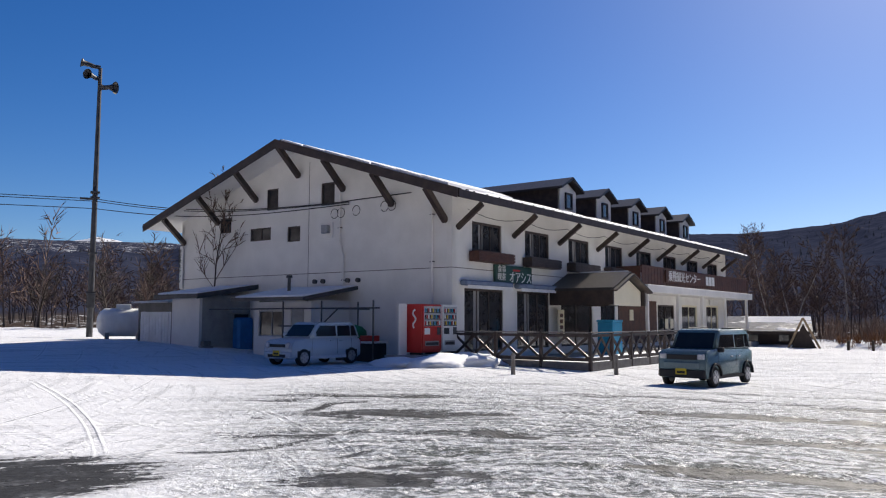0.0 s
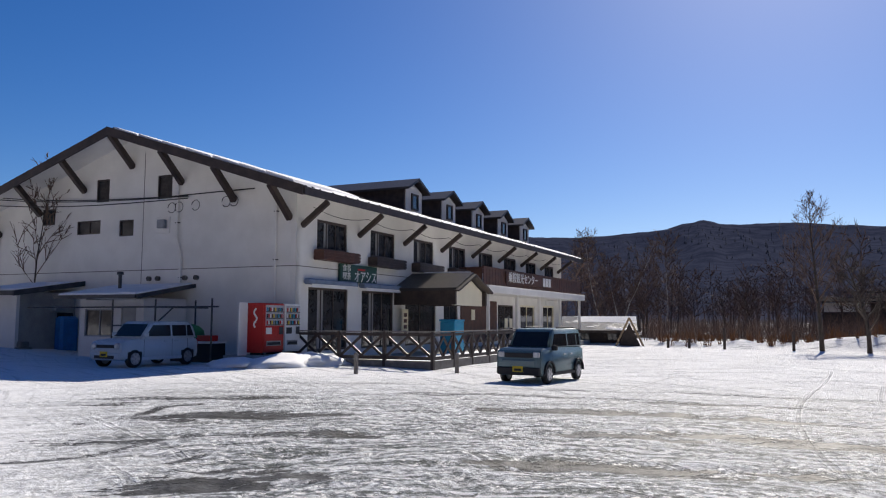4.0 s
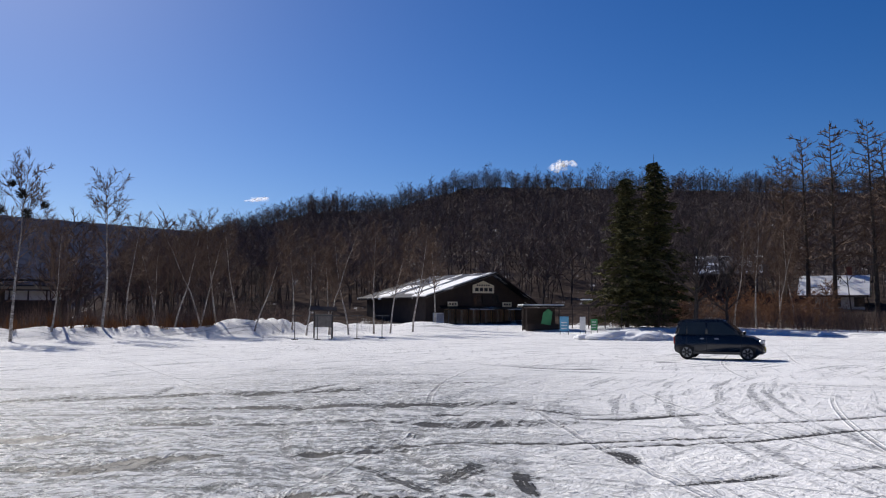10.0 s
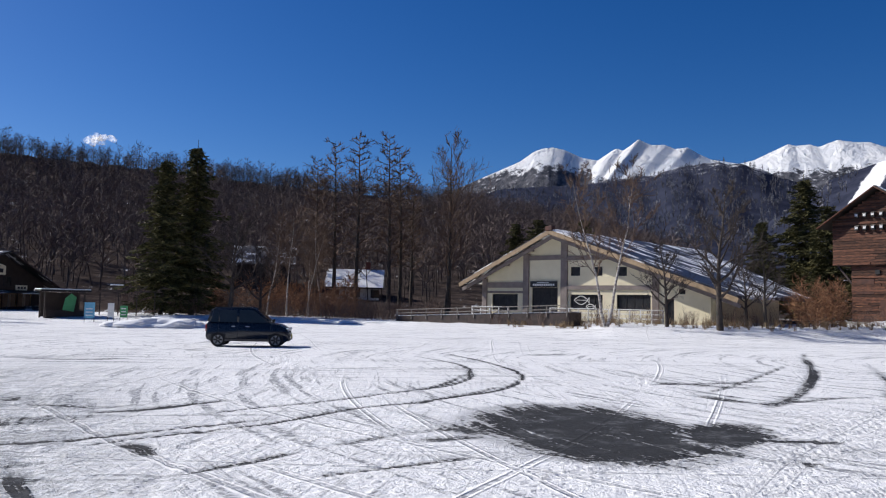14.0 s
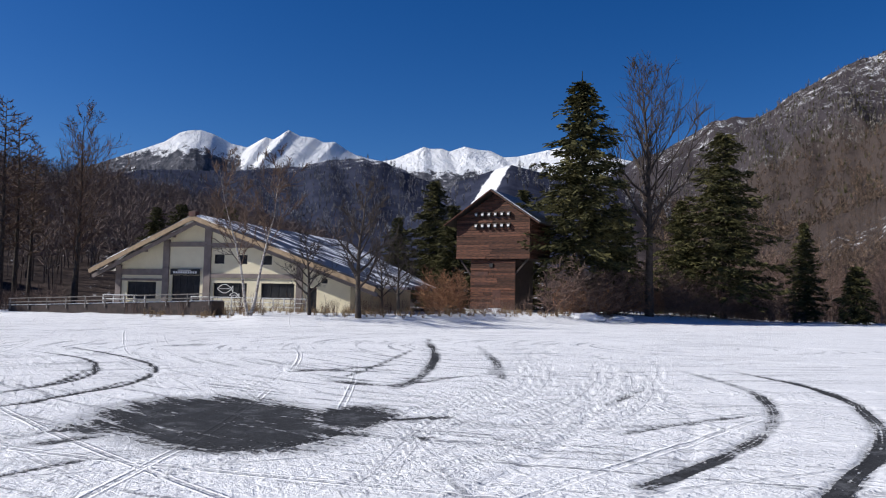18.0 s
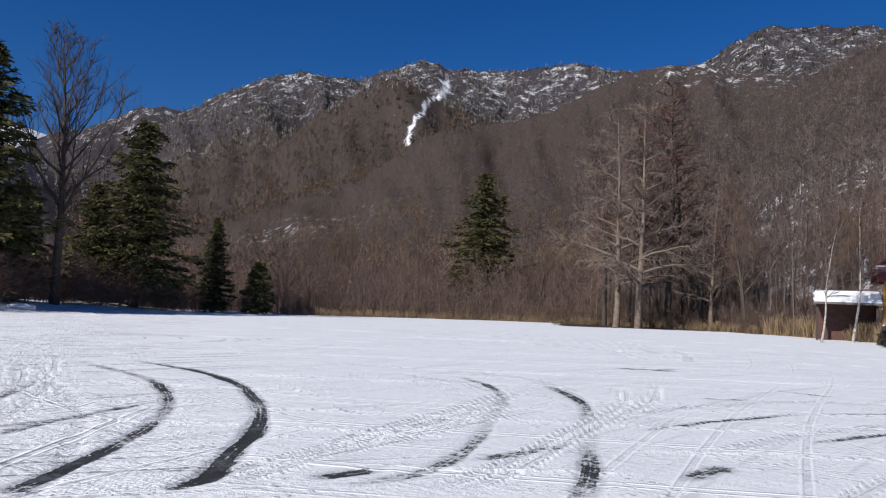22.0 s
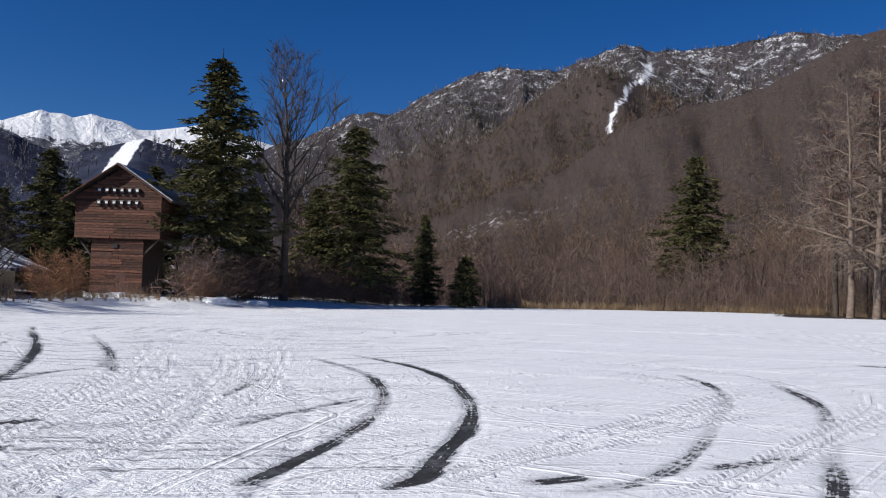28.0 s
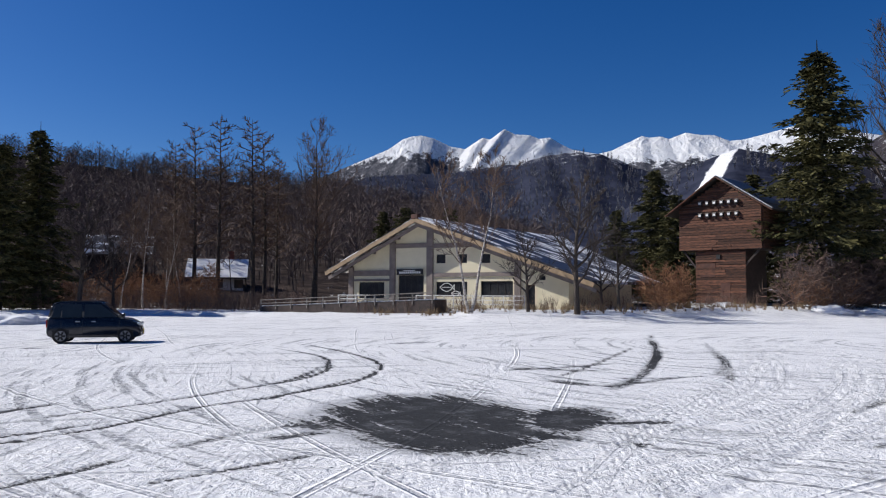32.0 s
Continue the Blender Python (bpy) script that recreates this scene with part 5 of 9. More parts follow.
def joined(templates, places, rng):
    """Many copies of low-poly templates as one pair of arrays: places are (x, y, z, scale)."""
    Vs, Fs, Is, k = [], [], [], 0
    for x, y, z, s in places:
        V, F, I = templates[rng.integers(0, len(templates))]
        a = rng.uniform(0, 6.283)
        c, sn = math.cos(a) * s, math.sin(a) * s
        W = np.empty_like(V)
        W[:, 0], W[:, 1], W[:, 2] = V[:, 0] * c - V[:, 1] * sn + x, V[:, 0] * sn + V[:, 1] * c + y, V[:, 2] * s * rng.uniform(0.8, 1.2) + z
        W[:, 0] += V[:, 2] * s * rng.normal() * 0.07
        W[:, 1] += V[:, 2] * s * rng.normal() * 0.07
        Vs.append(W), Fs.append(F + k), Is.append(I)
        k += len(V)
    return np.concatenate(Vs), np.concatenate(Fs), np.concatenate(Is)


def low_tree(seed, h=10.0, limbs=12, twigs=6, spread=0.75, width=0.8, thick=1.0, first=0.3, fork=0.8, reach=0.40, round_=0.5, last=0.97):
    """A bare tree far away as thin tapered slivers: trunk, limbs and a rounded haze of twigs."""
    rng = np.random.default_rng(seed)
    V, F, I = [], [], []

    def sliver(a, b, w, mat, turn=0.0):
        s = np.cross(b - a, (math.cos(turn), math.sin(turn), 0.25))
        s = s / (np.linalg.norm(s) + 1e-9) * w
        k = len(V)
        V.extend([a - s, a + s, b])
        F.append((k, k + 1, k + 2))
        I.append(mat)

    top = np.array((rng.normal() * 0.35, rng.normal() * 0.35, h))
    for q in (0.3, 1.87):
        sliver(np.array((0, 0, -0.8)), top, 0.13 * width, 0, q)
    for i in range(limbs):
        f = first + (last - first) * (i + rng.uniform(0, 0.8)) / limbs
        p = top * f
        a = i * 2.4 + rng.uniform(-0.5, 0.5)
        sp = spread * rng.uniform(0.7, 1.3)
        d = np.array((math.cos(a) * math.sin(sp), math.sin(a) * math.sin(sp), math.cos(sp)))
        ln = h * reach * (1.12 - f) ** round_ * rng.uniform(0.7, 1.1)
        sliver(p, p + d * ln, 0.05 * thick, 1, rng.uniform(0, 3.14))
        for _ in range(twigs):
            g = rng.uniform(0.2, 0.95)
            e = turned(d, rng, fork * rng.uniform(0.5, 1.4))
            q = p + d * ln * g
            sliver(q, q + e * ln * rng.uniform(0.35, 0.7), 0.036 * thick, 1, rng.uniform(0, 3.14))
    return np.array(V), np.array(F), np.array(I)


def low_fir(seed, h=11.0):
    rng = np.random.default_rng(seed)
    V, F = [], []
    for w in range(6):
        f = 0.06 + 0.86 * w / 6
        for k in range(5):
            a = k * 1.257 + w * 0.5 + rng.uniform(-0.25, 0.25)
            ln = h * 0.22 * (1.02 - f) * rng.uniform(0.75, 1.25)
            s, c = np.array((math.cos(a), math.sin(a), 0)), np.array((-math.sin(a), math.cos(a), 0))
            b = len(V)
            p = np.array((0, 0, h * (f + 0.14)))
            V += [p, p + s * ln * 0.5 + c * ln * 0.4 - (0, 0, ln * 0.5), p + s * ln - (0, 0, ln * 0.95), p + s * ln * 0.5 - c * ln * 0.4 - (0, 0, ln * 0.55)]
            F += [(b, b + 1, b + 2), (b, b + 2, b + 3)]
    return np.array(V, dtype=float), np.array(F), np.full(len(F), 2)


def woods():
    rng = np.random.default_rng(42)
    slope = [low_tree(900 + k, h=12.0, limbs=11, twigs=6, spread=0.6, width=0.8 + 0.1 * k, thick=0.8, first=0.38, reach=0.33) for k in range(7)]
    bushy = [low_tree(910 + k, h=9.0, limbs=13, twigs=6, spread=0.7, width=0.8, thick=1.3, first=0.24, reach=0.42) for k in range(7)]
    shrubby = [low_tree(920 + k, h=8.0, limbs=16, twigs=8, spread=0.62, width=0.5, thick=0.62, first=0.06, reach=0.48, round_=0.6) for k in range(7)]
    crest = [low_tree(930 + k, h=9.0, limbs=12, twigs=6, spread=0.85, width=1.5, thick=1.7, first=0.2, reach=0.40, round_=0.45, last=0.95) for k in range(7)]
    chunky = [low_tree(946 + k, h=10.0, limbs=8, twigs=2, spread=0.75, width=3.0, thick=12.0, first=0.2, reach=0.42) for k in range(5)]
    far = [low_tree(940 + k, h=10.0, limbs=9, twigs=3, spread=0.75, width=1.8, thick=7.0, first=0.25, reach=0.40) for k in range(5)]
    firs = [low_fir(950 + k) for k in range(4)]

    def spread(name, label, n, a0, a1, r0, r1, s0, s1, kit, keep=None, lin=False, twig="far_twig", leaf="needle", bark="far_bark"):
        az = rng.uniform(a0, a1, n)
        r = rng.uniform(r0, r1, n) if lin else np.exp(rng.uniform(math.log(r0), math.log(r1), n))
        if keep is not None:
            ok = keep(az, r)
            az, r = az[ok], r[ok]
        x, y = r * np.sin(np.radians(az)), r * np.cos(np.radians(az))
        z = height(x, y)
        V, F, I = joined(kit, list(zip(x, y, z, rng.uniform(s0, s1, len(x)))), rng)
        tagged(new(name, mesh_from(name, V, F, [bark, twig, leaf], I)), label, "woods", kind="stuff")

    gap = lambda az, r: ~((az > 199) & (az < 226) & (r < 92)) & (r > lot_edge(az) + 4)
    no_chute = lambda az, r: np.abs(az - chute_az(r)) > 0.6
    spread("hillside_woods", "bare brown woods on the steep snowy slope", 1250, 186, 233, 68, 230, 0.6, 1.1, slope, gap, False, "slope_twig", bark="hill_bark")
    spread("upper_slope_woods", "brown leafless woods high on the steep slope", 2300, 184, 233, 160, 510, 0.8, 1.25, bushy, gap, True, "slope_twig", bark="hill_bark")
    spread("thicket", "dense bare thicket along the car park's edge", 900, 150, 204, 104, 165, 0.5, 1.05, shrubby)
    spread("hill_woods", "leafless woods covering the low hill", 1300, 53, 126, 112, 240, 0.8, 1.2, bushy, None, True, "crest_twig", bark="hill_bark")
    spread("far_hill_woods", "leafless woods high on the low hill", 1500, 53, 126, 225, 340, 0.75, 1.1, crest, None, True, "crest_twig", bark="hill_bark")
    spread("hilltop_woods", "leafless trees along the crest of the low hill", 1000, 54, 124, 318, 348, 0.6, 0.85, crest, None, True, "crest_twig", bark="hill_bark")
    spread("spur_woods", "brown leafless woods on the spur", 2000, 146, 192, 150, 600, 0.6, 1.0, bushy, None, False, "spur_twig", bark="hill_bark")
    spread("middle_spur_woods", "brown leafless woods on the higher spur", 2000, 148, 176, 560, 1110, 0.8, 1.2, far, no_chute, True, "spur_twig", bark="hill_bark")
    spread("spur_firs", "scattered dark conifers on the higher spur", 420, 150, 178, 640, 1110, 0.5, 0.95, firs, no_chute, True)
    spread("mountain_woods", "bare frosted woods high on the mountainside", 3000, 144, 198, 1060, 1510, 0.6, 1.0, chunky, no_chute, True, "frost_twig")
    spread("peak_firs", "dark frosted conifers on the rocky peak", 1700, 190, 207, 1150, 1620, 0.45, 0.9, firs, None, True)
    spread("mountain_firs", "dark conifers on the upper mountainside", 3000, 146, 190, 1130, 1520, 0.4, 0.85, firs, no_chute, True)
    spread("far_ridge_firs", "frosted conifers on the farthest ridge", 500, 146, 160, 1500, 1900, 0.5, 0.9, firs, None, True)
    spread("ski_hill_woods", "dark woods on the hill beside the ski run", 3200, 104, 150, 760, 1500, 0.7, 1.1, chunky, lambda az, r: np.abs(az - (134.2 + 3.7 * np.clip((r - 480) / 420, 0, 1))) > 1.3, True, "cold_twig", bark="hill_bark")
    spread("valley_woods", "bare woods on the flat beyond the lot", 1000, -28, 62, 78, 330, 0.6, 1.0, bushy, lambda az, r: ~((az > -15) & (az < 24) & (r < 100)) & ~((az > 40) & (az < 51) & (r < 98) & (r > 84)), bark="hill_bark")
    spread("south_ridge_woods", "woods on the far southern ridge", 1100, -26, 62, 1000, 1700, 0.5, 0.8, firs, None, True, "far_twig", "haze_needle")


woods()


def plant_trees():
    birches = [tree_thing("birch", "white-barked birch with a thin bare crown", *bare_tree(100 + k, 12.0, 0.125, 26, 0.34, 0.75, 0.33, 0.3, 0.05, 1, 1.45, 0.42, 0.32), "birch", "twig", "birches") for k in range(2)] + [tree_thing("birch", "forked white-barked birch with a thin bare crown", *bare_tree(108, 11.5, 0.11, 24, 0.3, 0.7, 0.36, 0.35, 0.06, 2, 1.3, 0.42, 0.4), "birch", "twig", "birches")]
    broad = [tree_thing("bare_tree", "leafless grey-barked tree with a spreading crown", *bare_tree(120 + k, 9.0, 0.24, 20, 0.22, 0.95, 0.52, 0.5, 0.06, 1, 1.45, 0.66), "bark", "dark_twig", "bare trees") for k in range(3)]
    tall = [tree_thing("bare_tree", "tall leafless tree with upright grey limbs", *bare_tree(140 + k, 17.0, 0.28, 28, 0.22, 0.66, 0.48, 0.5, 0.03, 1, 1.3), "bark", "twig", "bare trees") for k in range(2)]
    pale = [tree_thing("bare_tree", "big leafless tree with thick pale tan limbs", *bare_tree(150 + k, 17.0, 0.30, 30, 0.16, 1.15, 0.36, -0.12, 0.035, 1, 1.9, 0.62), "pale_bark", "pale_bark", "bare trees") for k in range(2)]
    fan = tree_thing("bare_tree", "very tall leafless tree with a wide fan of upright limbs", *bare_tree(157, 20.0, 0.42, 34, 0.33, 0.78, 0.58, 0.8, 0.02, 1, 1.4, 0.6), "bark", "dark_twig", "bare trees")
    young = tree_thing("young_birch", "slender young birch with a sparse bare crown", *bare_tree(111, 8.6, 0.065, 17, 0.30, 0.55, 0.42, 0.5, 0.04, 1, 0.75), "bark", "twig", "birches")
    larches = [tree_thing("larch", "tall leafless larch with thin level limbs", *larch_tree(160 + k, 19.0, 0.26), "bark", "twig", "larches") for k in range(3)] + [tree_thing("larch", "big leafless larch with dense red-brown twigs", *larch_tree(170, 19.0, 0.28), "bark", "larch_twig", "larches")]
    firs = [tree_thing("fir", "dense dark green conifer beside the car park", *fir_tree(180 + k, 15.0, 0.24, (0.31, 0.32, 0.36, 0.22)[k], (44, 40, 36, 46)[k], 0.6), "bark", "needle", "firs") for k in range(4)]
    firs += [tree_thing("fir", "tall green conifer with a bare lower trunk", *fir_tree(186 + k, 15.0, 0.26, (0.29, 0.33)[k], 38, 0.6, (0.21, 0.12)[k]), "bark", "needle", "firs") for k in range(2)]
    little = tree_thing("young_fir", "small dark bushy conifer at the snow's edge", *fir_tree(190, 5.5, 0.1, 0.36, 16, 0.15), "bark", "needle", "firs")
    keep = [fan, young] + birches + broad + tall + pale + larches + firs + [little]
    B, W, T, L, C = birches, broad, tall, larches, firs
    # south side of the car park
    for k, az, r, s in ((0, 47.0, 56, 0.92), (1, 52.3, 62, 0.88), (2, 58.5, 66, 0.8), (0, 61.0, 70, 0.72), (1, 64.8, 68, 0.7), (2, 67.4, 66, 0.78), (0, 70.6, 68, 0.78), (1, 75.0, 84, 0.75), (2, 28.5, 84, 0.9), (0, 27.0, 90, 0.9), (1, 31.5, 86, 0.85), (2, 55.6, 74, 0.8)):
        plant(B[k], az, r, s)
    for k, az, r, s in ((0, 41.3, 58, 1.0), (1, 44.0, 56, 0.9), (2, 49.8, 64, 0.8), (0, 56.5, 70, 0.9), (1, 62.6, 76, 0.8)):
        plant(T[0] if k != 1 else W[1], az, r, s * (0.62 if k != 1 else 0.8))
    for k, az, r, s, ln in ((1, 53.8, 66, 0.72, 4), (0, 56.9, 64, 0.62, 9), (1, 59.6, 66, 0.75, -5), (0, 62.2, 63, 0.6, 12), (1, 65.8, 64, 0.66, 3), (0, 68.8, 66, 0.7, -4), (1, 71.8, 70, 0.72, 7), (0, 73.4, 74, 0.8, 2), (1, 49.3, 60, 0.6, 6)):
        plant(B[k], az, r, s, lean=ln, lean_to=-az)
    # between the shop and the visitor centre
    plant(C[3], 88.7, 82, 1.03), plant(C[3], 90.7, 84, 1.16, 140)
    plant(W[0], 93.2, 78, 1.15), plant(W[1], 95.4, 80, 0.8)
    for k, az, r, s in ((0, 95.8, 84, 0.85), (1, 97.2, 82, 0.9), (2, 98.6, 84, 0.82), (0, 99.6, 88, 0.9)):
        plant(B[k], az, r, s)
    for k, az, r, s in ((2, 99.2, 97, 1.02), (0, 100.4, 96, 1.13), (1, 102.0, 95, 1.2), (2, 104.4, 94, 1.17), (0, 105.2, 96, 1.1), (0, 106.0, 100, 0.98), (1, 98.9, 104, 1.0), (2, 108.8, 104, 1.0)):
        plant(L[k], az, r, s)
    plant(T[1], 108.6, 92, 1.22)
    # before and beside the visitor centre
    plant(B[2], 120.4, 57.0, 1.16, lean=2), plant(W[2], 127.7, 56.0, 1.06), plant(W[0], 130.6, 60, 0.66), plant(W[1], 124.2, 57.5, 0.7), plant(W[1], 129.4, 61, 0.6)
    plant(C[2], 118.5, 108, 0.85), plant(C[0], 136.6, 98, 0.78), plant(C[1], 134.4, 100, 0.9), plant(C[0], 133.0, 110, 1.2), plant(C[2], 115.2, 112, 0.85), plant(C[0], 113.6, 116, 0.8), plant(C[1], 130.4, 112, 0.85)
    # beside the tower
    plant(C[4], 143.6, 80, 1.6), plant(C[1], 146.2, 86, 0.8), plant(C[5], 153.3, 94, 1.43), plant(C[1], 150.6, 95, 0.9), plant(fan, 148.4, 84, 1.24), plant(C[0], 139.5, 96, 1.0)
    plant(C[3], 158.4, 102, 0.8), plant(little, 161.4, 98, 1.2)
    # along the thicket
    plant(C[1], 177.5, 146, 1.78, lift=-1)
    for k, az, r, s in ((0, 172.8, 112, 0.75), (1, 168.0, 114, 0.7), (0, 181.5, 104, 0.65), (0, 195.6, 84, 0.9), (1, 165.0, 112, 0.6)):
        plant(T[k], az, r, s)
    for k, az, r, s in ((0, 192.8, 96, 1.0), (1, 189.4, 104, 1.1), (2, 194.2, 100, 1.05), (0, 186.5, 110, 0.9)):
        plant(L[k], az, r, s)
    plant(L[3], 190.5, 96, 1.62), plant(L[3], 189.5, 100, 1.5, 70), plant(L[3], 187.8, 97, 1.4, 150), plant(L[3], 186.2, 95, 1.15, 220), plant(L[3], 191.6, 99, 1.25, 300), plant(pale[0], 187.0, 88, 1.38), plant(pale[1], 188.5, 86, 1.42), plant(pale[0], 193.4, 90, 0.95), plant(L[1], 191.8, 190, 1.35), plant(L[2], 188.4, 170, 1.2)
    # round the yellow house
    for k, az, r, s, ln in ((0, 204.6, 53.5, 0.85, 3), (1, 207.6, 52, 0.9, 8), (2, 209.6, 51.5, 0.95, 2), (0, 211.8, 51, 0.9, 0), (1, 215.2, 47.5, 0.95, 8), (2, 220.8, 46, 1.0, -6), (0, 200.2, 60, 0.75, 12), (1, 202.0, 64, 0.9, 5)):
        plant(B[k], az, r, s, lean=ln, lean_to=-az)
    plant(C[0], 207.0, 84, 0.82), plant(W[1], 213.6, 48.5, 0.62), plant(W[2], 227.0, 47.5, 0.8)
    # behind the lodge
    plant(young, -11.7, 40.2, 1.0)
    for az, r, s in ((-22.5, 82, 0.7), (-18.5, 78, 0.7), (-15.6, 84, 0.75)):
        plant(W[1], az, r, s)
    plant(L[0], 25.7, 150, 1.0)
    for t in keep:  # the patterns themselves are not part of the place
        for o in (*t.children_recursive, t):
            bpy.data.objects.remove(o)


plant_trees()


# ---- tourist centre ----
LODGE = frame_at(2.8, 30.8, 0.0, 41)
LODGE_L, LODGE_D = 35.2, 17.5
EAVE, RIDGE = 6.25, 9.45
SLOPE = (RIDGE - EAVE) / 10.05


def lettering(name, body, size, m, parent, material="letter", depth=0.012, squeeze=1.0):
    """Raised lettering that stands in the x, z plane of m."""
    cu = bpy.data.curves.new(name, "FONT")
    cu.body, cu.size, cu.extrude = body, size, depth
    cu.align_x, cu.align_y = "CENTER", "CENTER"
    cu.resolution_u = 2
    cu.materials.append(M[material])
    ob = new(name, cu)
    ob.parent = parent
    ob.matrix_basis = m @ pose(0, 0, 0, 90, 0, 0) @ Matrix.Diagonal((squeeze, 1, 1, 1))
    return ob


def window_part(name, parent, m, w, h, sashes=2, frame_w=0.07, frame_mat="dark_wood", curtain=False, deep=0.12):
    """A framed window filling an opening whose lower left corner is m; the outside is -y."""
    f = part(name, boxes((0, frame_w, 0, deep, 0, h), (w - frame_w, w, 0, deep, 0, h), (frame_w, w - frame_w, 0, deep, 0, frame_w), (frame_w, w - frame_w, 0, deep, h - frame_w, h)), frame_mat, parent)
    f.matrix_basis = m
    step = (w - 2 * frame_w) / sashes
    for i in range(sashes):
        a, b = frame_w + i * step, frame_w + (i + 1) * step
        g = part("pane", boxes((a, b, deep * 0.55, deep * 0.6, frame_w, h - frame_w)), "glass", f)
        if i:
            part("mullion", boxes((a - 0.025, a + 0.025, deep * 0.25, deep * 0.54, frame_w, h - frame_w)), frame_mat, f)
    if curtain:
        part("curtain", boxes((frame_w + step * 0.75, frame_w + step * 1.2, deep * 0.48, deep * 0.53, frame_w, h - frame_w)), "curtain", f)
    return f


def lodge():
    b = thing("tourist_centre", "long white rendered lodge with dark timber trim and shallow roof", "building", LODGE)
    L, D = LODGE_L, LODGE_D
    wins = [(1.4 + 4.22 * i, 3.65 + 4.22 * i, 4.42, 5.64) for i in range(8)]
    low = [(0.86, 3.75, 0.35, 2.88), (4.91, 7.8, 0.35, 2.88), (9.0, 12.4, 0.35, 2.55), (13.4, 15.2, 0.6, 2.55), (21.4, 24.2, 0.3, 2.55), (25.6, 28.6, 0.3, 2.6), (30.5, 33.2, 0.3, 2.65)]
    wall = part("front_wall", pierced(L, -0.3, EAVE + 0.3, 0.25, wins + low), "plaster", b)
    for i, (x0, x1, z0, z1) in enumerate(wins):
        window_part("window", wall, pose(x0, 0.04, z0), x1 - x0, z1 - z0, 3, 0.1, "dark_wood", i < 5)
    for i, (x0, x1, z0, z1) in enumerate(low):
        if i in (5, 6):
            d = window_part("door", wall, pose(x0, 0.04, z0), x1 - x0, z1 - z0, 2, 0.12, "cream")
        else:
            window_part("window", wall, pose(x0, 0.04, z0), x1 - x0, z1 - z0, 3 if i < 2 else 2, 0.09, "dark_wood", i < 2)
    # joint lines and the maroon boarding under the balcony
    part("joint", boxes((0, 14.5, -0.012, -0.002, 3.66, 3.69)), "post_grey", wall)
    part("boarding", boxes((15.6, 21.1, -0.05, -0.003, 0.3, 2.75)), "brown_wood", wall)
    part("back_wall", boxes((0, L, D - 0.25, D, -0.3, EAVE + 0.3)), "plaster", b)
    holes = [(6.42, 7.25, 6.7, 7.72), (10.1, 10.89, 6.77, 7.79), (13.49, 14.36, 5.89, 6.64), (10.57, 12.05, 5.36, 5.97), (8.57, 9.42, 5.19, 5.9)]
    under = lambda y: EAVE + 0.02 + (y + 1.3) * SLOPE
    cuts = [((0, 0, under(0)), (-SLOPE, 0, 1)), ((D, 0, under(0)), (SLOPE, 0, 1))]
    g = part("gable_wall", pierced(D, -0.3, 10, 0.25, [(D - q, D - p, r, s) for p, q, r, s in holes], cuts), "plaster", b)
    # the wall's own x runs from the back corner to the front corner
    g.matrix_basis = pose(0, D, 0, 0, 0, -90)
    far = part("far_gable_wall", pierced(D, -0.3, 10, 0.25, [], cuts), "plaster", b)
    far.matrix_basis = pose(L, 0, 0, 0, 0, 90)
    for p, q, r, s in holes:
        window_part("window", g, pose(D - q, 0.03, r), q - p, s - r, 2 if q - p > 1.2 else 1, 0.06, "dark_wood")
    part("joint", boxes((0, D, -0.012, -0.002, 3.66, 3.69), (D - 8.02, D - 8.0, -0.013, -0.002, 0, 8.8)), "post_grey", g)
    v = part("vent_box", boxes((D - 7.28, D - 6.46, -0.06, -0.002, 5.2, 5.9), bevel=0.01), "plaster", g)
    part("fan_hood", boxes((D - 7.0, D - 6.6, -0.25, -0.062, 5.42, 5.78), bevel=0.02), "grey_metal", v)
    for y in (4.9, 5.5, 7.0, 7.5):
        bm = bmesh.new()
        tube(bm, [(D - y, -0.14, 3.3), (D - y, -0.002, 3.3)], [0.1, 0.1], 10)
        part("vent_cap", bm, "steel", g)
    for y, z0, z1 in ((0.92, 0.3, 6.3), (5.75, 2.8, 7.2)):
        bm = bmesh.new()
        tube(bm, [(D - y, -0.09, z0), (D - y, -0.09, z0 + (z1 - z0) * 0.35), (D - y - (0.25 if y > 3 else 0), -0.09, z0 + (z1 - z0) * 0.5), (D - y - (0.25 if y > 3 else 0), -0.09, z1)], [0.05] * 4, 8)
        dp = part("downpipe", bm, "plaster", g)
        for z in (z0 + 0.5, (z0 + z1) / 2 + 0.6, z1 - 0.5):
            part("pipe_clip", boxes((D - y - (0.25 if (y > 3 and z > 4.5) else 0) - 0.09, D - y - (0.25 if (y > 3 and z > 4.5) else 0) + 0.09, -0.12, -0.004, z, z + 0.04)), "steel", dp)
    # roof: two slopes with dark verge and eave boards, pale soffit below
    roof = part("roof", prism([(-1.3, EAVE + 0.06), (8.75, RIDGE + 0.06), (18.8, EAVE + 0.06), (18.8, EAVE + 0.2), (8.75, RIDGE + 0.22), (-1.3, EAVE + 0.2)], -1.5, L + 1.5, "x"), "roof_dark", b)
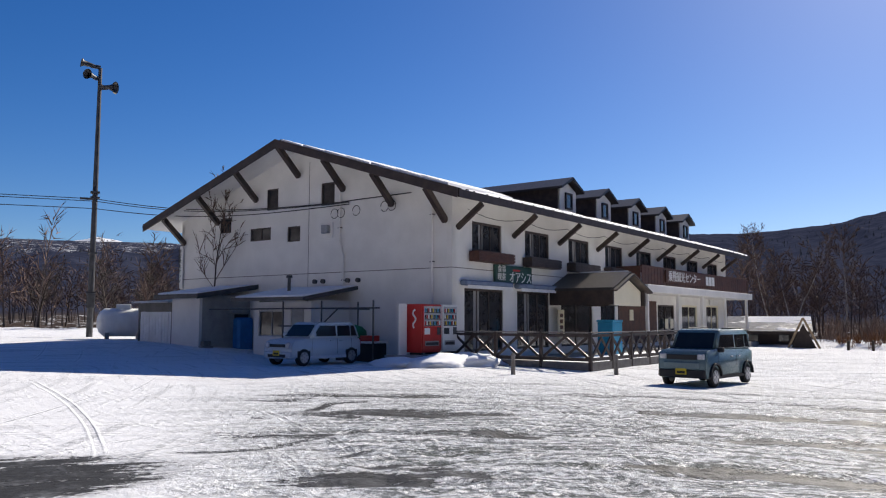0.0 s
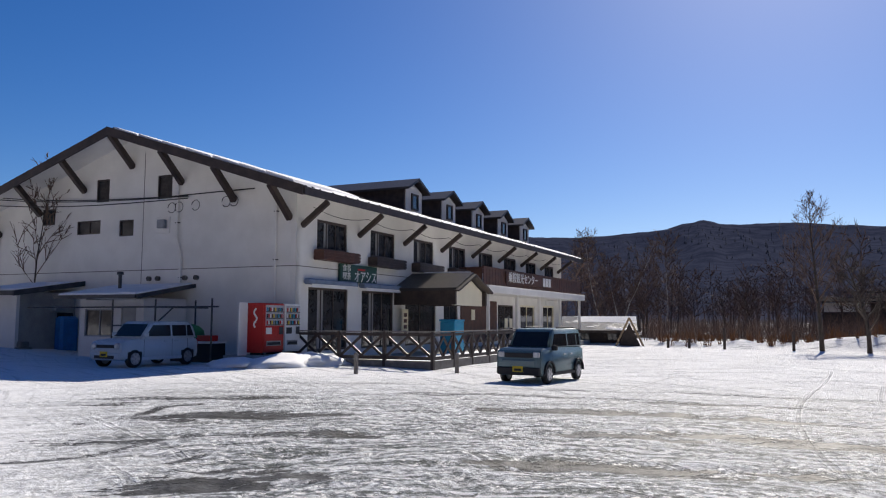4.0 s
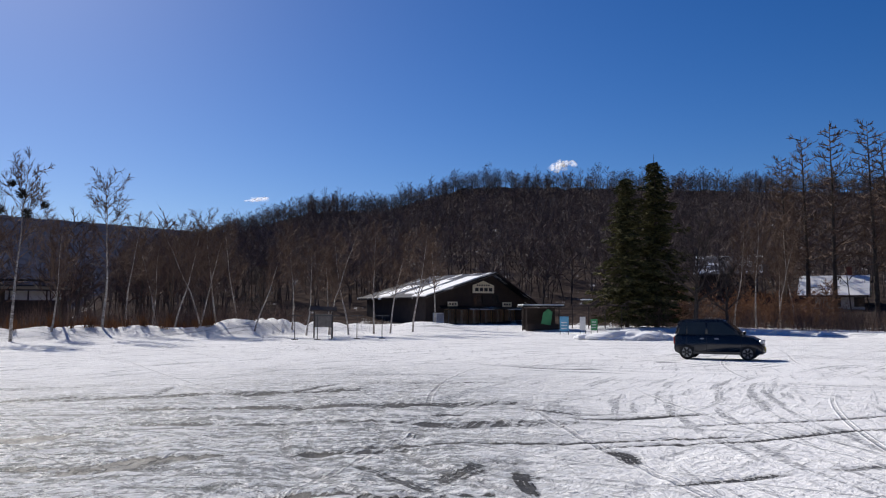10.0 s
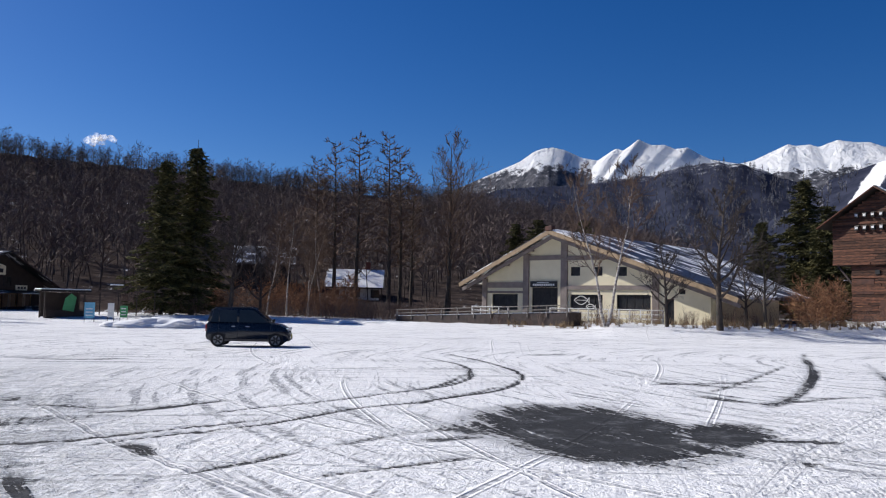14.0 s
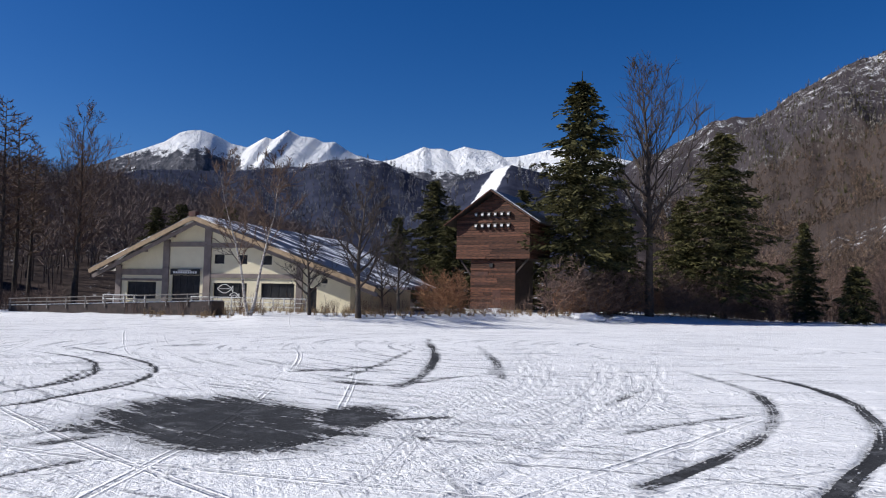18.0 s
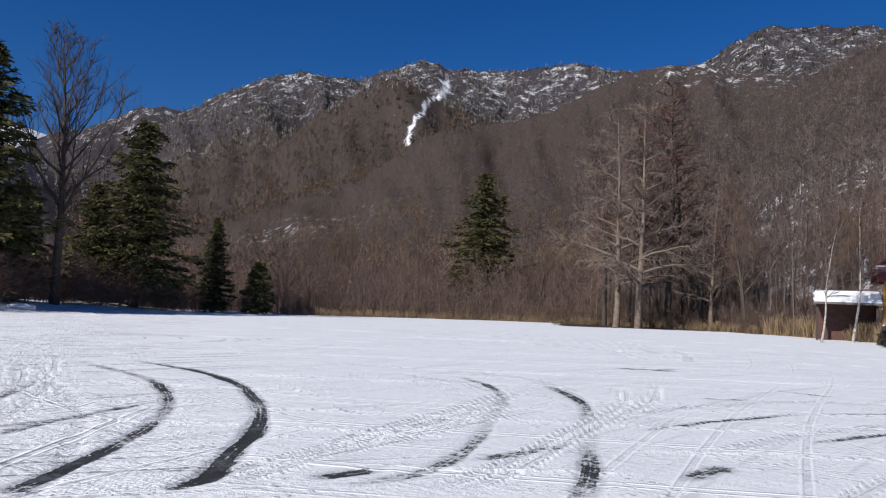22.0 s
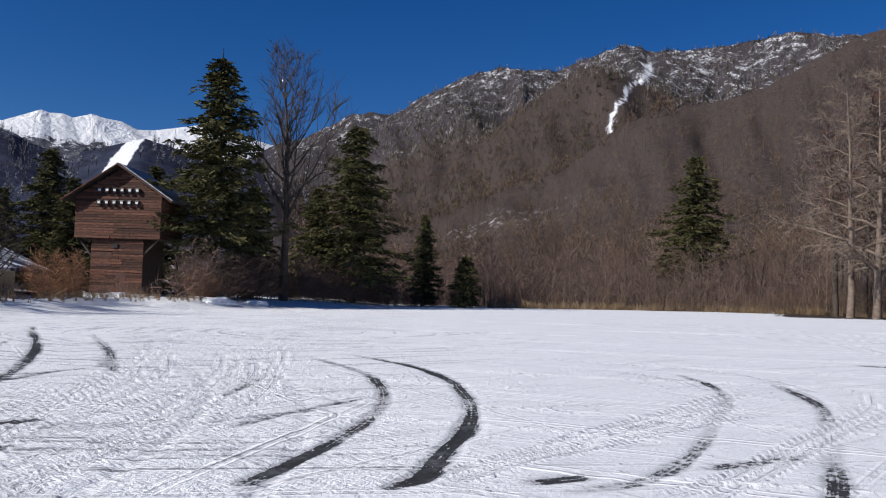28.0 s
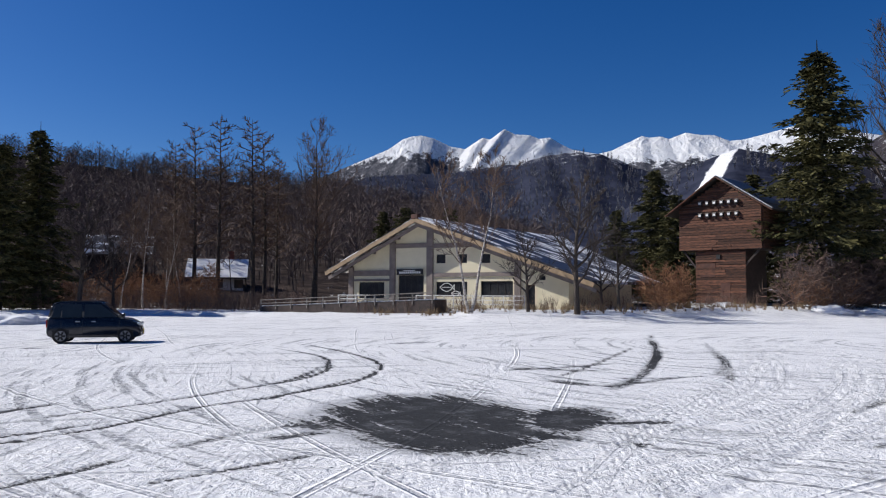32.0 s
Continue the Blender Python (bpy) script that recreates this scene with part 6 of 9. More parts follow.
    for s0, s1 in ((-1.22, 8.72), (8.78, 18.72)):
        zz = lambda y: EAVE + (y + 1.3) * SLOPE if y < 8.75 else EAVE + (18.8 - y) * SLOPE
        part("soffit", prism([(s0, zz(s0)), (s1, zz(s1)), (s1, zz(s1) + 0.05), (s0, zz(s0) + 0.05)], -1.42, L + 1.42, "x"), "plaster", roof)
        for x in (-1.5, L + 1.44):
            bm = prism([(s0 - 0.1, zz(s0) - 0.16), (s1, zz(s1) - 0.13), (s1, zz(s1) + 0.24), (s0 - 0.1, zz(s0) + 0.22)], x - 0.03, x + 0.05, "x")
            part("verge_board", bm, "dark_wood", roof)
    part("eave_board", boxes((-1.42, L + 1.4, -1.36, -1.3, EAVE - 0.1, EAVE + 0.2)), "dark_wood", roof)
    # standing seams
    for i in range(42):
        x = -1.2 + i * 0.9
        bm = bmesh.new()
        beam(bm, (x, -1.3, EAVE + 0.225), (x, 8.7, RIDGE + 0.245), 0.03, 0.05)
        part("seam", bm, "roof_dark", roof)
    # braces under the eave and along the verge
    for i in range(9):
        x = 0.35 + 4.22 * i
        bm = bmesh.new()
        beam(bm, (x, -0.02, 5.25), (x, -1.2, 6.12), 0.16, 0.2)
        part("eave_brace", bm, "dark_wood", b)
    for y in (0.3, 3.05, 5.85, 8.7, 11.6, 14.45, 17.2):
        zr = (EAVE + (y + 1.3) * SLOPE if y < 8.75 else EAVE + (18.8 - y) * SLOPE)
        bm = bmesh.new()
        beam(bm, (-0.02, y, zr - 1.25), (-1.32, y, zr - 0.08), 0.2, 0.24)
        part("verge_brace", bm, "dark_wood", b)
    # planter boxes below the first windows
    for i in range(4):
        x = 1.15 + 4.22 * i
        p = part("planter_box", boxes((x, x + 2.75, -0.5, -0.02, 3.98, 4.4), bevel=0.015), "dark_wood" if i else "brown_wood", b)
        for k in range(3):
            part("slat", boxes((x - 0.02, x + 2.77, -0.53, -0.505, 4.03 + k * 0.125, 4.12 + k * 0.125)), "dark_wood" if i else "brown_wood", p)
    # balcony over the far half, with a white-edged floor slab
    bal = part("balcony", boxes((15.6, L + 0.5, -1.75, -0.002, 3.12, 3.55), bevel=0.02), "plaster", b)
    part("parapet_rail", boxes((15.4, L + 0.3, -1.5, -1.38, 4.5, 4.6)), "brown_wood", bal)
    for i in range(44):
        x = 15.5 + i * 0.45
        part("parapet_board", boxes((x, x + 0.42, -1.46, -1.42, 3.56, 4.5)), "brown_wood", bal)
    part("end_parapet", boxes((15.4, 15.46, -1.4, -0.01, 3.56, 4.55)), "brown_wood", bal)
    sg = part("name_board", boxes((18.8, 27.6, -1.56, -1.5, 3.78, 4.47)), "brown_wood", bal, "brown board with white lettering")
    lettering("lettering", "乗鞍観光センター", 0.66, pose(21.9, -1.57, 4.12), sg, squeeze=1.05)
    for x in (25.75, 26.35, 26.95):
        part("letter_bar", boxes((x, x + 0.48, -1.58, -1.562, 3.85, 4.4)), "letter", sg)
    for x in (15.9, 20.6, 24.9, 29.6, 34.8):
        part("porch_post", boxes((x, x + 0.16, -1.6, -1.44, 0.0, 3.12)), "plaster", b)
    part("door_sign", boxes((31.0, 32.8, -0.1, -0.02, 2.72, 3.05)), "white_paint", b)
    for i, (x, z) in enumerate(((17.0, 1.6), (22.4, 1.1), (23.3, 1.1))):
        part("notice", boxes((x, x + 0.5, -0.09, -0.052, z, z + 0.6)), "cream", b)
    # gabled entrance canopy
    cn = part("canopy", prism([(7.75, 2.95), (9.7, 3.72), (11.75, 2.95), (11.75, 3.08), (9.7, 3.88), (7.75, 3.08)], -3.3, -0.002, "y"), "roof_dark", b, "dark gabled entrance canopy")
    part("gable_panel", prism([(8.0, 2.28), (11.45, 2.28), (11.45, 2.98), (9.7, 3.64), (8.0, 2.98)], -3.02, -2.94, "y"), "cream", cn)
    for x in (7.85, 11.5):
        part("side_panel", boxes((x, x + 0.14, -3.2, -0.01, 2.3, 3.0)), "dark_wood", cn)
    for x0, x1 in ((7.65, 9.7), (11.85, 9.7)):
        bm = bmesh.new()
        beam(bm, (x0, -3.33, 2.93), (x1, -3.33, 3.74), 0.08, 0.3, (0, 1, 0))
        part("verge_board", bm, "dark_wood", cn)
    part("snow", prism([(9.8, 3.86), (11.5, 3.19), (11.5, 3.26), (9.8, 3.94)], -3.1, -0.6, "y"), "snow", cn)
    # shop awnings rolled up over the ground-floor windows
    for x in (0.5, 4.6):
        a = part("awning", boxes((x, x + 3.6, -0.34, -0.02, 2.98, 3.2), bevel=0.05), "awning", b)
        part("valance", boxes((x + 0.1, x + 3.5, -0.36, -0.345, 2.86, 3.0)), "white_paint", a)
    # green shop sign
    s = part("shop_sign", boxes((2.95, 5.95, -0.16, -0.02, 3.2, 3.95), bevel=0.015), "sign_green", b, "dark green board with white lettering")
    lettering("lettering", "オアシス", 0.56, pose(4.95, -0.17, 3.42), s, squeeze=0.85)
    lettering("lettering", "食事", 0.34, pose(3.4, -0.17, 3.76), s, squeeze=0.95)
    lettering("lettering", "喫茶", 0.34, pose(3.4, -0.17, 3.42), s, squeeze=0.95)
    part("red_bar", boxes((4.3, 4.9, -0.172, -0.162, 3.72, 3.8)), "vend_red", s)
    pb = part("poster_board", boxes((8.15, 8.75, -0.3, -0.24, 0.7, 2.1)), "cream", b)
    for k in range(4):
        part("letter_bar", boxes((8.3, 8.6, -0.312, -0.302, 0.9 + k * 0.28, 1.08 + k * 0.28)), "brown_wood", pb)
    # dormers
    for i in range(5):
        x = 15.5 + 4.85 * i
        d = part("dormer", prism([(x - 1.15, 7.3), (x + 1.15, 7.3), (x + 1.15, 9.15), (x, 9.62), (x - 1.15, 9.15)], 3.0, 9.0, "y"), "dark_wood", b)
        part("face", prism([(x - 1.0, 7.55), (x + 1.0, 7.55), (x + 1.0, 9.05), (x, 9.45), (x - 1.0, 9.05)], 2.93, 2.998, "y"), "plaster", d)
        window_part("window", d, pose(x - 0.4, 2.82, 7.95), 0.8, 0.95, 1, 0.09, "dark_wood", False, 0.1)
        part("dormer_roof", prism([(x - 1.4, 9.0), (x, 9.66), (x + 1.4, 9.0), (x + 1.4, 9.14), (x, 9.82), (x - 1.4, 9.14)], 2.55, 9.3, "y"), "roof_dark", d)
    # thin snow over the front slope, swelling above the verge
    for i in range(7):
        y0, y1 = -0.9 + i * 1.32, 0.44 + i * 1.32
        t = 0.17 - 0.012 * i
        zz = lambda y: EAVE + 0.2 + (y + 1.3) * (SLOPE + 0.002)
        bm = prism([(y0, zz(y0)), (y1, zz(y1)), (y1 - 0.04, zz(y1) + t - 0.01), (y0 + 0.06, zz(y0) + t)], -1.44 + 0.03 * (i % 3), 3.2 + 1.9 * ((i * 5) % 4), "x")
        part("roof_snow", bm, "snow", roof)
    # snow left along the eave
    rng = np.random.default_rng(3)
    for i in range(30):
        x = -0.6 + i * 1.24
        w = 1.22
        d0 = rng.uniform(0.35, 1.9) if i > 3 else rng.uniform(0.1, 0.6)
        bm = prism([(-1.28, EAVE + 0.21), (-1.28 + d0, EAVE + 0.21 + d0 * SLOPE), (-1.28 + d0 - 0.05, EAVE + 0.30 + d0 * SLOPE), (-1.2, EAVE + 0.30)], x, x + w, "x")
        part("roof_snow", bm, "snow", roof)
    return b


def gable_annexes():
    """Lean-to porch and side annex against the shaded gable."""
    p = thing("lean_to_porch", "grey lean-to porch with a pale snow-dusted roof", "porch", LODGE)
    part("end_wall", boxes((-2.15, -0.03, 5.4, 5.55, 0, 2.42)), "plaster", p)
    part("end_wall", boxes((-2.15, -0.03, 8.75, 8.9, 0, 2.42)), "plaster", p)
    fw = part("front_panel", pierced(3.5, 0, 2.36, 0.15, [(0.3, 1.9, 0.9, 2.0), (2.3, 3.1, 0.05, 2.05)]), "plaster", p)
    fw.matrix_basis = pose(-2.3, 8.9, 0, 0, 0, -90)
    part("roof", prism([(-3.1, 2.42), (-0.02, 2.95), (-0.02, 3.03), (-3.1, 2.5)], 5.0, 9.4, "y"), "lean_roof", p)
    part("roof_snow", prism([(-3.0, 2.53), (-0.1, 3.03), (-0.1, 3.08), (-3.0, 2.60)], 5.1, 9.3, "y"), "snow", p)
    part("roof_edge", boxes((-3.16, -3.1, 5.0, 9.4, 2.38, 2.52)), "steel", p)
    part("roof_edge", prism([(-3.1, 2.36), (-0.02, 2.89), (-0.02, 3.05), (-3.1, 2.52)], 4.93, 4.99, "y"), "steel", p)
    window_part("window", fw, pose(0.3, 0.02, 0.9), 1.6, 1.1, 2, 0.06, "grey_metal", False, 0.1)
    part("door", boxes((2.34, 3.06, 0.03, 0.08, 0.06, 2.04)), "grey_metal", fw)
    bm = bmesh.new()
    tube(bm, [(-1.5, 7.6, 2.6), (-1.5, 7.6, 3.4)], [0.07, 0.07], 8)
    tube(bm, [(-1.5, 7.6, 3.4), (-1.5, 7.6, 3.52)], [0.14, 0.12], 8)
    part("flue", bm, "steel", p)
    a = thing("side_annex", "plain beige annex with a sloping dark-edged roof", "shed", LODGE)
    # plaster wall in shade: the concrete grey puts that shade into its colour
    part("end_wall", boxes((-2.75, -0.03, 11.9, 12.05, 0.0, 2.72)), "concrete", a)
    part("front_panel", boxes((-2.9, -2.752, 11.9, 13.95, 0.0, 2.6)), "plaster", a)
    part("end_wall", boxes((-2.75, -0.03, 13.8, 13.95, 0.0, 2.72)), "plaster", a)
    part("roof", prism([(-3.4, 2.62), (-0.02, 3.15), (-0.02, 3.25), (-3.4, 2.72)], 11.4, 14.6, "y"), "lean_roof", a)
    part("roof_edge", prism([(-3.46, 2.52), (-0.02, 3.05), (-0.02, 3.27), (-3.46, 2.74)], 11.33, 11.39, "y"), "steel", a)
    part("roof_edge", boxes((-3.47, -3.41, 11.4, 14.6, 2.55, 2.74)), "steel", a)
    part("roof_snow", prism([(-3.3, 2.75), (-0.4, 3.20), (-0.4, 3.25), (-3.3, 2.82)], 11.5, 14.5, "y"), "snow", a)
    part("hood", boxes((-1.3, -0.7, 11.6, 11.89, 1.9, 2.15), bevel=0.03), "grey_metal", a)
    part("door", boxes((-0.95, -0.15, 11.86, 11.897, 0.05, 1.85)), "black_trim", a)
    c = thing("storage_bay", "dark-framed storage bay closed by white ribbed panels", "shed", LODGE)
    part("back_wall", boxes((-1.3, -1.2, 13.96, 16.7, 0.0, 2.3)), "steel", c)
    part("lintel", boxes((-2.86, -2.6, 13.96, 16.75, 1.98, 2.38)), "steel", c)
    for y in (13.98, 16.62):
        part("post", boxes((-2.84, -2.7, y, y + 0.12, 0.0, 1.98)), "steel", c)
    part("roof", prism([(-3.1, 2.38), (-0.5, 2.56), (-0.5, 2.64), (-3.1, 2.46)], 13.97, 17.0, "y"), "lean_roof", c)
    for k in range(5):
        y = 14.12 + k * 0.5
        part("panel", boxes((-2.82, -2.78, y, y + 0.485, 0.06, 1.96), bevel=0.012), "white_paint", c)
        part("rib", boxes((-2.845, -2.822, y + 0.2, y + 0.26, 0.1, 1.92)), "white_paint", c)
    t = thing("gas_tank", "white horizontal storage tank on low feet", "tank", pose(*at_az(-17.4, 44.0), 0.0, 0, 0, 20))
    t.location.z = gz(t.location.x, t.location.y)
    bm = bmesh.new()
    tube(bm, [(-1.25, 0, 0.85), (-1.15, 0, 0.85), (-0.9, 0, 0.85), (0.9, 0, 0.85), (1.15, 0, 0.85), (1.25, 0, 0.85)], [0.2, 0.5, 0.72, 0.72, 0.5, 0.2], 20)
    part("vessel", bm, "white_paint", t, smooth_shade=True)
    for x in (-0.75, 0.75):
        part("foot", boxes((x - 0.1, x + 0.1, -0.5, 0.5, -0.1, 0.5)), "concrete", t)
    part("valve_cover", boxes((-0.35, 0.35, -0.25, 0.25, 1.5, 1.78), bevel=0.03), "white_paint", t)
    s = part("vertical_sign", boxes((-0.12, -0.05, 17.2, 17.45, 3.2, 5.4)), "white_paint", None)
    s.matrix_world = LODGE
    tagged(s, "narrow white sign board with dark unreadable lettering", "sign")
    for k, ch in enumerate("乗鞍観光センター"):
        lettering("lettering", ch if k < 7 else "|", 0.26, pose(-0.125, 17.44, 5.14 - k * 0.262, 0, 0, -90), s, "letter_dark", 0.01)






lodge()
gable_annexes()


# ---- terrace, fence and machines before the lodge ----
def terrace():
    deck = part("terrace", boxes((-0.1, 15.4, -5.9, -0.01, -0.4, 0.0), (15.4, 35.5, -2.2, -0.01, -0.4, 0.06)), "concrete", None)
    deck.matrix_world = LODGE @ pose(0, 0, 0.03)
    tagged(deck, "raised concrete terrace dusted with snow", "terrace", kind="structure")
    sn = part("terrace_snow", boxes((0.3, 15.2, -5.85, -3.0, 0.0, 0.07), bevel=0.03), "snow", deck)
    # fence with crossed braces, two runs that meet at a corner
    runs = [((-0.15, -0.2), (-0.15, -5.95), 3), ((-0.15, -5.95), (15.4, -5.95), 9)]
    f = thing("terrace_fence", "dark weathered timber fence with crossed braces", "fence", LODGE @ pose(0, 0, 0.02))
    for (x0, y0), (x1, y1), n in runs:
        a, b = Vector((x0, y0, 0)), Vector((x1, y1, 0))
        for i in range(n + 1):
            p = a.lerp(b, i / n)
            if i == 0 and n == 9:
                continue
            part("post", boxes((p.x - 0.06, p.x + 0.06, p.y - 0.06, p.y + 0.06, -0.3, 1.17), bevel=0.01), "dark_wood", f)
        d = (b - a).normalized() * 0.065
        for i in range(n):
            p, q = a.lerp(b, i / n) + d, a.lerp(b, (i + 1) / n) - d
            for z, h in ((1.06, 0.1), (0.24, 0.12)):
                bm = bmesh.new()
                beam(bm, p + Vector((0, 0, z)), q + Vector((0, 0, z)), 0.07, h)
                part("rail", bm, "dark_wood", f)
            bm = bmesh.new()
            beam(bm, p + Vector((0, 0, 1.16)), q + Vector((0, 0, 1.16)), 0.13, 0.045)
            part("cap_rail", bm, "post_grey", f)
            for k in (0, 1):
                u, v = p.lerp(q, 0.02 + 0.48 * k), p.lerp(q, 0.5 + 0.48 * k)
                for s0, s1, off in ((0.31, 1.0, 0.012), (1.0, 0.31, -0.012)):
                    bm = bmesh.new()
                    o = Vector((d.y, -d.x, 0)) * off * 15
                    beam(bm, u + o + Vector((0, 0, s0)), v + o + Vector((0, 0, s1)), 0.045, 0.095)
                    part("brace", bm, "dark_wood", f)
        bm = bmesh.new()
        beam(bm, a + Vector((0, 0, -0.02)), b + Vector((0, 0, -0.02)), 0.09, 0.34)
        part("base_board", bm, "post_grey", f)
    for x, y in ((4.13, 24.49), (7.67, 25.43)):
        b = part("bollard", tube(bmesh.new(), [(0, 0, -0.2), (0, 0, 0.62), (0, 0, 0.66)], [0.07, 0.07, 0.05], 10), "post_grey", None)
        b.matrix_world = pose(x, y, gz(x, y))
        tagged(b, "short weathered grey bollard standing in the snow", "bollard", "bollards before the terrace")
    k = part("timber_edging", boxes((0, 2.6, -0.1, 0.1, -0.05, 0.16)), "post_grey", None)
    k.matrix_world = pose(1.0, 27.6, 0.02, 0, 0, 35)
    tagged(k, "weathered timber edging beam lying in the snow", "beam")
    t = thing("blue_cabinet", "bright blue plastic cabinet with a darker lower part", "cabinet", LODGE @ pose(8.0, -3.1, 0.03))
    part("body", boxes((0, 1.05, 0, 0.75, 0, 1.5), bevel=0.03), "teal", t)
    part("band", boxes((-0.01, 1.06, -0.012, -0.002, 0.55, 0.62)), "blue_sheet", t)
    part("lid", boxes((-0.03, 1.08, -0.03, 0.78, 1.5, 1.6), bevel=0.02), "teal", t)


def vending(m, red):
    """A drinks machine; its front is -y."""
    body = "vend_red" if red else "white_paint"
    v = thing("vending_machine", "red drinks vending machine with lit rows of cans" if red else "white drinks vending machine with rows of cans", "vending machine", m, "drinks machines")
    w = 1.16 if red else 0.98
    part("cabinet", boxes((0, w, 0, 0.72, 0.06, 1.83), bevel=0.012), body, v)
    part("door", boxes((0.015, w - 0.015, -0.06, -0.004, 0.12, 1.815), bevel=0.012), body, v)
    for x in (0.08, w - 0.16):
        part("foot", boxes((x, x + 0.08, 0.06, 0.6, -0.02, 0.06)), "black_trim", v)
    dsp = part("display", boxes((0.07, w - 0.07, -0.075, -0.062, 1.02, 1.75)), "lamp_glass", v, "pale lit display window")
    cols = ["vend_red", "sign_green", "brown_wood", "letter_dark", "awning", "white_paint", "teal", "plate"]
    for r in range(3):
        z = 1.06 + r * 0.235
        part("shelf", boxes((0.08, w - 0.08, -0.088, -0.077, z - 0.03, z)), "steel", dsp)
        n = 10
        for i in range(n):
            x = 0.1 + i * (w - 0.22) / n
            part("can", boxes((x, x + 0.066, -0.1, -0.078, z + 0.004, z + 0.14), bevel=0.008), cols[(i * 5 + r * 3 + (0 if red else 2)) % len(cols)], dsp)
    part("coin_panel", boxes((w - 0.3, w - 0.08, -0.078, -0.062, 0.7, 0.98)), "steel", v)
    part("button_panel", boxes((0.1, 0.42, -0.076, -0.062, 0.72, 0.95)), "letter" if red else "letter_dark", v)
    part("tray", boxes((0.14, w - 0.2, -0.08, -0.062, 0.3, 0.48)), "grey_metal", v)
    part("tray_flap", boxes((0.18, w - 0.24, -0.09, -0.082, 0.33, 0.43)), "black_trim", v)
    if red:  # the maker's mark as a plain wavy ribbon down the side
        bm = bmesh.new()
        pts = [(-0.006, 0.33 + 0.07 * math.sin(k * 0.9), 0.95 + k * 0.062) for k in range(12)]
        for p, q in zip(pts, pts[1:]):
            beam(bm, p, q, 0.006, 0.07)
        part("ribbon_mark", bm, "letter", v)
    return v


def machines():
    plinth = part("machine_plinth", boxes((-2.95, -0.2, -0.5, 0.9, -0.3, 0.34)), "concrete", None)
    plinth.matrix_world = LODGE
    tagged(plinth, "low concrete plinth under the drinks machines", "plinth", kind="structure")
    vending(LODGE @ pose(-2.3, -0.3, 0.36), True)
    vending(LODGE @ pose(-1.1, -0.3, 0.36), False)
    for k, (px, py, sx, sy, sz) in enumerate(((-2.2, -1.2, 1.7, 0.95, 0.42), (-0.7, -1.5, 1.3, 1.2, 0.4), (-3.4, -0.2, 0.9, 1.1, 0.3))):
        bm = bmesh.new()
        bmesh.ops.create_icosphere(bm, subdivisions=3, radius=1.0)
        for v in bm.verts:
            v.co *= 1 + 0.28 * noise.noise(v.co * 2.1 + Vector((k * 4.0, 0, 0))) + 0.16 * noise.noise(v.co * 5.5) + 0.08 * noise.noise(v.co * 13)
        o = part("snow_mound", bm, "snow", None, smooth_shade=True)
        o.matrix_world = LODGE @ pose(px, py, 0.0) @ Matrix.Diagonal((sx, sy, sz, 1))
        tagged(o, "trodden snow heaped before the drinks machines", "snow pile", "snow piles")
    s = part("wind_screen", boxes((-2.85, -2.4, 0.3, 0.36, 0.34, 2.2)), "plaster", None)
    s.matrix_world = LODGE
    tagged(s, "plain pale screen panel beside the drinks machine", "panel")


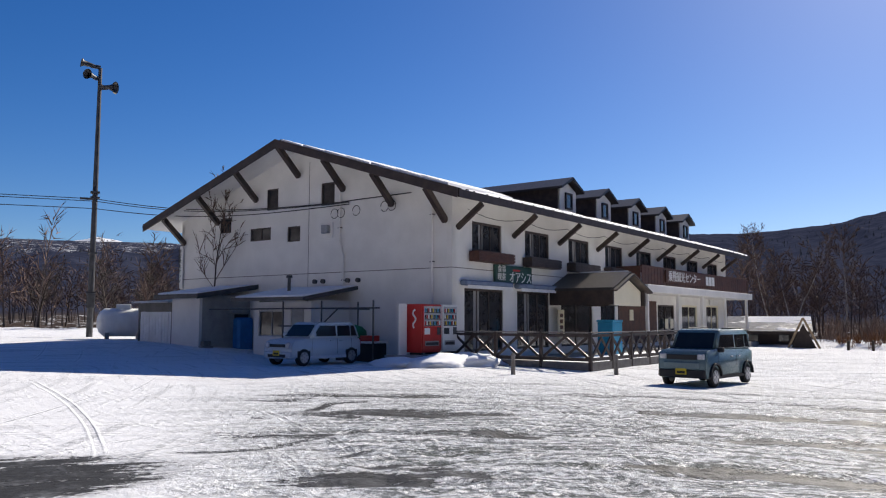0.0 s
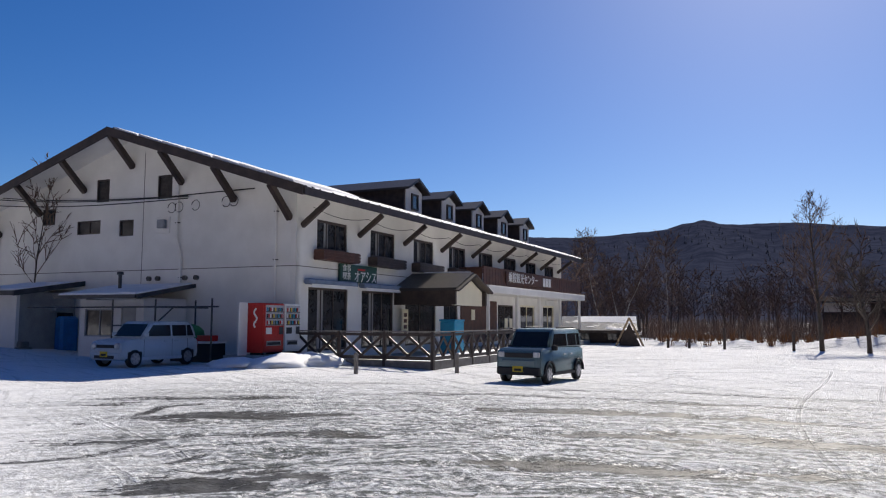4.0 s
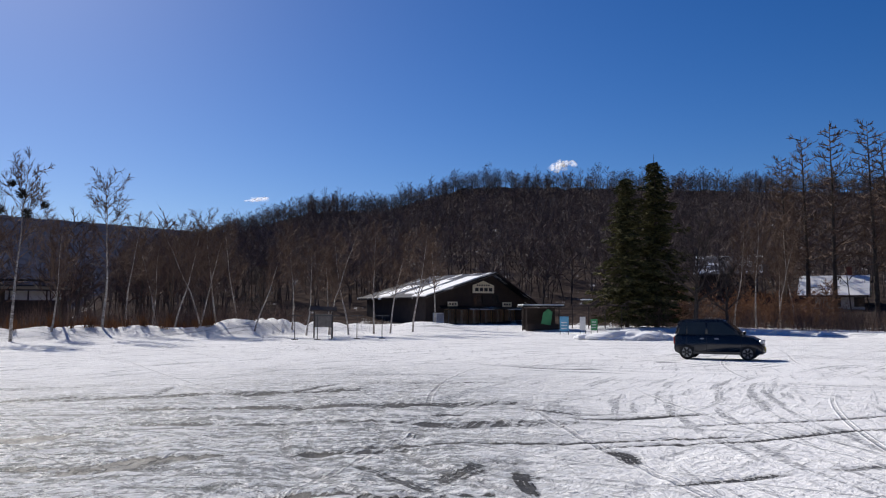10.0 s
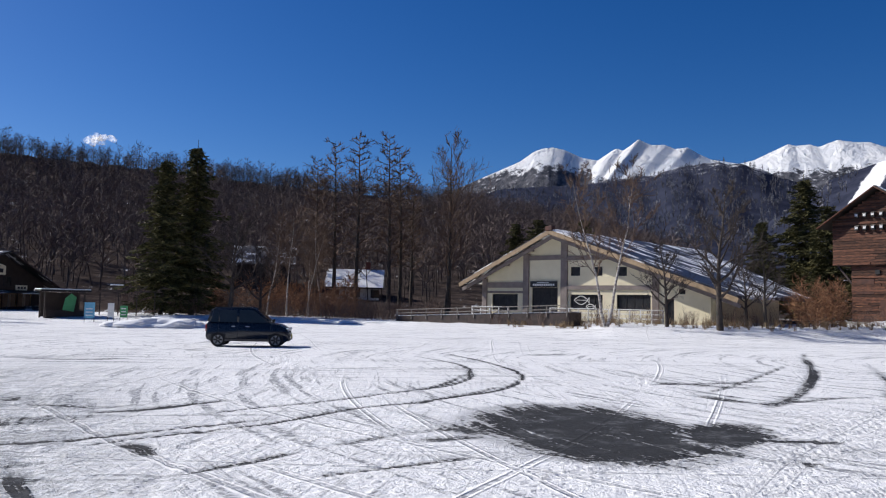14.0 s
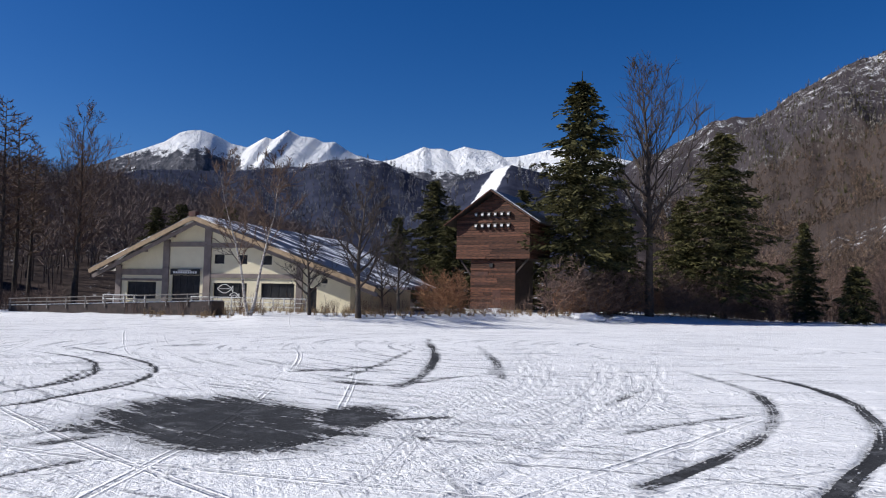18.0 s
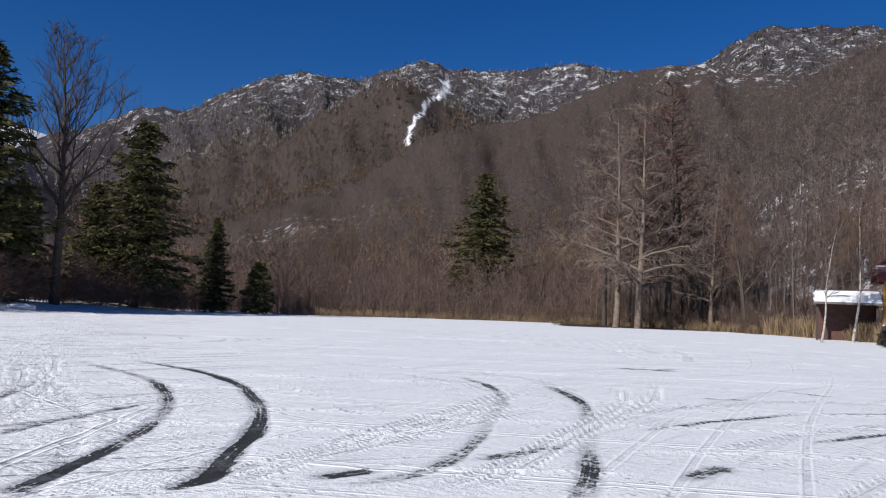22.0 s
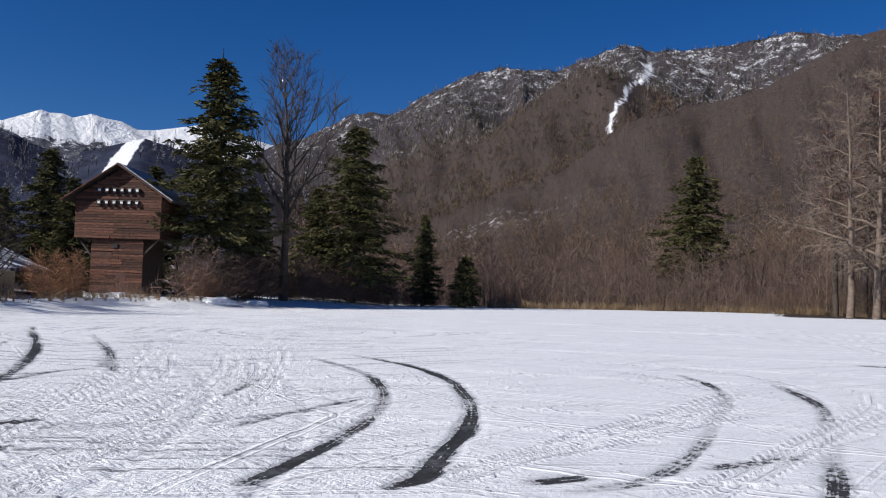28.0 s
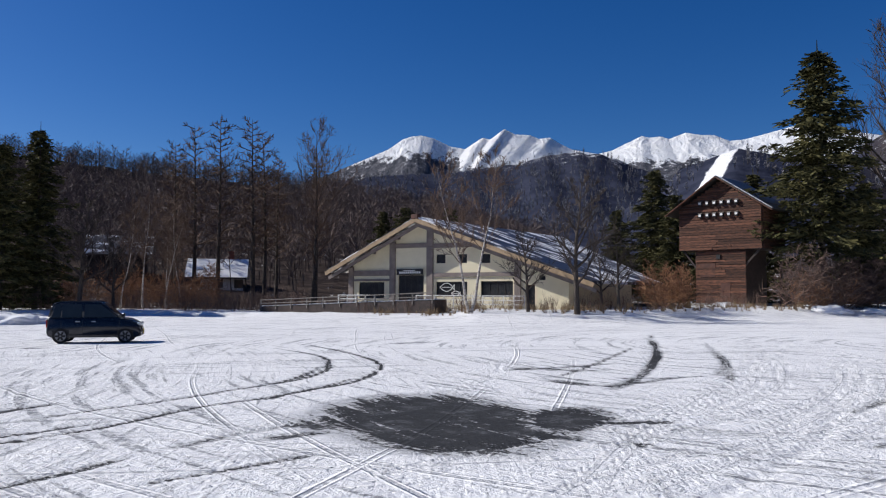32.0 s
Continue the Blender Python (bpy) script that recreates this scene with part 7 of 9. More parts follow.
def pipe_rack():
    """Thin scaffold frame, bins and clutter beside the porch."""
    r = thing("scaffold_frame", "thin rusty scaffold frame with a long top rail", "scaffold", LODGE)
    z0 = 2.05
    for x, y in ((-2.9, 1.5), (-2.9, 4.2), (-2.9, 6.4), (-0.8, 4.2)):
        bm = bmesh.new()
        tube(bm, [(x, y, -0.1), (x, y, z0 + 0.3)], [0.035, 0.035], 7)
        part("upright", bm, "steel", r)
    for a, b in (((-2.9, 1.2, z0), (-2.9, 11.2, z0)), ((-2.9, 3.2, 1.35), (-2.9, 6.6, 1.35)), ((-2.9, 4.2, z0), (-0.1, 4.2, z0)), ((-2.9, 4.2, 1.4), (-2.9, 3.3, z0))):
        bm = bmesh.new()
        tube(bm, [a, b], [0.03, 0.03], 7)
        part("tube", bm, "steel", r)
    b = thing("lidded_bin", "dark bin with a green bag and red crate on top", "bin", LODGE @ pose(-2.2, 2.2, 0.0))
    part("body", boxes((0, 0.9, 0, 1.9, -0.05, 0.7), bevel=0.02), "black_trim", b)
    part("rim", boxes((-0.03, 0.93, -0.03, 1.93, 0.7, 0.78)), "white_paint", b)
    bm = bmesh.new()
    bmesh.ops.create_icosphere(bm, subdivisions=2, radius=0.5, matrix=pose(0.45, 1.3, 1.05) @ Matrix.Diagonal((0.8, 1.1, 0.75, 1)))
    for v in bm.verts:
        v.co += Vector((0.05 * math.sin(9 * v.co.y), 0.04 * math.sin(8 * v.co.z), 0.05 * math.sin(7 * v.co.x)))
    bg = part("green_bag", bm, "green_plastic", None, smooth_shade=True)
    bg.matrix_world = LODGE @ pose(-2.2, 2.2, 0.0)
    tagged(bg, "crumpled green plastic bag on the bin", "bag")
    c = part("red_crate", boxes((0.1, 0.6, 0.1, 0.7, 0.78, 1.0), bevel=0.02), "vend_red", None)
    c.matrix_world = LODGE @ pose(-2.2, 2.2, 0.0)
    tagged(c, "small red plastic crate on the bin", "crate")
    for y, s in ((11.6, 0.9), (12.3, 0.7)):
        q = part("boxes_pile", boxes((-2.9, -2.3, y, y + 0.5, 0.05, 0.35 * s + 0.1), (-2.8, -2.4, y + 0.05, y + 0.4, 0.36 * s + 0.1, 0.6 * s + 0.1), bevel=0.02), "post_grey", None)
        q.matrix_world = LODGE
        tagged(q, "stacked wooden boxes beside the wall", "boxes")
    bt = part("blue_tarpaulin", boxes((-1.0, -0.1, 11.5, 12.4, 0.1, 1.7), bevel=0.1), "blue_sheet", None)
    bt.matrix_world = LODGE
    tagged(bt, "blue tarpaulin wrapped round stored goods by the wall", "tarpaulin")


terrace()
machines()
pipe_rack()


# ---- visitor centre ----
def visitor_centre():
    V0 = frame_at(61.9, -31.2, 0.0, 242)
    b = thing("visitor_centre", "low cream gabled visitor centre with grey beams and snowy roof", "building", V0)
    z0 = 0.45
    holes = [(-7.6, -4.6, 1.2, 2.68), (-3.0, -0.2, z0 + 0.02, 3.28), (1.12, 2.1, 4.28, 5.05), (3.45, 4.3, 4.26, 5.02), (5.62, 6.6, 4.22, 4.98), (1.14, 4.34, 1.4, 2.68), (5.68, 8.74, 1.4, 2.7), (9.99, 10.75, z0 + 0.02, 2.4), (11.16, 11.68, 2.77, 3.13)]
    x0, x1 = -8.7, 13.7
    slope_l, slope_r = 0.44, 0.344
    cuts = [((-x0, 0, 8.05), (-slope_l, 0, 1)), ((-x0, 0, 8.05), (slope_r, 0, 1))]
    w = part("front_wall", pierced(x1 - x0, -0.5, 9, 0.3, [(p - x0, q - x0, r, s) for p, q, r, s in holes], cuts), "cream_panel", b)
    w.matrix_basis = pose(x0, 0, 0)
    for p, q, r, s in holes:
        tall = s - r > 1.5
        wp = window_part("door" if tall else "window", w, pose(p - x0, 0.1, r), q - p, s - r, 4 if q - p > 2.5 else 1, 0.07, "brown_wood" if (tall and q > 5) else "black_trim", False, 0.12)
    zl, zr = lambda x: 8.0 + x * slope_l, lambda x: 8.0 - x * slope_r
    # grey posts and beams over the wall
    for p, q, top in ((-8.75, -8.2, 4.1), (-3.9, -3.3, 6.3), (0.2, 0.85, 7.7), (8.95, 9.5, 4.7)):
        part("post", boxes((p, q, -0.16, -0.003, -0.4, top)), "beam_grey", b)
    for p, q, r, s in ((-8.2, -3.9, 3.25, 3.75), (-3.3, 0.2, 5.7, 6.1), (0.85, 5.2, 5.6, 6.0), (0.85, 8.95, 3.1, 3.45), (-8.2, -3.9, 2.75, 2.95)):
        part("beam", boxes((p, q, -0.12, -0.004, r, s)), "beam_grey", b)
    s = part("name_board", boxes((-3.05, -0.15, -0.2, -0.13, 3.3, 3.82)), "black_trim", b, "black board with a pale line of lettering")
    for k in range(10):
        part("letter_bar", boxes((-2.75 + k * 0.24, -2.57 + k * 0.24, -0.215, -0.202, 3.42, 3.6)), "letter", s)
    part("letter_bar", boxes((-2.3, -1.0, -0.215, -0.202, 3.66, 3.73)), "letter", s)
    # two fish of bent white wire before the window
    for cx, cz, ln, hi in ((2.35, 2.2, 1.55, 0.36), (3.25, 1.68, 0.95, 0.2)):
        bm = bmesh.new()
        up = [(cx - ln / 2 + ln * t, -0.06, cz + hi * math.sin(math.pi * min(1, t * 1.12)) * (1 if t < 0.893 else -1)) for t in [k / 12 for k in range(11)]]
        tail = [(cx + ln * 0.47, -0.06, cz + hi * 0.7), (cx + ln * 0.47, -0.06, cz - hi * 0.7)]
        down = [(p[0], p[1], 2 * cz - p[2]) for p in up]
        for line in (up + tail[1:], down + tail[:1], tail):
            for p, q in zip(line, line[1:]):
                beam(bm, p, q, 0.03, 0.055)
        beam(bm, (cx - ln * 0.36, -0.06, cz), (cx + ln * 0.3, -0.06, cz), 0.03, 0.04)
        part("window_emblem", bm, "letter", w).matrix_basis = pose(-x0, 0, 0)
    part("left_wall", boxes((x0, x0 + 0.3, 0.31, 26, -0.5, 4.2)), "cream_panel", b)
    part("right_wall", boxes((x1 - 0.3, x1, 0.31, 13.4, -0.5, 3.2)), "cream_panel", b)
    part("back_wall", boxes((x0 + 0.31, 6.0, 25.7, 26, -0.5, 5.5)), "cream_panel", b)
    # roof slopes; the sunny one is cut off at a slant behind
    def slab(pts, t, name, mat):
        bm = bmesh.new()
        lo = [bm.verts.new(p) for p in pts]
        hi = [bm.verts.new((p[0], p[1], p[2] + t)) for p in pts]
        bm.faces.new(lo[::-1])
        bm.faces.new(hi)
        for i in range(len(pts)):
            j = (i + 1) % len(pts)
            bm.faces.new((lo[i], lo[j], hi[j], hi[i]))
        bmesh.ops.recalc_face_normals(bm, faces=bm.faces[:])
        return part(name, bm, mat, b)
    zr2 = lambda x: 8.1 - x * slope_r
    zl2 = lambda x: 8.1 + x * slope_l
    r = slab([(0, -1.6, 8.1), (16.4, -1.6, zr2(16.4)), (16.4, 14, zr2(16.4)), (0, 27.8, 8.1)], 0.22, "roof", "blue_roof")
    slab([(0, -1.6, 8.1), (0, 27.8, 8.1), (-10.2, 27.8, zl2(-10.2)), (-10.2, -1.6, zl2(-10.2))], 0.22, "roof", "blue_roof")
    # broad pale verge boards
    for xa, xb, f in ((-10.3, 0.0, zl2), (0.0, 16.5, zr2)):
        for k, (y, dz, h) in enumerate(((-1.66, -0.1, 0.36), (-1.2, -0.5, 0.3))):
            bm = bmesh.new()
            beam(bm, (xa, y, f(xa) + dz), (xb, y, f(xb) + dz), 0.09, h, (0, 0, 1))
            part("verge_board", bm, "tan_wood" if k == 0 else "beam_grey", r)
    for k in range(9):
        x = -8.5 + k * 2.8
        f = zl2 if x < 0 else zr2
        part("purlin", boxes((x - 0.12, x + 0.12, -1.6, -0.005, f(x) - 0.34, f(x) - 0.06)), "beam_grey", r)
    part("ridge_finial", boxes((-0.35, 0.35, -1.75, -1.2, 8.1, 8.5), bevel=0.03), "brown_wood", r)
    # terrace railing in front, and the long ramp
    rail = thing("terrace_railing", "pale metal railing along the visitor centre's terrace", "railing", V0)
    for p, q, y in ((0.9, 11.2, -2.6), (-7.8, -3.6, -2.6)):
        n = int((q - p) / 0.9)
        for i in range(n + 1):
            x = p + (q - p) * i / n
            part("post", boxes((x - 0.035, x + 0.035, y - 0.035, y + 0.035, 0.1, 1.52)), "white_paint", rail)
        for z in (0.78, 1.12, 1.46):
            part("rail", boxes((p, q, y - 0.065, y - 0.038, z, z + 0.07)), "white_paint", rail)
    tr = part("visitor_terrace", boxes((-8.6, 12.0, -2.9, -0.005, -0.8, 0.46)), "concrete", None)
    tr.matrix_world = V0
    tagged(tr, "concrete terrace before the visitor centre", "terrace", kind="structure")
    rp = thing("entrance_ramp", "long dark timber ramp with a thin handrail", "ramp", V0)
    bm = prism([(-13.0, 0.45), (6.0, 1.2), (6.0, -0.8), (-13.0, -0.8)], -7.2, -5.6, "y")
    part("deck", bm, "dark_wood", rp)
    for i in range(11):
        x = -12.8 + i * 1.86
        z = 0.46 + 0.73 * i / 10
        part("post", boxes((x - 0.04, x + 0.04, -7.28, -7.21, z - 0.3, z + 0.6)), "post_grey", rp)
    bm = prism([(-13.0, 0.455), (5.9, 1.205), (5.9, 1.265), (-13.0, 0.515)], -7.1, -5.7, "y")
    part("deck_snow", bm, "snow", rp)
    for dz in (0.55, 0.25):
        bm = bmesh.new()
        beam(bm, (-12.9, -7.31, 0.46 + dz), (5.9, -7.31, 1.19 + dz), 0.05, 0.07)
        part("handrail", bm, "post_grey", rp)


visitor_centre()


# ---- bird-box tower ----
def tower():
    x, y = at_az(137.0, 78.0)
    m = frame_at(x, y, 0.0, 252)
    t = thing("timber_tower", "tall weathered brown board tower with rows of nest boxes", "tower", m)
    rng = np.random.default_rng(8)

    def boarding(x0, x1, z0, z1, m2, name, parent, limit=None, step=0.24):
        z = z0
        k = 0
        while z < z1 - 0.05:
            a, b = x0, x1
            if limit:
                a, b = max(a, limit(z + step)[0]), min(b, limit(z + step)[1])
            if b - a > 0.3:
                cut = [a, a + (b - a) * rng.uniform(0.25, 0.75), b]
                for p, q in zip(cut, cut[1:]):
                    o = part("board", boxes((p + 0.006, q - 0.006, -0.03 - rng.uniform(0, 0.075), 0.012, z + 0.012, z + step - 0.018)), "log", parent)
                    o.matrix_basis = m2
            z += step
            k += 1

    D = 5.2
    up = part("upper_core", boxes((-3.55, 4.4, 0.04, D, 5.86, 9.9)), "dark_wood", t)
    lo = part("lower_core", boxes((-2.05, 2.8, 0.34, D - 0.3, -0.4, 5.84)), "dark_wood", t)
    part("footing", boxes((-2.5, 3.2, 0.0, D, -0.6, 0.85)), "concrete", t)
    boarding(-3.55, 4.4, 5.85, 10.0, pose(0, 0, 0), "front", up)
    lim = lambda z: (-3.7 + (z - 9.75) / 0.62, 4.6 - (z - 9.75) / 0.66)
    boarding(-3.55, 4.4, 10.05, 12.5, pose(0, 0, 0), "gable", up, lim)
    # front only: the bare dark core side stands for the open recess's shade
    boarding(-2.05, 2.8, 0.86, 5.8, pose(0, 0.3, 0), "front", lo)
    boarding(0.05, D, 5.85, 10.0, pose(4.44, 0, 0, 0, 0, 90), "side", up, None, 0.3)
    bm = prism([(-4.6, 9.2), (0.45, 12.55), (5.6, 9.15), (5.6, 9.3), (0.45, 12.72), (-4.6, 9.35)], -0.7, D + 0.6, "y")
    rf = part("roof", bm, "roof_dark", t)
    for xa, za, xb, zb in ((-4.65, 9.2, 0.45, 12.58), (5.65, 9.15, 0.45, 12.58)):
        bm = bmesh.new()
        beam(bm, (xa, -0.74, za), (xb, -0.74, zb), 0.06, 0.26, (0, 1, 0))
        part("verge_board", bm, "log", rf)
    part("snow", prism([(0.7, 12.58), (5.5, 9.38), (5.5, 9.42), (0.7, 12.62)], -0.55, -0.1, "y"), "snow", rf)
    for x, y in ((-3.3, 0.4), (4.1, 0.4), (4.1, D - 0.4)):
        bm = bmesh.new()
        beam(bm, (x, y, 5.86), (x * 0.62, y, 4.2), 0.16, 0.16)
        part("strut", bm, "dark_wood", t)
    part("post", boxes((4.1, 4.3, D - 0.5, D - 0.3, 0.2, 5.86)), "dark_wood", t)
    part("door", boxes((0.4, 1.3, 0.225, 0.262, 0.9, 2.8)), "brown_wood", t)
    part("hatch", boxes((-1.6, -0.1, 0.225, 0.262, 3.3, 4.6)), "brown_wood", t)
    part("lamp_box", boxes((0.05, 0.45, 0.1, 0.262, 5.0, 5.4), bevel=0.02), "black_trim", t)
    for r in range(2):
        for i in range(6):
            px, pz = -1.45 + i * 0.7, 10.02 - r * 1.13
            n = thing("nest_box", "small pale nest box on the board wall", "nest box", m @ pose(px, -0.09, pz), "nest boxes on the tower")
            part("box", boxes((0, 0.32, -0.24, 0, 0, 0.36), bevel=0.01), "black_trim", n)
            part("lid", prism([(-0.27, 0.35), (0.02, 0.42), (0.02, 0.46), (-0.27, 0.39)], -0.02, 0.33, "x"), "post_grey", n)
            part("front", boxes((0.04, 0.28, -0.256, -0.243, 0.12, 0.32)), "letter", n)


tower()


# ---- shop, kiosk and far buildings ----
def shop():
    x, y = at_az(77.0, 95.0)
    m = frame_at(x, y, 0.0, 133)
    b = thing("souvenir_shop", "dark brown timber shop with a wide snowy gabled roof", "building", m)
    x0, x1 = -5.2, 9.5
    top = lambda x: 6.1 - (4.2 - x) * 0.30 if x < 4.2 else 6.1 - (x - 4.2) * 0.58
    cuts = [((4.2 - x0, 0, 6.05), (-0.30, 0, 1)), ((4.2 - x0, 0, 6.05), (0.58, 0, 1))]
    bays = [(-2.6 + k * 1.8, -1.0 + k * 1.8, -0.2, 1.75) for k in range(6)]
    w = part("front_wall", pierced(x1 - x0, -0.8, 6.4, 0.25, [(p - x0, q - x0, r, s) for p, q, r, s in bays] + [(1.6 - x0, 3.0 - x0, 2.5, 3.5), (4.4 - x0, 5.4 - x0, 2.5, 3.6)], cuts), "shop_wall", b)
    w.matrix_basis = pose(x0, 0, 0)
    for p, q, r, s in bays:
        window_part("shop_window", w, pose(p - x0, 0.06, r), q - p, s - r, 2, 0.06, "tan_wood", True, 0.12)
    for p, q, r, s in ((1.6, 3.0, 2.5, 3.5), (4.4, 5.4, 2.5, 3.6)):
        window_part("window", w, pose(p - x0, 0.06, r), q - p, s - r, 2, 0.06, "black_trim", False, 0.12)
    part("left_wall", boxes((x0, x0 + 0.25, 0.26, 15, -0.8, top(x0))), "shop_wall", b)
    part("right_wall", boxes((x1 - 0.25, x1, 0.26, 15, -0.8, top(x1))), "shop_wall", b)
    part("back_wall", boxes((x0 + 0.26, x1 - 0.26, 14.75, 15, -0.8, 2.2)), "shop_wall", b)
    r = part("roof", prism([(-6.2, top(-6.2)), (4.2, 6.1), (10.4, top(10.4)), (10.4, top(10.4) + 0.2), (4.2, 6.32), (-6.2, top(-6.2) + 0.2)], -1.4, 15.8, "y"), "shop_roof", b)
    for xa, xb in ((-6.2, 4.2), (10.4, 4.2)):
        bm = bmesh.new()
        beam(bm, (xa, -1.45, top(xa) + 0.02), (xb, -1.45, 6.14), 0.08, 0.34, (0, 1, 0))
        part("verge_board", bm, "dark_wood", r)
    for y0, y1, xa, xb in ((-1.0, 2.2, -5.8, 2.4), (3.4, 6.0, -4.6, 1.0), (8.0, 11.0, -5.6, -1.0)):
        part("snow", prism([(xa, top(xa) + 0.2), (xb, top(xb) + 0.2), (xb - 0.1, top(xb) + 0.33), (xa + 0.1, top(xa) + 0.33)], y0, y1, "y"), "snow", r)
    part("awning", prism([(-1.6, 1.75), (-0.02, 2.05), (-0.02, 2.12), (-1.6, 1.82)], -3.4, 8.6, "x"), "shop_roof", b)
    s = part("gable_sign", prism([(1.3, 3.75), (4.5, 3.75), (4.5, 4.7), (2.9, 5.25), (1.3, 4.7)], -0.3, -0.2, "y"), "cream", b, "pale sign board with dark unreadable lettering")
    for k in range(4):
        part("letter_bar", boxes((1.65 + k * 0.68, 2.15 + k * 0.68, -0.325, -0.302, 3.98, 4.4)), "letter_dark", s)
    for k in range(6):
        part("letter_bar", boxes((1.9 + k * 0.34, 2.1 + k * 0.34, -0.325, -0.302, 4.62, 4.8)), "letter_dark", s)
    for xa in (-2.3, 5.8):
        q = part("side_sign", boxes((xa, xa + 1.4, -0.3, -0.2, 2.12, 2.68)), "cream", b)
        for k in range(3):
            part("letter_bar", boxes((xa + 0.2 + k * 0.38, xa + 0.45 + k * 0.38, -0.325, -0.302, 2.28, 2.52)), "letter_dark", q)
    v = part("vending_machine", boxes((0, 1.1, 0, 0.7, 0, 1.8), bevel=0.02), "white_paint", None)
    v.matrix_world = m @ pose(-4.3, -0.9, -0.45)
    tagged(v, "pale drinks machine standing before the shop", "vending machine")
    sp = part("display_panel", boxes((0.08, 1.02, -0.02, -0.004, 0.9, 1.7)), "lamp_glass", v)
    # kiosk with a green banner, and notice boards
    kx, ky = at_az(82.8, 79.0)
    k = thing("kiosk", "small dark timber kiosk with a green banner and flat roof", "kiosk", frame_at(kx, ky, gz(kx, ky), 160))
    for px in (-1.7, 1.6):
        for py in (0, 2.0):
            part("post", boxes((px, px + 0.12, py, py + 0.12, -0.1, 2.4)), "dark_wood", k)
    part("roof", boxes((-2.1, 2.1, -0.5, 2.6, 2.4, 2.55), bevel=0.02), "shop_roof", k)
    part("roof_snow", boxes((-2.05, 2.05, -0.45, 2.55, 2.55, 2.66), bevel=0.03), "snow", k)
    part("back_panel", boxes((-1.57, 1.59, 1.98, 2.04, 0.1, 2.3)), "shop_wall", k)
    part("counter", boxes((-1.55, 1.58, 0.02, 0.1, 0.0, 0.7)), "shop_wall", k)
    part("banner", prism([(-0.2, 0.75), (0.75, 0.6), (0.95, 1.9), (0.5, 2.25), (0.0, 1.8)], -0.08, -0.04, "y"), "green_banner", k)
    for az, r, w, h, mat in ((84.3, 68, 0.75, 1.25, "cyan_board"), (85.6, 72, 0.5, 1.2, "white_paint"), (86.4, 72, 0.6, 1.0, "green_banner")):
        px, py = at_az(az, r)
        s = thing("notice_board", "light coloured standing notice board at the lot's edge", "notice board", frame_at(px, py, gz(px, py), az + 90), "notice boards")
        part("panel", boxes((-w / 2, w / 2, -0.02, 0.02, 0.3, 0.3 + h), bevel=0.008), mat, s)
        for q in (-w / 2, w / 2 - 0.05):
            part("leg", boxes((q, q + 0.05, 0.025, 0.07, -0.1, 0.3 + h)), "steel", s)
        for j in range(3):
            part("letter_bar", boxes((-w * 0.35, w * 0.3, -0.032, -0.022, 0.5 + j * 0.25, 0.58 + j * 0.25)), "letter", s)
    px, py = at_az(86.6, 80)
    g = thing("garden_arbour", "open timber arbour with snow along its ridge", "arbour", frame_at(px, py, gz(px, py), 176))
    for q in (-2.4, -0.8, 0.8, 2.4):
        part("post", boxes((q - 0.05, q + 0.05, 0, 0.1, -0.1, 2.1)), "dark_wood", g)
        bm = bmesh.new()
        beam(bm, (q, 0.05, 2.1), (q + 0.9, 0.05, 2.7), 0.08, 0.08)
        part("rafter", bm, "dark_wood", g)
    part("beam", boxes((-2.6, 3.0, 0.0, 0.1, 2.1, 2.22)), "dark_wood", g)
    part("ridge_snow", boxes((-1.6, -0.4, -0.1, 0.3, 2.7, 2.82), bevel=0.03), "snow", g)


def small_house(name, label, az, r, turn, w, d, h, rise, wall, roof, lift=0.0, wins=(), chimney=False, eaves=0.5):
    """A plain gabled house whose front faces the car park; wins are (x, z, width, height)."""
    x, y = at_az(az, r)
    b = thing(name, label, "house", frame_at(x, y, gz(x, y) + lift, turn))
    hole = [(a + w / 2, a + c + w / 2, e, e + f) for a, e, c, f in wins]
    fw = part("front_wall", pierced(w, -1.5, h, 0.2, hole), wall, b)
    fw.matrix_basis = pose(-w / 2, 0, 0)
    for a, e, c, f in wins:
        window_part("window", fw, pose(a + w / 2, 0.04, e), c, f, 2, 0.07, "black_trim", False, 0.1)
    part("back_wall", boxes((-w / 2, w / 2, d - 0.2, d, -1.5, h)), wall, b)
    for s in (-1, 1):
        part("end_wall", prism([(0.21, -1.5), (d - 0.21, -1.5), (d - 0.21, h), (d / 2, h + rise * 0.97), (0.21, h)], s * (w / 2) - (0.2 if s > 0 else 0), s * (w / 2) + (0 if s > 0 else 0.2), "x"), wall, b)
    k = rise / (d / 2)
    part("roof", prism([(-eaves, h - eaves * k), (d / 2, h + rise), (d + eaves, h - eaves * k), (d + eaves, h - eaves * k + 0.16), (d / 2, h + rise + 0.18), (-eaves, h - eaves * k + 0.16)], -w / 2 - eaves, w / 2 + eaves, "x"), roof, b)
    part("eave_board", boxes((-w / 2 - eaves, w / 2 + eaves, -eaves - 0.05, -eaves - 0.003, h - eaves * k - 0.06, h - eaves * k + 0.16)), "dark_wood", b)
    if chimney:
        c = part("chimney", boxes((w * 0.2, w * 0.2 + 0.8, d * 0.5, d * 0.5 + 0.8, h + rise - 0.6, h + rise + 1.3)), "brick_red", b)
        part("cap", boxes((w * 0.2 - 0.06, w * 0.2 + 0.86, d * 0.5 - 0.06, d * 0.5 + 0.86, h + rise + 1.3, h + rise + 1.4)), "concrete", c)
    return b


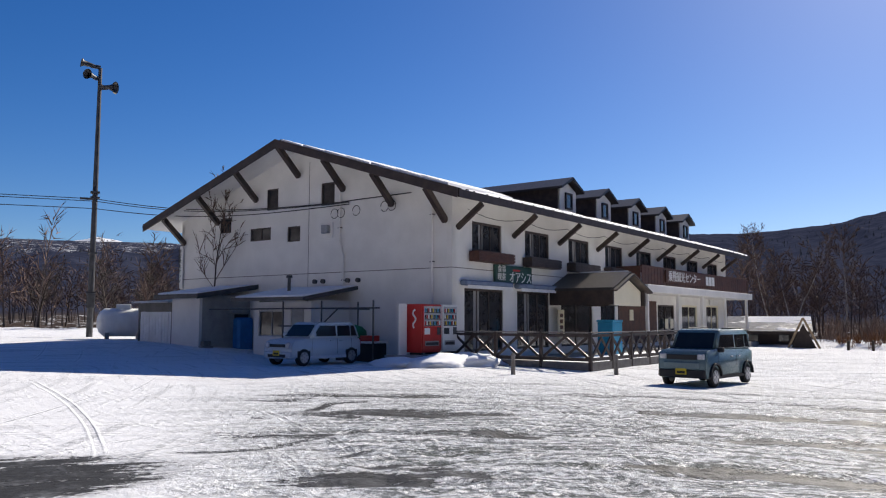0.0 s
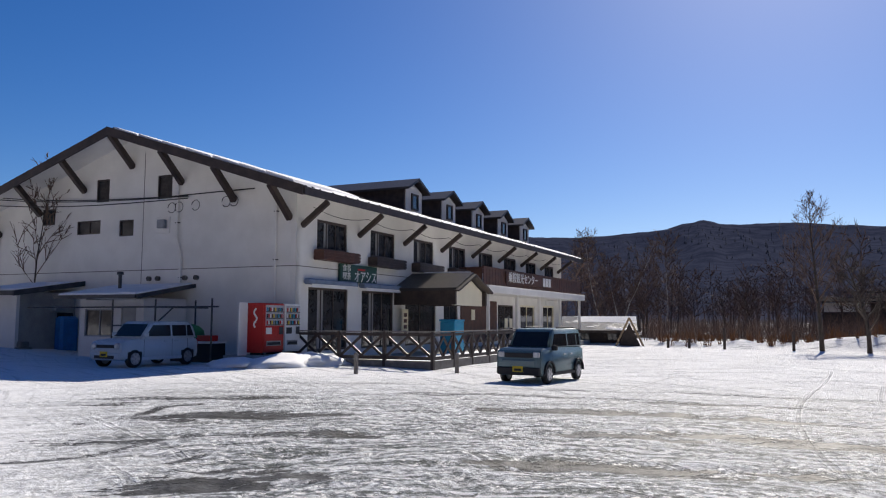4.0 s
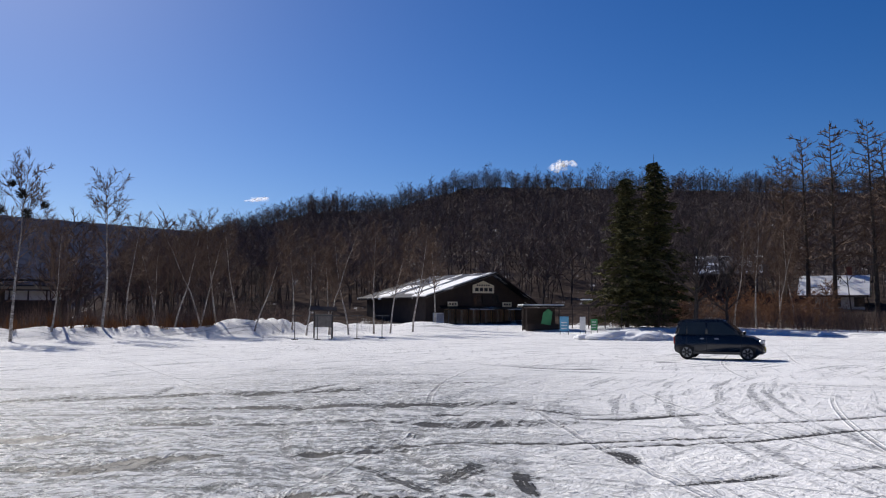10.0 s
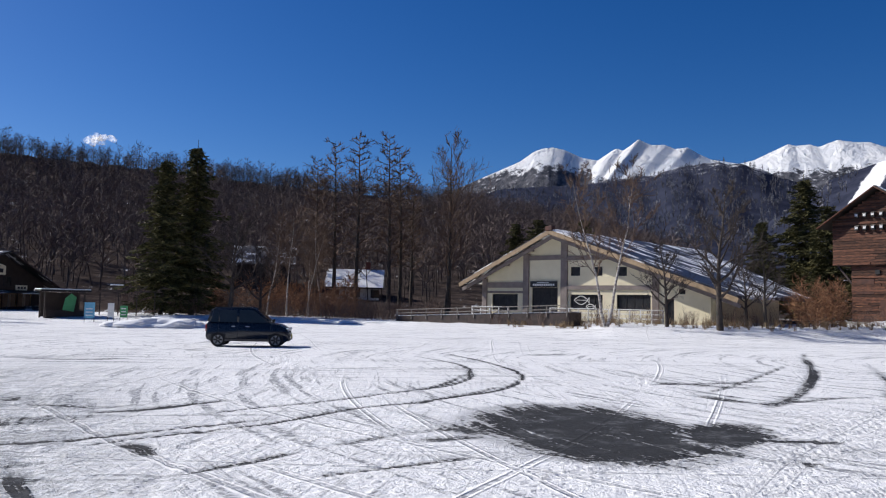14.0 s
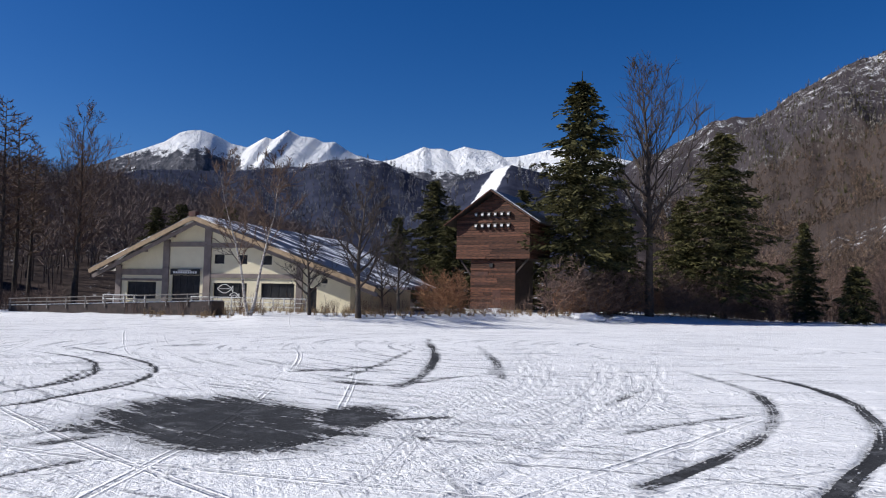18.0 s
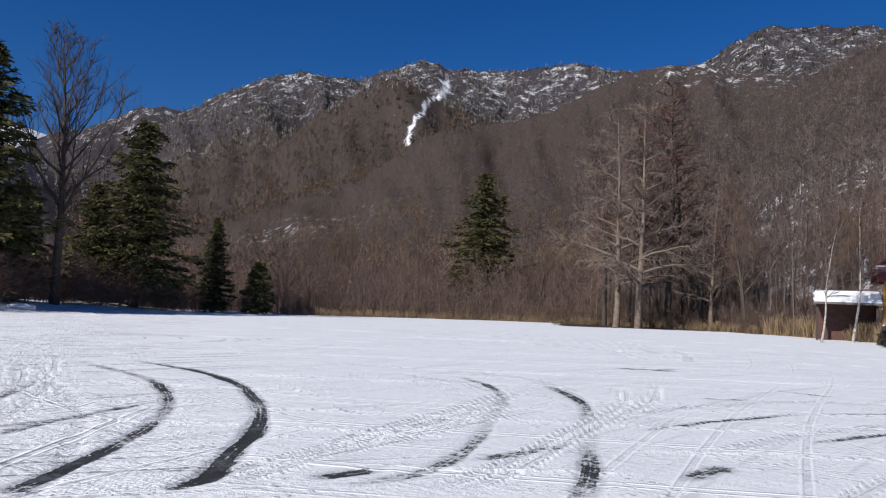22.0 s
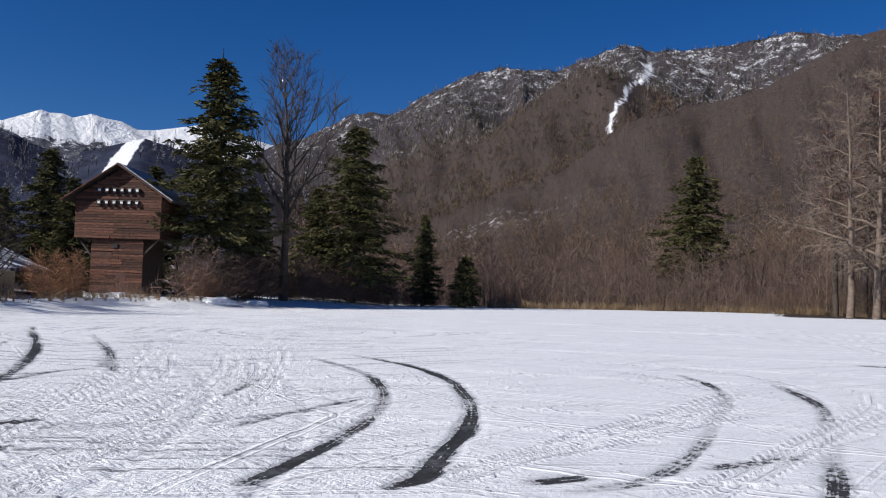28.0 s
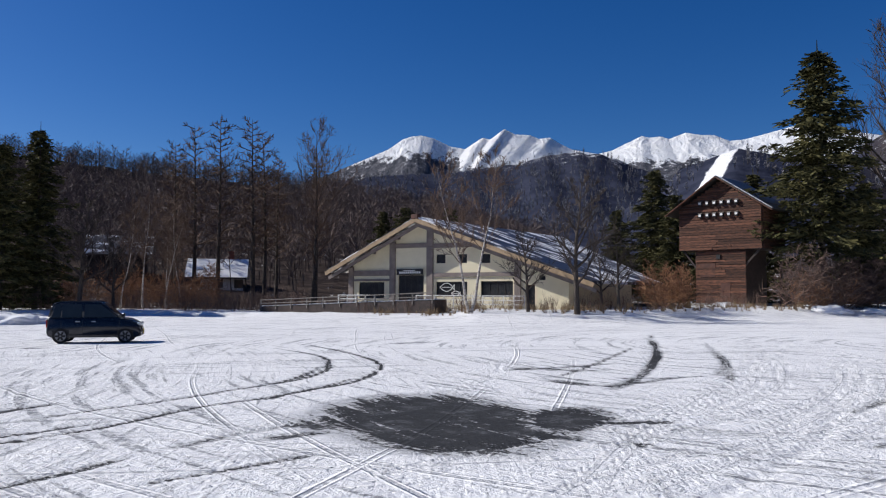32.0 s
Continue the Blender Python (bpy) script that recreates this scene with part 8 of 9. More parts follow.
def far_houses():
    small_house("log_hut", "low timber hut under a snowy sheet roof", 26.9, 62.5, 117, 4.8, 4.0, 1.05, 0.85, "shop_wall", "hut_roof", 0.1, [(-1.5, 0.2, 0.8, 0.6), (0.6, 0.2, 0.8, 0.6)])
    x, y = at_az(29.0, 60.8)
    a = thing("timber_porch", "A-shaped pale timber porch beside the hut", "porch", frame_at(x, y, gz(x, y), 117))
    for s in (-1, 1):
        bm = bmesh.new()
        beam(bm, (s * 1.1, 0, -0.2), (0, 0, 2.1), 0.14, 0.22, (0, 1, 0))
        part("rafter", bm, "tan_wood", a)
    part("panel", prism([(-0.85, -0.1), (0.85, -0.1), (0, 1.7)], 0.1, 0.2, "y"), "dark_wood", a)
    small_house("white_house", "white house with a snowy roof among the bare trees", 101.9, 114, 196, 6.6, 6.5, 2.7, 2.1, "plaster", "white_roof", -0.5, [(-3.5, 0.8, 1.4, 1.2), (-0.5, 0.8, 1.4, 1.2), (2.4, 0.8, 1.2, 1.2)], True, 0.9)
    small_house("brown_cottage", "brown cottage half hidden behind bare trees", 95.5, 124, 188, 8.0, 7.0, 3.4, 2.4, "shop_wall", "grey_roof", 0.6, [(-2.5, 0.9, 1.2, 1.1), (1.0, 0.9, 1.2, 1.1)], False, 0.8)
    g = thing("greenhouse_frame", "low building behind birches with a long dark roof edge and white panels for sunlit snow", "shed", frame_at(*at_az(45.8, 92), gz(*at_az(45.8, 92)), 135))
    part("wall", boxes((-7, 7, 0, 0.2, -0.3, 2.5)), "dark_wood", g)
    # white panels added to stand for sunlit snow seen between the posts
    for xa, xb in ((-7.0, -2.6), (1.2, 6.4)):
        part("pale_band", boxes((xa, xb, -0.02, 0.18, 2.55, 3.5)), "white_paint", g)
    part("band_wall", boxes((-2.58, 1.18, 0.0, 0.2, 2.52, 3.5)), "dark_wood", g)
    part("lower_roof", prism([(-0.7, 3.55), (3.5, 4.1), (3.5, 4.2), (-0.7, 3.65)], -7.4, 7.2, "x"), "matt_roof", g)
    part("roof", boxes((-5.2, 7.6, 3.4, 5.5, 4.66, 4.82)), "matt_roof", g)
    for k in range(9):
        part("post", boxes((-7 + k * 1.7, -6.86 + k * 1.7, -0.7, -0.56, -0.2, 3.6)), "dark_wood", g)


def yellow_house():
    """Ochre house of several roofs behind a hedge of cones and a green mesh fence."""
    x, y = at_az(212, 68.0)
    m = frame_at(x, y, 0.0, 290)
    h = thing("yellow_house", "ochre yellow house with maroon and snowy grey roofs", "house", m)
    up = [(5.0 - 4.4, 5.6 - 4.4, 4.6, 5.8), (8.85 - 4.4, 9.75 - 4.4, 4.5, 5.9)]
    w = part("gable_wall", pierced(5.8, 0, 8.2, 0.2, up, [((3.2, 0, 7.75), (-0.42, 0, 1)), ((3.2, 0, 7.75), (0.5, 0, 1))]), "ochre", h)
    w.matrix_basis = pose(4.4, 0, 0)
    for p, q, r, s in up:
        window_part("window", w, pose(p, 0.03, r), q - p, s - r, 2, 0.06, "black_trim", False, 0.1)
    part("side_wall", boxes((4.4, 4.6, 0.21, 9, 0, 6.5)), "ochre", h)
    part("side_wall", boxes((10.0, 10.2, 0.21, 9, 0, 6.5)), "ochre", h)
    part("roof", prism([(3.4, 5.98), (7.6, 7.8), (10.7, 6.25), (10.7, 6.42), (7.6, 7.98), (3.4, 6.15)], -0.6, 9.5, "y"), "grey_roof", h)
    for xa, xb, za in ((3.35, 7.6, 5.95), (10.75, 7.6, 6.2)):
        bm = bmesh.new()
        beam(bm, (xa, -0.66, za + 0.05), (xb, -0.66, 7.86), 0.07, 0.3, (0, 1, 0))
        part("verge_board", bm, "brown_wood", h)
    bl = part("balcony", boxes((8.6, 10.9, -1.1, -0.01, 4.1, 4.25)), "brown_wood", h)
    for k in range(8):
        part("baluster", boxes((8.65 + k * 0.31, 8.69 + k * 0.31, -1.08, -1.04, 4.26, 5.2)), "brown_wood", bl)
    part("handrail", boxes((8.6, 10.9, -1.1, -1.02, 5.2, 5.28)), "brown_wood", bl)
    # middle wing
    mid = [(-2.0 + 2.5, -0.6 + 2.5, 4.35, 5.3), (0.3 + 2.5, 1.6 + 2.5, 4.35, 5.3), (2.4 + 2.5, 3.6 + 2.5, 4.35, 5.3)]
    w2 = part("middle_wall", pierced(6.9, 0, 5.7, 0.2, mid), "ochre", h)
    w2.matrix_basis = pose(-2.5, 1.5, 0)
    for p, q, r, s in mid:
        window_part("window", w2, pose(p, 0.03, r), q - p, s - r, 2, 0.06, "black_trim", True, 0.1)
    part("roof", prism([(0.7, 5.45), (5.5, 7.9), (10, 6.2), (10, 6.35), (5.5, 8.08), (0.7, 5.62)], -2.9, 4.6, "x"), "grey_roof", h)
    # left wing under the maroon roof
    lw = [(-9.1 + 9.7, -8.4 + 9.7, 4.3, 4.95), (-7.7 + 9.7, -6.9 + 9.7, 4.3, 5.0), (-5.0 + 9.7, -4.1 + 9.7, 4.35, 5.1)]
    w3 = part("left_wall", pierced(7.2, 0, 5.3, 0.2, lw), "ochre", h)
    w3.matrix_basis = pose(-9.7, 0.8, 0)
    for p, q, r, s in lw:
        window_part("window", w3, pose(p, 0.03, r), q - p, s - r, 2, 0.07, "black_trim", False, 0.1)
    part("roof", prism([(0.1, 5.0), (4.3, 6.9), (8.4, 5.2), (8.4, 5.36), (4.3, 7.08), (0.1, 5.18)], -10.2, -2.0, "x"), "maroon_roof", h)
    part("snow", prism([(0.3, 5.28), (1.7, 5.92), (1.6, 6.04), (0.3, 5.4)], -6.0, -2.4, "x"), "snow", h)
    c = part("chimney", boxes((-3.0, -2.3, 3.6, 4.3, 6.2, 7.6)), "ochre", h)
    # low roofs in front
    for xa, xb, y0, z in ((-5.8, -1.6, -2.2, 3.7), (-1.4, 3.9, -2.6, 3.3)):
        pr = part("porch_roof", prism([(y0, z - 0.35), (0.6, z + 0.25), (0.6, z + 0.37), (y0, z - 0.23)], xa, xb, "x"), "grey_roof", h)
        part("snow", prism([(y0 + 0.05, z - 0.22), (0.4, z + 0.34), (0.4, z + 0.46), (y0 + 0.05, z - 0.1)], xa + 0.1, xb - 0.1, "x"), "snow", pr)
        for q in (xa + 0.2, (xa + xb) / 2, xb - 0.3):
            part("post", boxes((q, q + 0.14, y0 + 0.2, y0 + 0.34, 0.4, z - 0.36)), "dark_wood", h)
    s = thing("carport", "low carport under a snow-covered roof", "shed", m @ pose(-12.2, 0.5, -0.35))
    part("roof", prism([(-1.0, 3.6), (2.6, 4.55), (2.6, 4.7), (-1.0, 3.75)], -2.3, 2.4, "x"), "grey_roof", s)
    part("roof_sheet", prism([(-0.95, 3.77), (2.5, 4.69), (2.5, 4.76), (-0.95, 3.84)], -2.2, 2.3, "x"), "white_roof", s)
    part("wall", boxes((-1.95, 1.95, 1.7, 1.85, 0.2, 4.2)), "brown_wood", s)
    for q in (-2.0, 2.0):
        for qy in (-0.6, 2.2):
            part("post", boxes((q - 0.08, q + 0.08, qy - 0.08, qy + 0.08, 0.3, 3.68 + (0.75 if qy > 0 else 0))), "dark_wood", s)
    # green mesh fence with tall posts and a blue sheet
    f = thing("mesh_fence", "tall blue-green mesh fence on thin posts", "fence", m @ pose(1.6, -6.5, 0))
    for k in range(9):
        part("post", boxes((k * 1.55, k * 1.55 + 0.07, -0.03, 0.04, 0.3, 3.5)), "steel", f)
    for k in range(8):
        bm = bmesh.new()
        for q in range(18):
            box(bm, k * 1.55 + 0.09 + q * 0.082, k * 1.55 + 0.112 + q * 0.082, 0.045, 0.055, 1.0, 3.3)
        for q in range(12):
            box(bm, k * 1.55 + 0.08, k * 1.55 + 1.54, 0.057, 0.062, 1.05 + q * 0.2, 1.072 + q * 0.2)
        part("mesh_panel", bm, "mesh_green", f)
    b = part("blue_tarpaulin", prism([(0, 1.0), (2.3, 1.0), (2.2, 2.1), (1.2, 2.45), (0.1, 2.3)], 0, 0.6, "y"), "blue_sheet", None)
    b.matrix_world = m @ pose(5.2, -5.6, 0)
    tagged(b, "bright blue tarpaulin sheet behind the mesh fence", "tarpaulin")
    t = part("tan_screen", boxes((0, 3.2, 0, 0.1, 0.6, 3.0)), "tan_wood", None)
    t.matrix_world = m @ pose(2.3, -5.4, 0)
    tagged(t, "tan board screen behind the mesh fence", "panel")
    r = small_house("garden_shed", "small grey shed with a snowy roof among trees", 224.4, 58, 316, 5.5, 4.5, 2.6, 1.0, "post_grey", "grey_roof", 0.2, [(-1.6, 1.1, 1.0, 0.8), (0.4, 1.1, 1.0, 0.8)])


shop()
far_houses()
yellow_house()


# ---- cars ----
def car(name, label, m, paint, L=3.4, W=1.47, H=1.62, kind="box", rims="rim"):
    """A small car: x runs forwards, the wheels stand on z = 0."""
    c = thing(name, label, "car", m, "parked cars")
    b = L / 2
    if kind == "box":
        low = [(-b, 0.32), (-b + 0.02, 1.02), (b - 0.74, 1.07), (b - 0.12, 1.03), (b - 0.03, 0.93), (b, 0.40), (b - 0.1, 0.25), (-b + 0.08, 0.25)]
        top = [(-b + 0.05, 1.0), (-b + 0.12, H - 0.09), (-b + 0.26, H), (b - 1.22, H), (b - 1.10, H - 0.05), (b - 0.76, 1.05)]
    elif kind == "retro":
        low = [(-b, 0.34), (-b + 0.02, 0.90), (b - 0.85, 0.93), (b - 0.2, 0.88), (b - 0.05, 0.78), (b, 0.38), (b - 0.08, 0.24), (-b + 0.08, 0.24)]
        top = [(-b + 0.06, 0.89), (-b + 0.2, H - 0.14), (-b + 0.42, H), (b - 1.45, H - 0.01), (b - 1.28, H - 0.06), (b - 0.82, 0.92)]
    else:
        low = [(-b, 0.36), (-b + 0.02, 0.98), (b - 1.0, 1.02), (b - 0.42, 0.93), (b - 0.12, 0.78), (b, 0.55), (b - 0.02, 0.32), (b - 0.12, 0.22), (-b + 0.1, 0.24)]
        top = [(-b + 0.05, 0.97), (-b + 0.18, H - 0.16), (-b + 0.4, H - 0.02), (b - 1.7, H), (b - 1.45, H - 0.05), (b - 0.72, 0.98)]

    def shell(outline, w_low, w_top, z_a, z_b, bev):
        bm = bmesh.new()
        rows = []
        cx = sum(p[0] for p in outline) / len(outline)
        cz = sum(p[1] for p in outline) / len(outline)
        for s, k in ((-1, 0.97), (-0.94, 1.0), (0.94, 1.0), (1, 0.97)):
            row = []
            for x, z in outline:
                t = min(max((z - z_a) / (z_b - z_a), 0), 1)
                half = (w_low + (w_top - w_low) * t) / 2
                row.append(bm.verts.new((cx + (x - cx) * k, s * half, cz + (z - cz) * k)))
            rows.append(row)
        n = len(outline)
        for p, q in zip(rows, rows[1:]):
            for i in range(n):
                bm.faces.new((p[i], p[(i + 1) % n], q[(i + 1) % n], q[i]))
        bm.faces.new(rows[0][::-1])
        bm.faces.new(rows[-1])
        bmesh.ops.recalc_face_normals(bm, faces=bm.faces[:])
        bmesh.ops.bevel(bm, geom=[e for e in bm.edges if e.calc_face_angle(0) > 0.35], offset=bev, segments=2, affect="EDGES")
        return bm

    body = part("body", shell(low, W, W, 0.2, 1.0, 0.045), paint, c, smooth_shade=True)
    Wt = W - 0.20
    cabin = part("cabin", shell(top, W - 0.05, Wt, 0.92, H, 0.05), paint, c, smooth_shade=True)
    tilt = (W - 0.05 - Wt) / 2 / (H - 0.92)
    half = lambda z: (W - 0.05) / 2 - (z - 0.92) * tilt
    rear_x = lambda z: top[0][0] + (top[1][0] - top[0][0]) * (z - top[0][1]) / (top[1][1] - top[0][1])
    front_x = lambda z: top[-1][0] + (top[-2][0] - top[-1][0]) * (z - top[-1][1]) / (top[-2][1] - top[-1][1])

    def pane(name, pts, mat="clear_glass"):
        """A thin glass panel; pts are corners just outside the cabin."""
        bm = bmesh.new()
        v = [bm.verts.new(p) for p in pts]
        bm.faces.new(v)
        r = bmesh.ops.extrude_face_region(bm, geom=bm.faces[:])
        nrm = (Vector(pts[1]) - Vector(pts[0])).cross(Vector(pts[2]) - Vector(pts[0])).normalized()
        bmesh.ops.translate(bm, verts=[g for g in r["geom"] if isinstance(g, bmesh.types.BMVert)], vec=nrm * 0.006)
        bmesh.ops.recalc_face_normals(bm, faces=bm.faces[:])
        return part(name, bm, mat, cabin)

    z0, z1 = (1.09, H - 0.16) if kind == "box" else (1.0, H - 0.13)
    xa, xb = rear_x(z0) + 0.16, front_x(z0) - 0.10
    xm = xa + (xb - xa) * 0.46
    xq = xa + (xb - xa) * 0.12
    for s in (-1, 1):
        o = lambda x, z: (x, s * (half(z) + 0.004), z)
        for p, q, p1, q1 in ((xm + 0.04, xb - 0.02, xm + 0.04, front_x(z1) - 0.14), (xq + 0.05, xm - 0.04, xq + 0.05, xm - 0.04), (xa - 0.04, xq, rear_x(z1) + 0.14, xq)):
            pane("side_window", [o(p, z0), o(q, z0), o(q1, z1), o(p1, z1)])
        # door seams, handles, sill
        for x in (xm, xq + 0.02, xb + 0.06):
            part("door_seam", boxes((x - 0.006, x + 0.006, s * (W / 2) - 0.006, s * (W / 2) + 0.002, 0.34, 0.9)), "black_trim", body)
        for x in (xm - 0.26, xb - 0.95 if xb - 0.95 > xm else xm + 0.08):
            part("door_handle", boxes((x, x + 0.16, s * (W / 2) - 0.004, s * (W / 2) + 0.03, 0.82, 0.86), bevel=0.006), "rim" if kind != "retro" else paint, body)
        part("sill_trim", boxes((-b + 0.75, b - 0.75, s * (W / 2) - 0.02, s * (W / 2) + 0.012, 0.23, 0.33)), "black_trim" if kind == "box" else paint, body)
        mr = part("wing_mirror", boxes((xb + 0.0, xb + 0.1, s * (W / 2) - 0.02, s * (W / 2) + 0.17, 0.98, 1.13), bevel=0.03), "black_trim" if kind == "box" else paint, cabin)
    zw0, zw1 = 1.09 if kind == "box" else 1.0, H - 0.10
    pane("windscreen", [(front_x(zw0) + 0.012, -half(zw0) + 0.1, zw0), (front_x(zw0) + 0.012, half(zw0) - 0.1, zw0), (front_x(zw1) + 0.012, half(zw1) - 0.09, zw1), (front_x(zw1) + 0.012, -half(zw1) + 0.09, zw1)])
    pane("rear_window", [(rear_x(zw0) - 0.012, half(zw0) - 0.12, zw0 + 0.02), (rear_x(zw0) - 0.012, -half(zw0) + 0.12, zw0 + 0.02), (rear_x(zw1) - 0.012, -half(zw1) + 0.1, zw1), (rear_x(zw1) - 0.012, half(zw1) - 0.1, zw1)])
    # front
    fx = b - 0.01
    if kind == "box":
        part("grille", boxes((fx - 0.06, fx + 0.005, -0.46, 0.46, 0.78, 0.92), bevel=0.01), "black_trim", body)
        part("bumper", boxes((fx - 0.1, fx + 0.045, -W / 2 + 0.04, W / 2 - 0.04, 0.27, 0.50), bevel=0.03), "black_trim", body)
        part("bumper_bar", boxes((fx - 0.05, fx + 0.055, -0.56, 0.56, 0.50, 0.72), bevel=0.03), paint, body)
    else:
        part("grille", boxes((fx - 0.08, fx + 0.006, -0.4, 0.4, 0.64 if kind == "retro" else 0.66, 0.74), bevel=0.01), "black_trim" if kind == "retro" else "rim", body)
        part("bumper", boxes((fx - 0.12, fx + 0.03, -W / 2 + 0.05, W / 2 - 0.05, 0.26, 0.5), bevel=0.04), paint, body)
        part("air_intake", boxes((fx - 0.04, fx + 0.034, -0.45, 0.45, 0.3, 0.4)), "black_trim", body)
    for s in (-1, 1):
        if kind == "retro":
            bm = bmesh.new()
            tube(bm, [(fx - 0.1, s * 0.52, 0.70), (fx + 0.01, s * 0.52, 0.70), (fx + 0.03, s * 0.52, 0.70)], [0.11, 0.11, 0.06], 14)
            part("headlight", bm, "lamp_glass", body)
        else:
            part("headlight", boxes((fx - 0.14, fx + 0.008, s * 0.46 if s > 0 else s * 0.68, s * 0.68 if s > 0 else s * 0.46, 0.78 if kind == "box" else 0.68, 0.95 if kind == "box" else 0.80), bevel=0.03), "lamp_glass", body)
        part("tail_light", boxes((-b - 0.012, -b + 0.06, s * 0.56 if s > 0 else s * 0.7, s * 0.7 if s > 0 else s * 0.56, 0.62, 0.9), bevel=0.015), "tail_red", body)
    pl = part("number_plate", boxes((fx + 0.046, fx + 0.058, -0.165, 0.165, 0.36, 0.53)), "plate", body)
    part("plate_bar", boxes((fx + 0.059, fx + 0.062, -0.12, 0.12, 0.39, 0.46)), "letter_dark", pl)
    part("rear_plate", boxes((-b - 0.016, -b - 0.004, -0.165, 0.165, 0.5, 0.67)), "plate", body)
    if kind == "box":
        for s in (-1, 1):
            part("roof_rail", boxes((-b + 0.4, b - 1.6, s * (Wt / 2 - 0.1) - 0.02, s * (Wt / 2 - 0.1) + 0.02, H + 0.004, H + 0.05), bevel=0.01), "black_trim", cabin)
            for x in (b - 0.56, -b + 0.52):  # wheel-arch cladding
                bm = bmesh.new()
                for k in range(8):
                    a0, a1 = math.pi * k / 8, math.pi * (k + 1) / 8
                    beam(bm, (x + 0.37 * math.cos(a0), s * (W / 2 + 0.004), 0.30 + 0.36 * math.sin(a0)), (x + 0.37 * math.cos(a1), s * (W / 2 + 0.004), 0.30 + 0.36 * math.sin(a1)), 0.05, 0.13, (0, 1, 0))
                part("arch_cladding", bm, "black_trim", body)
    for x in (b - 0.56, -b + 0.52):
        for s in (-1, 1):
            y = s * (W / 2 - 0.075)
            # dark wheel well, tyre and spoked rim
            part("wheel_well", boxes((x - 0.34, x + 0.34, y - 0.085 if s > 0 else y - 0.08, y + 0.08 if s > 0 else y + 0.085, 0.2, 0.56), bevel=0.05), "black_trim", body)
            w = new("wheel")
            w.parent = c
            w.matrix_basis = pose(x, y + s * 0.012, 0.29, 90, 0, 0)
            bm = bmesh.new()
            tube(bm, [(0, 0, -0.085), (0, 0, -0.07), (0, 0, 0.07), (0, 0, 0.085)], [0.25, 0.29, 0.29, 0.25], 24)
            bm2 = bm
            ty = part("tyre", bm2, "tyre", w, smooth_shade=True)
            bm = bmesh.new()
            tube(bm, [(0, 0, -0.088), (0, 0, 0.088)], [0.195, 0.195], 20)
            part("rim", bm, "grey_metal", w)
            for k in range(6):
                a = k * math.pi / 3
                bm = bmesh.new()
                side = -s * 0.098
                beam(bm, (0.03 * math.cos(a), 0.03 * math.sin(a), side), (0.18 * math.cos(a), 0.18 * math.sin(a), side), 0.07, 0.018)
                part("spoke", bm, rims, w)
    return c


def stand(x, y, az, scale=1.0):
    """A car's place: its nose points to compass direction az."""
    return pose(x, y, gz(x, y) + 0.005, 0, 0, 90 - az) @ Matrix.Scale(scale, 4)


car("compact_car", "boxy grey-teal compact car with black trim on the snow", stand(9.55, 22.7, 227, 0.97), "paint_teal", 3.395, 1.475, 1.63, "box", "rim")
car("compact_car", "pale blue retro compact car in the lodge's shade", stand(-2.35, 28.9, 222, 1.0), "paint_pale", 3.395, 1.475, 1.5, "retro", "rim")
car("compact_car", "dark navy compact car alone on the snowy lot", stand(35.28, -2.94, 192, 1.03), "paint_navy", 3.395, 1.475, 1.64, "wagon", "black_trim")


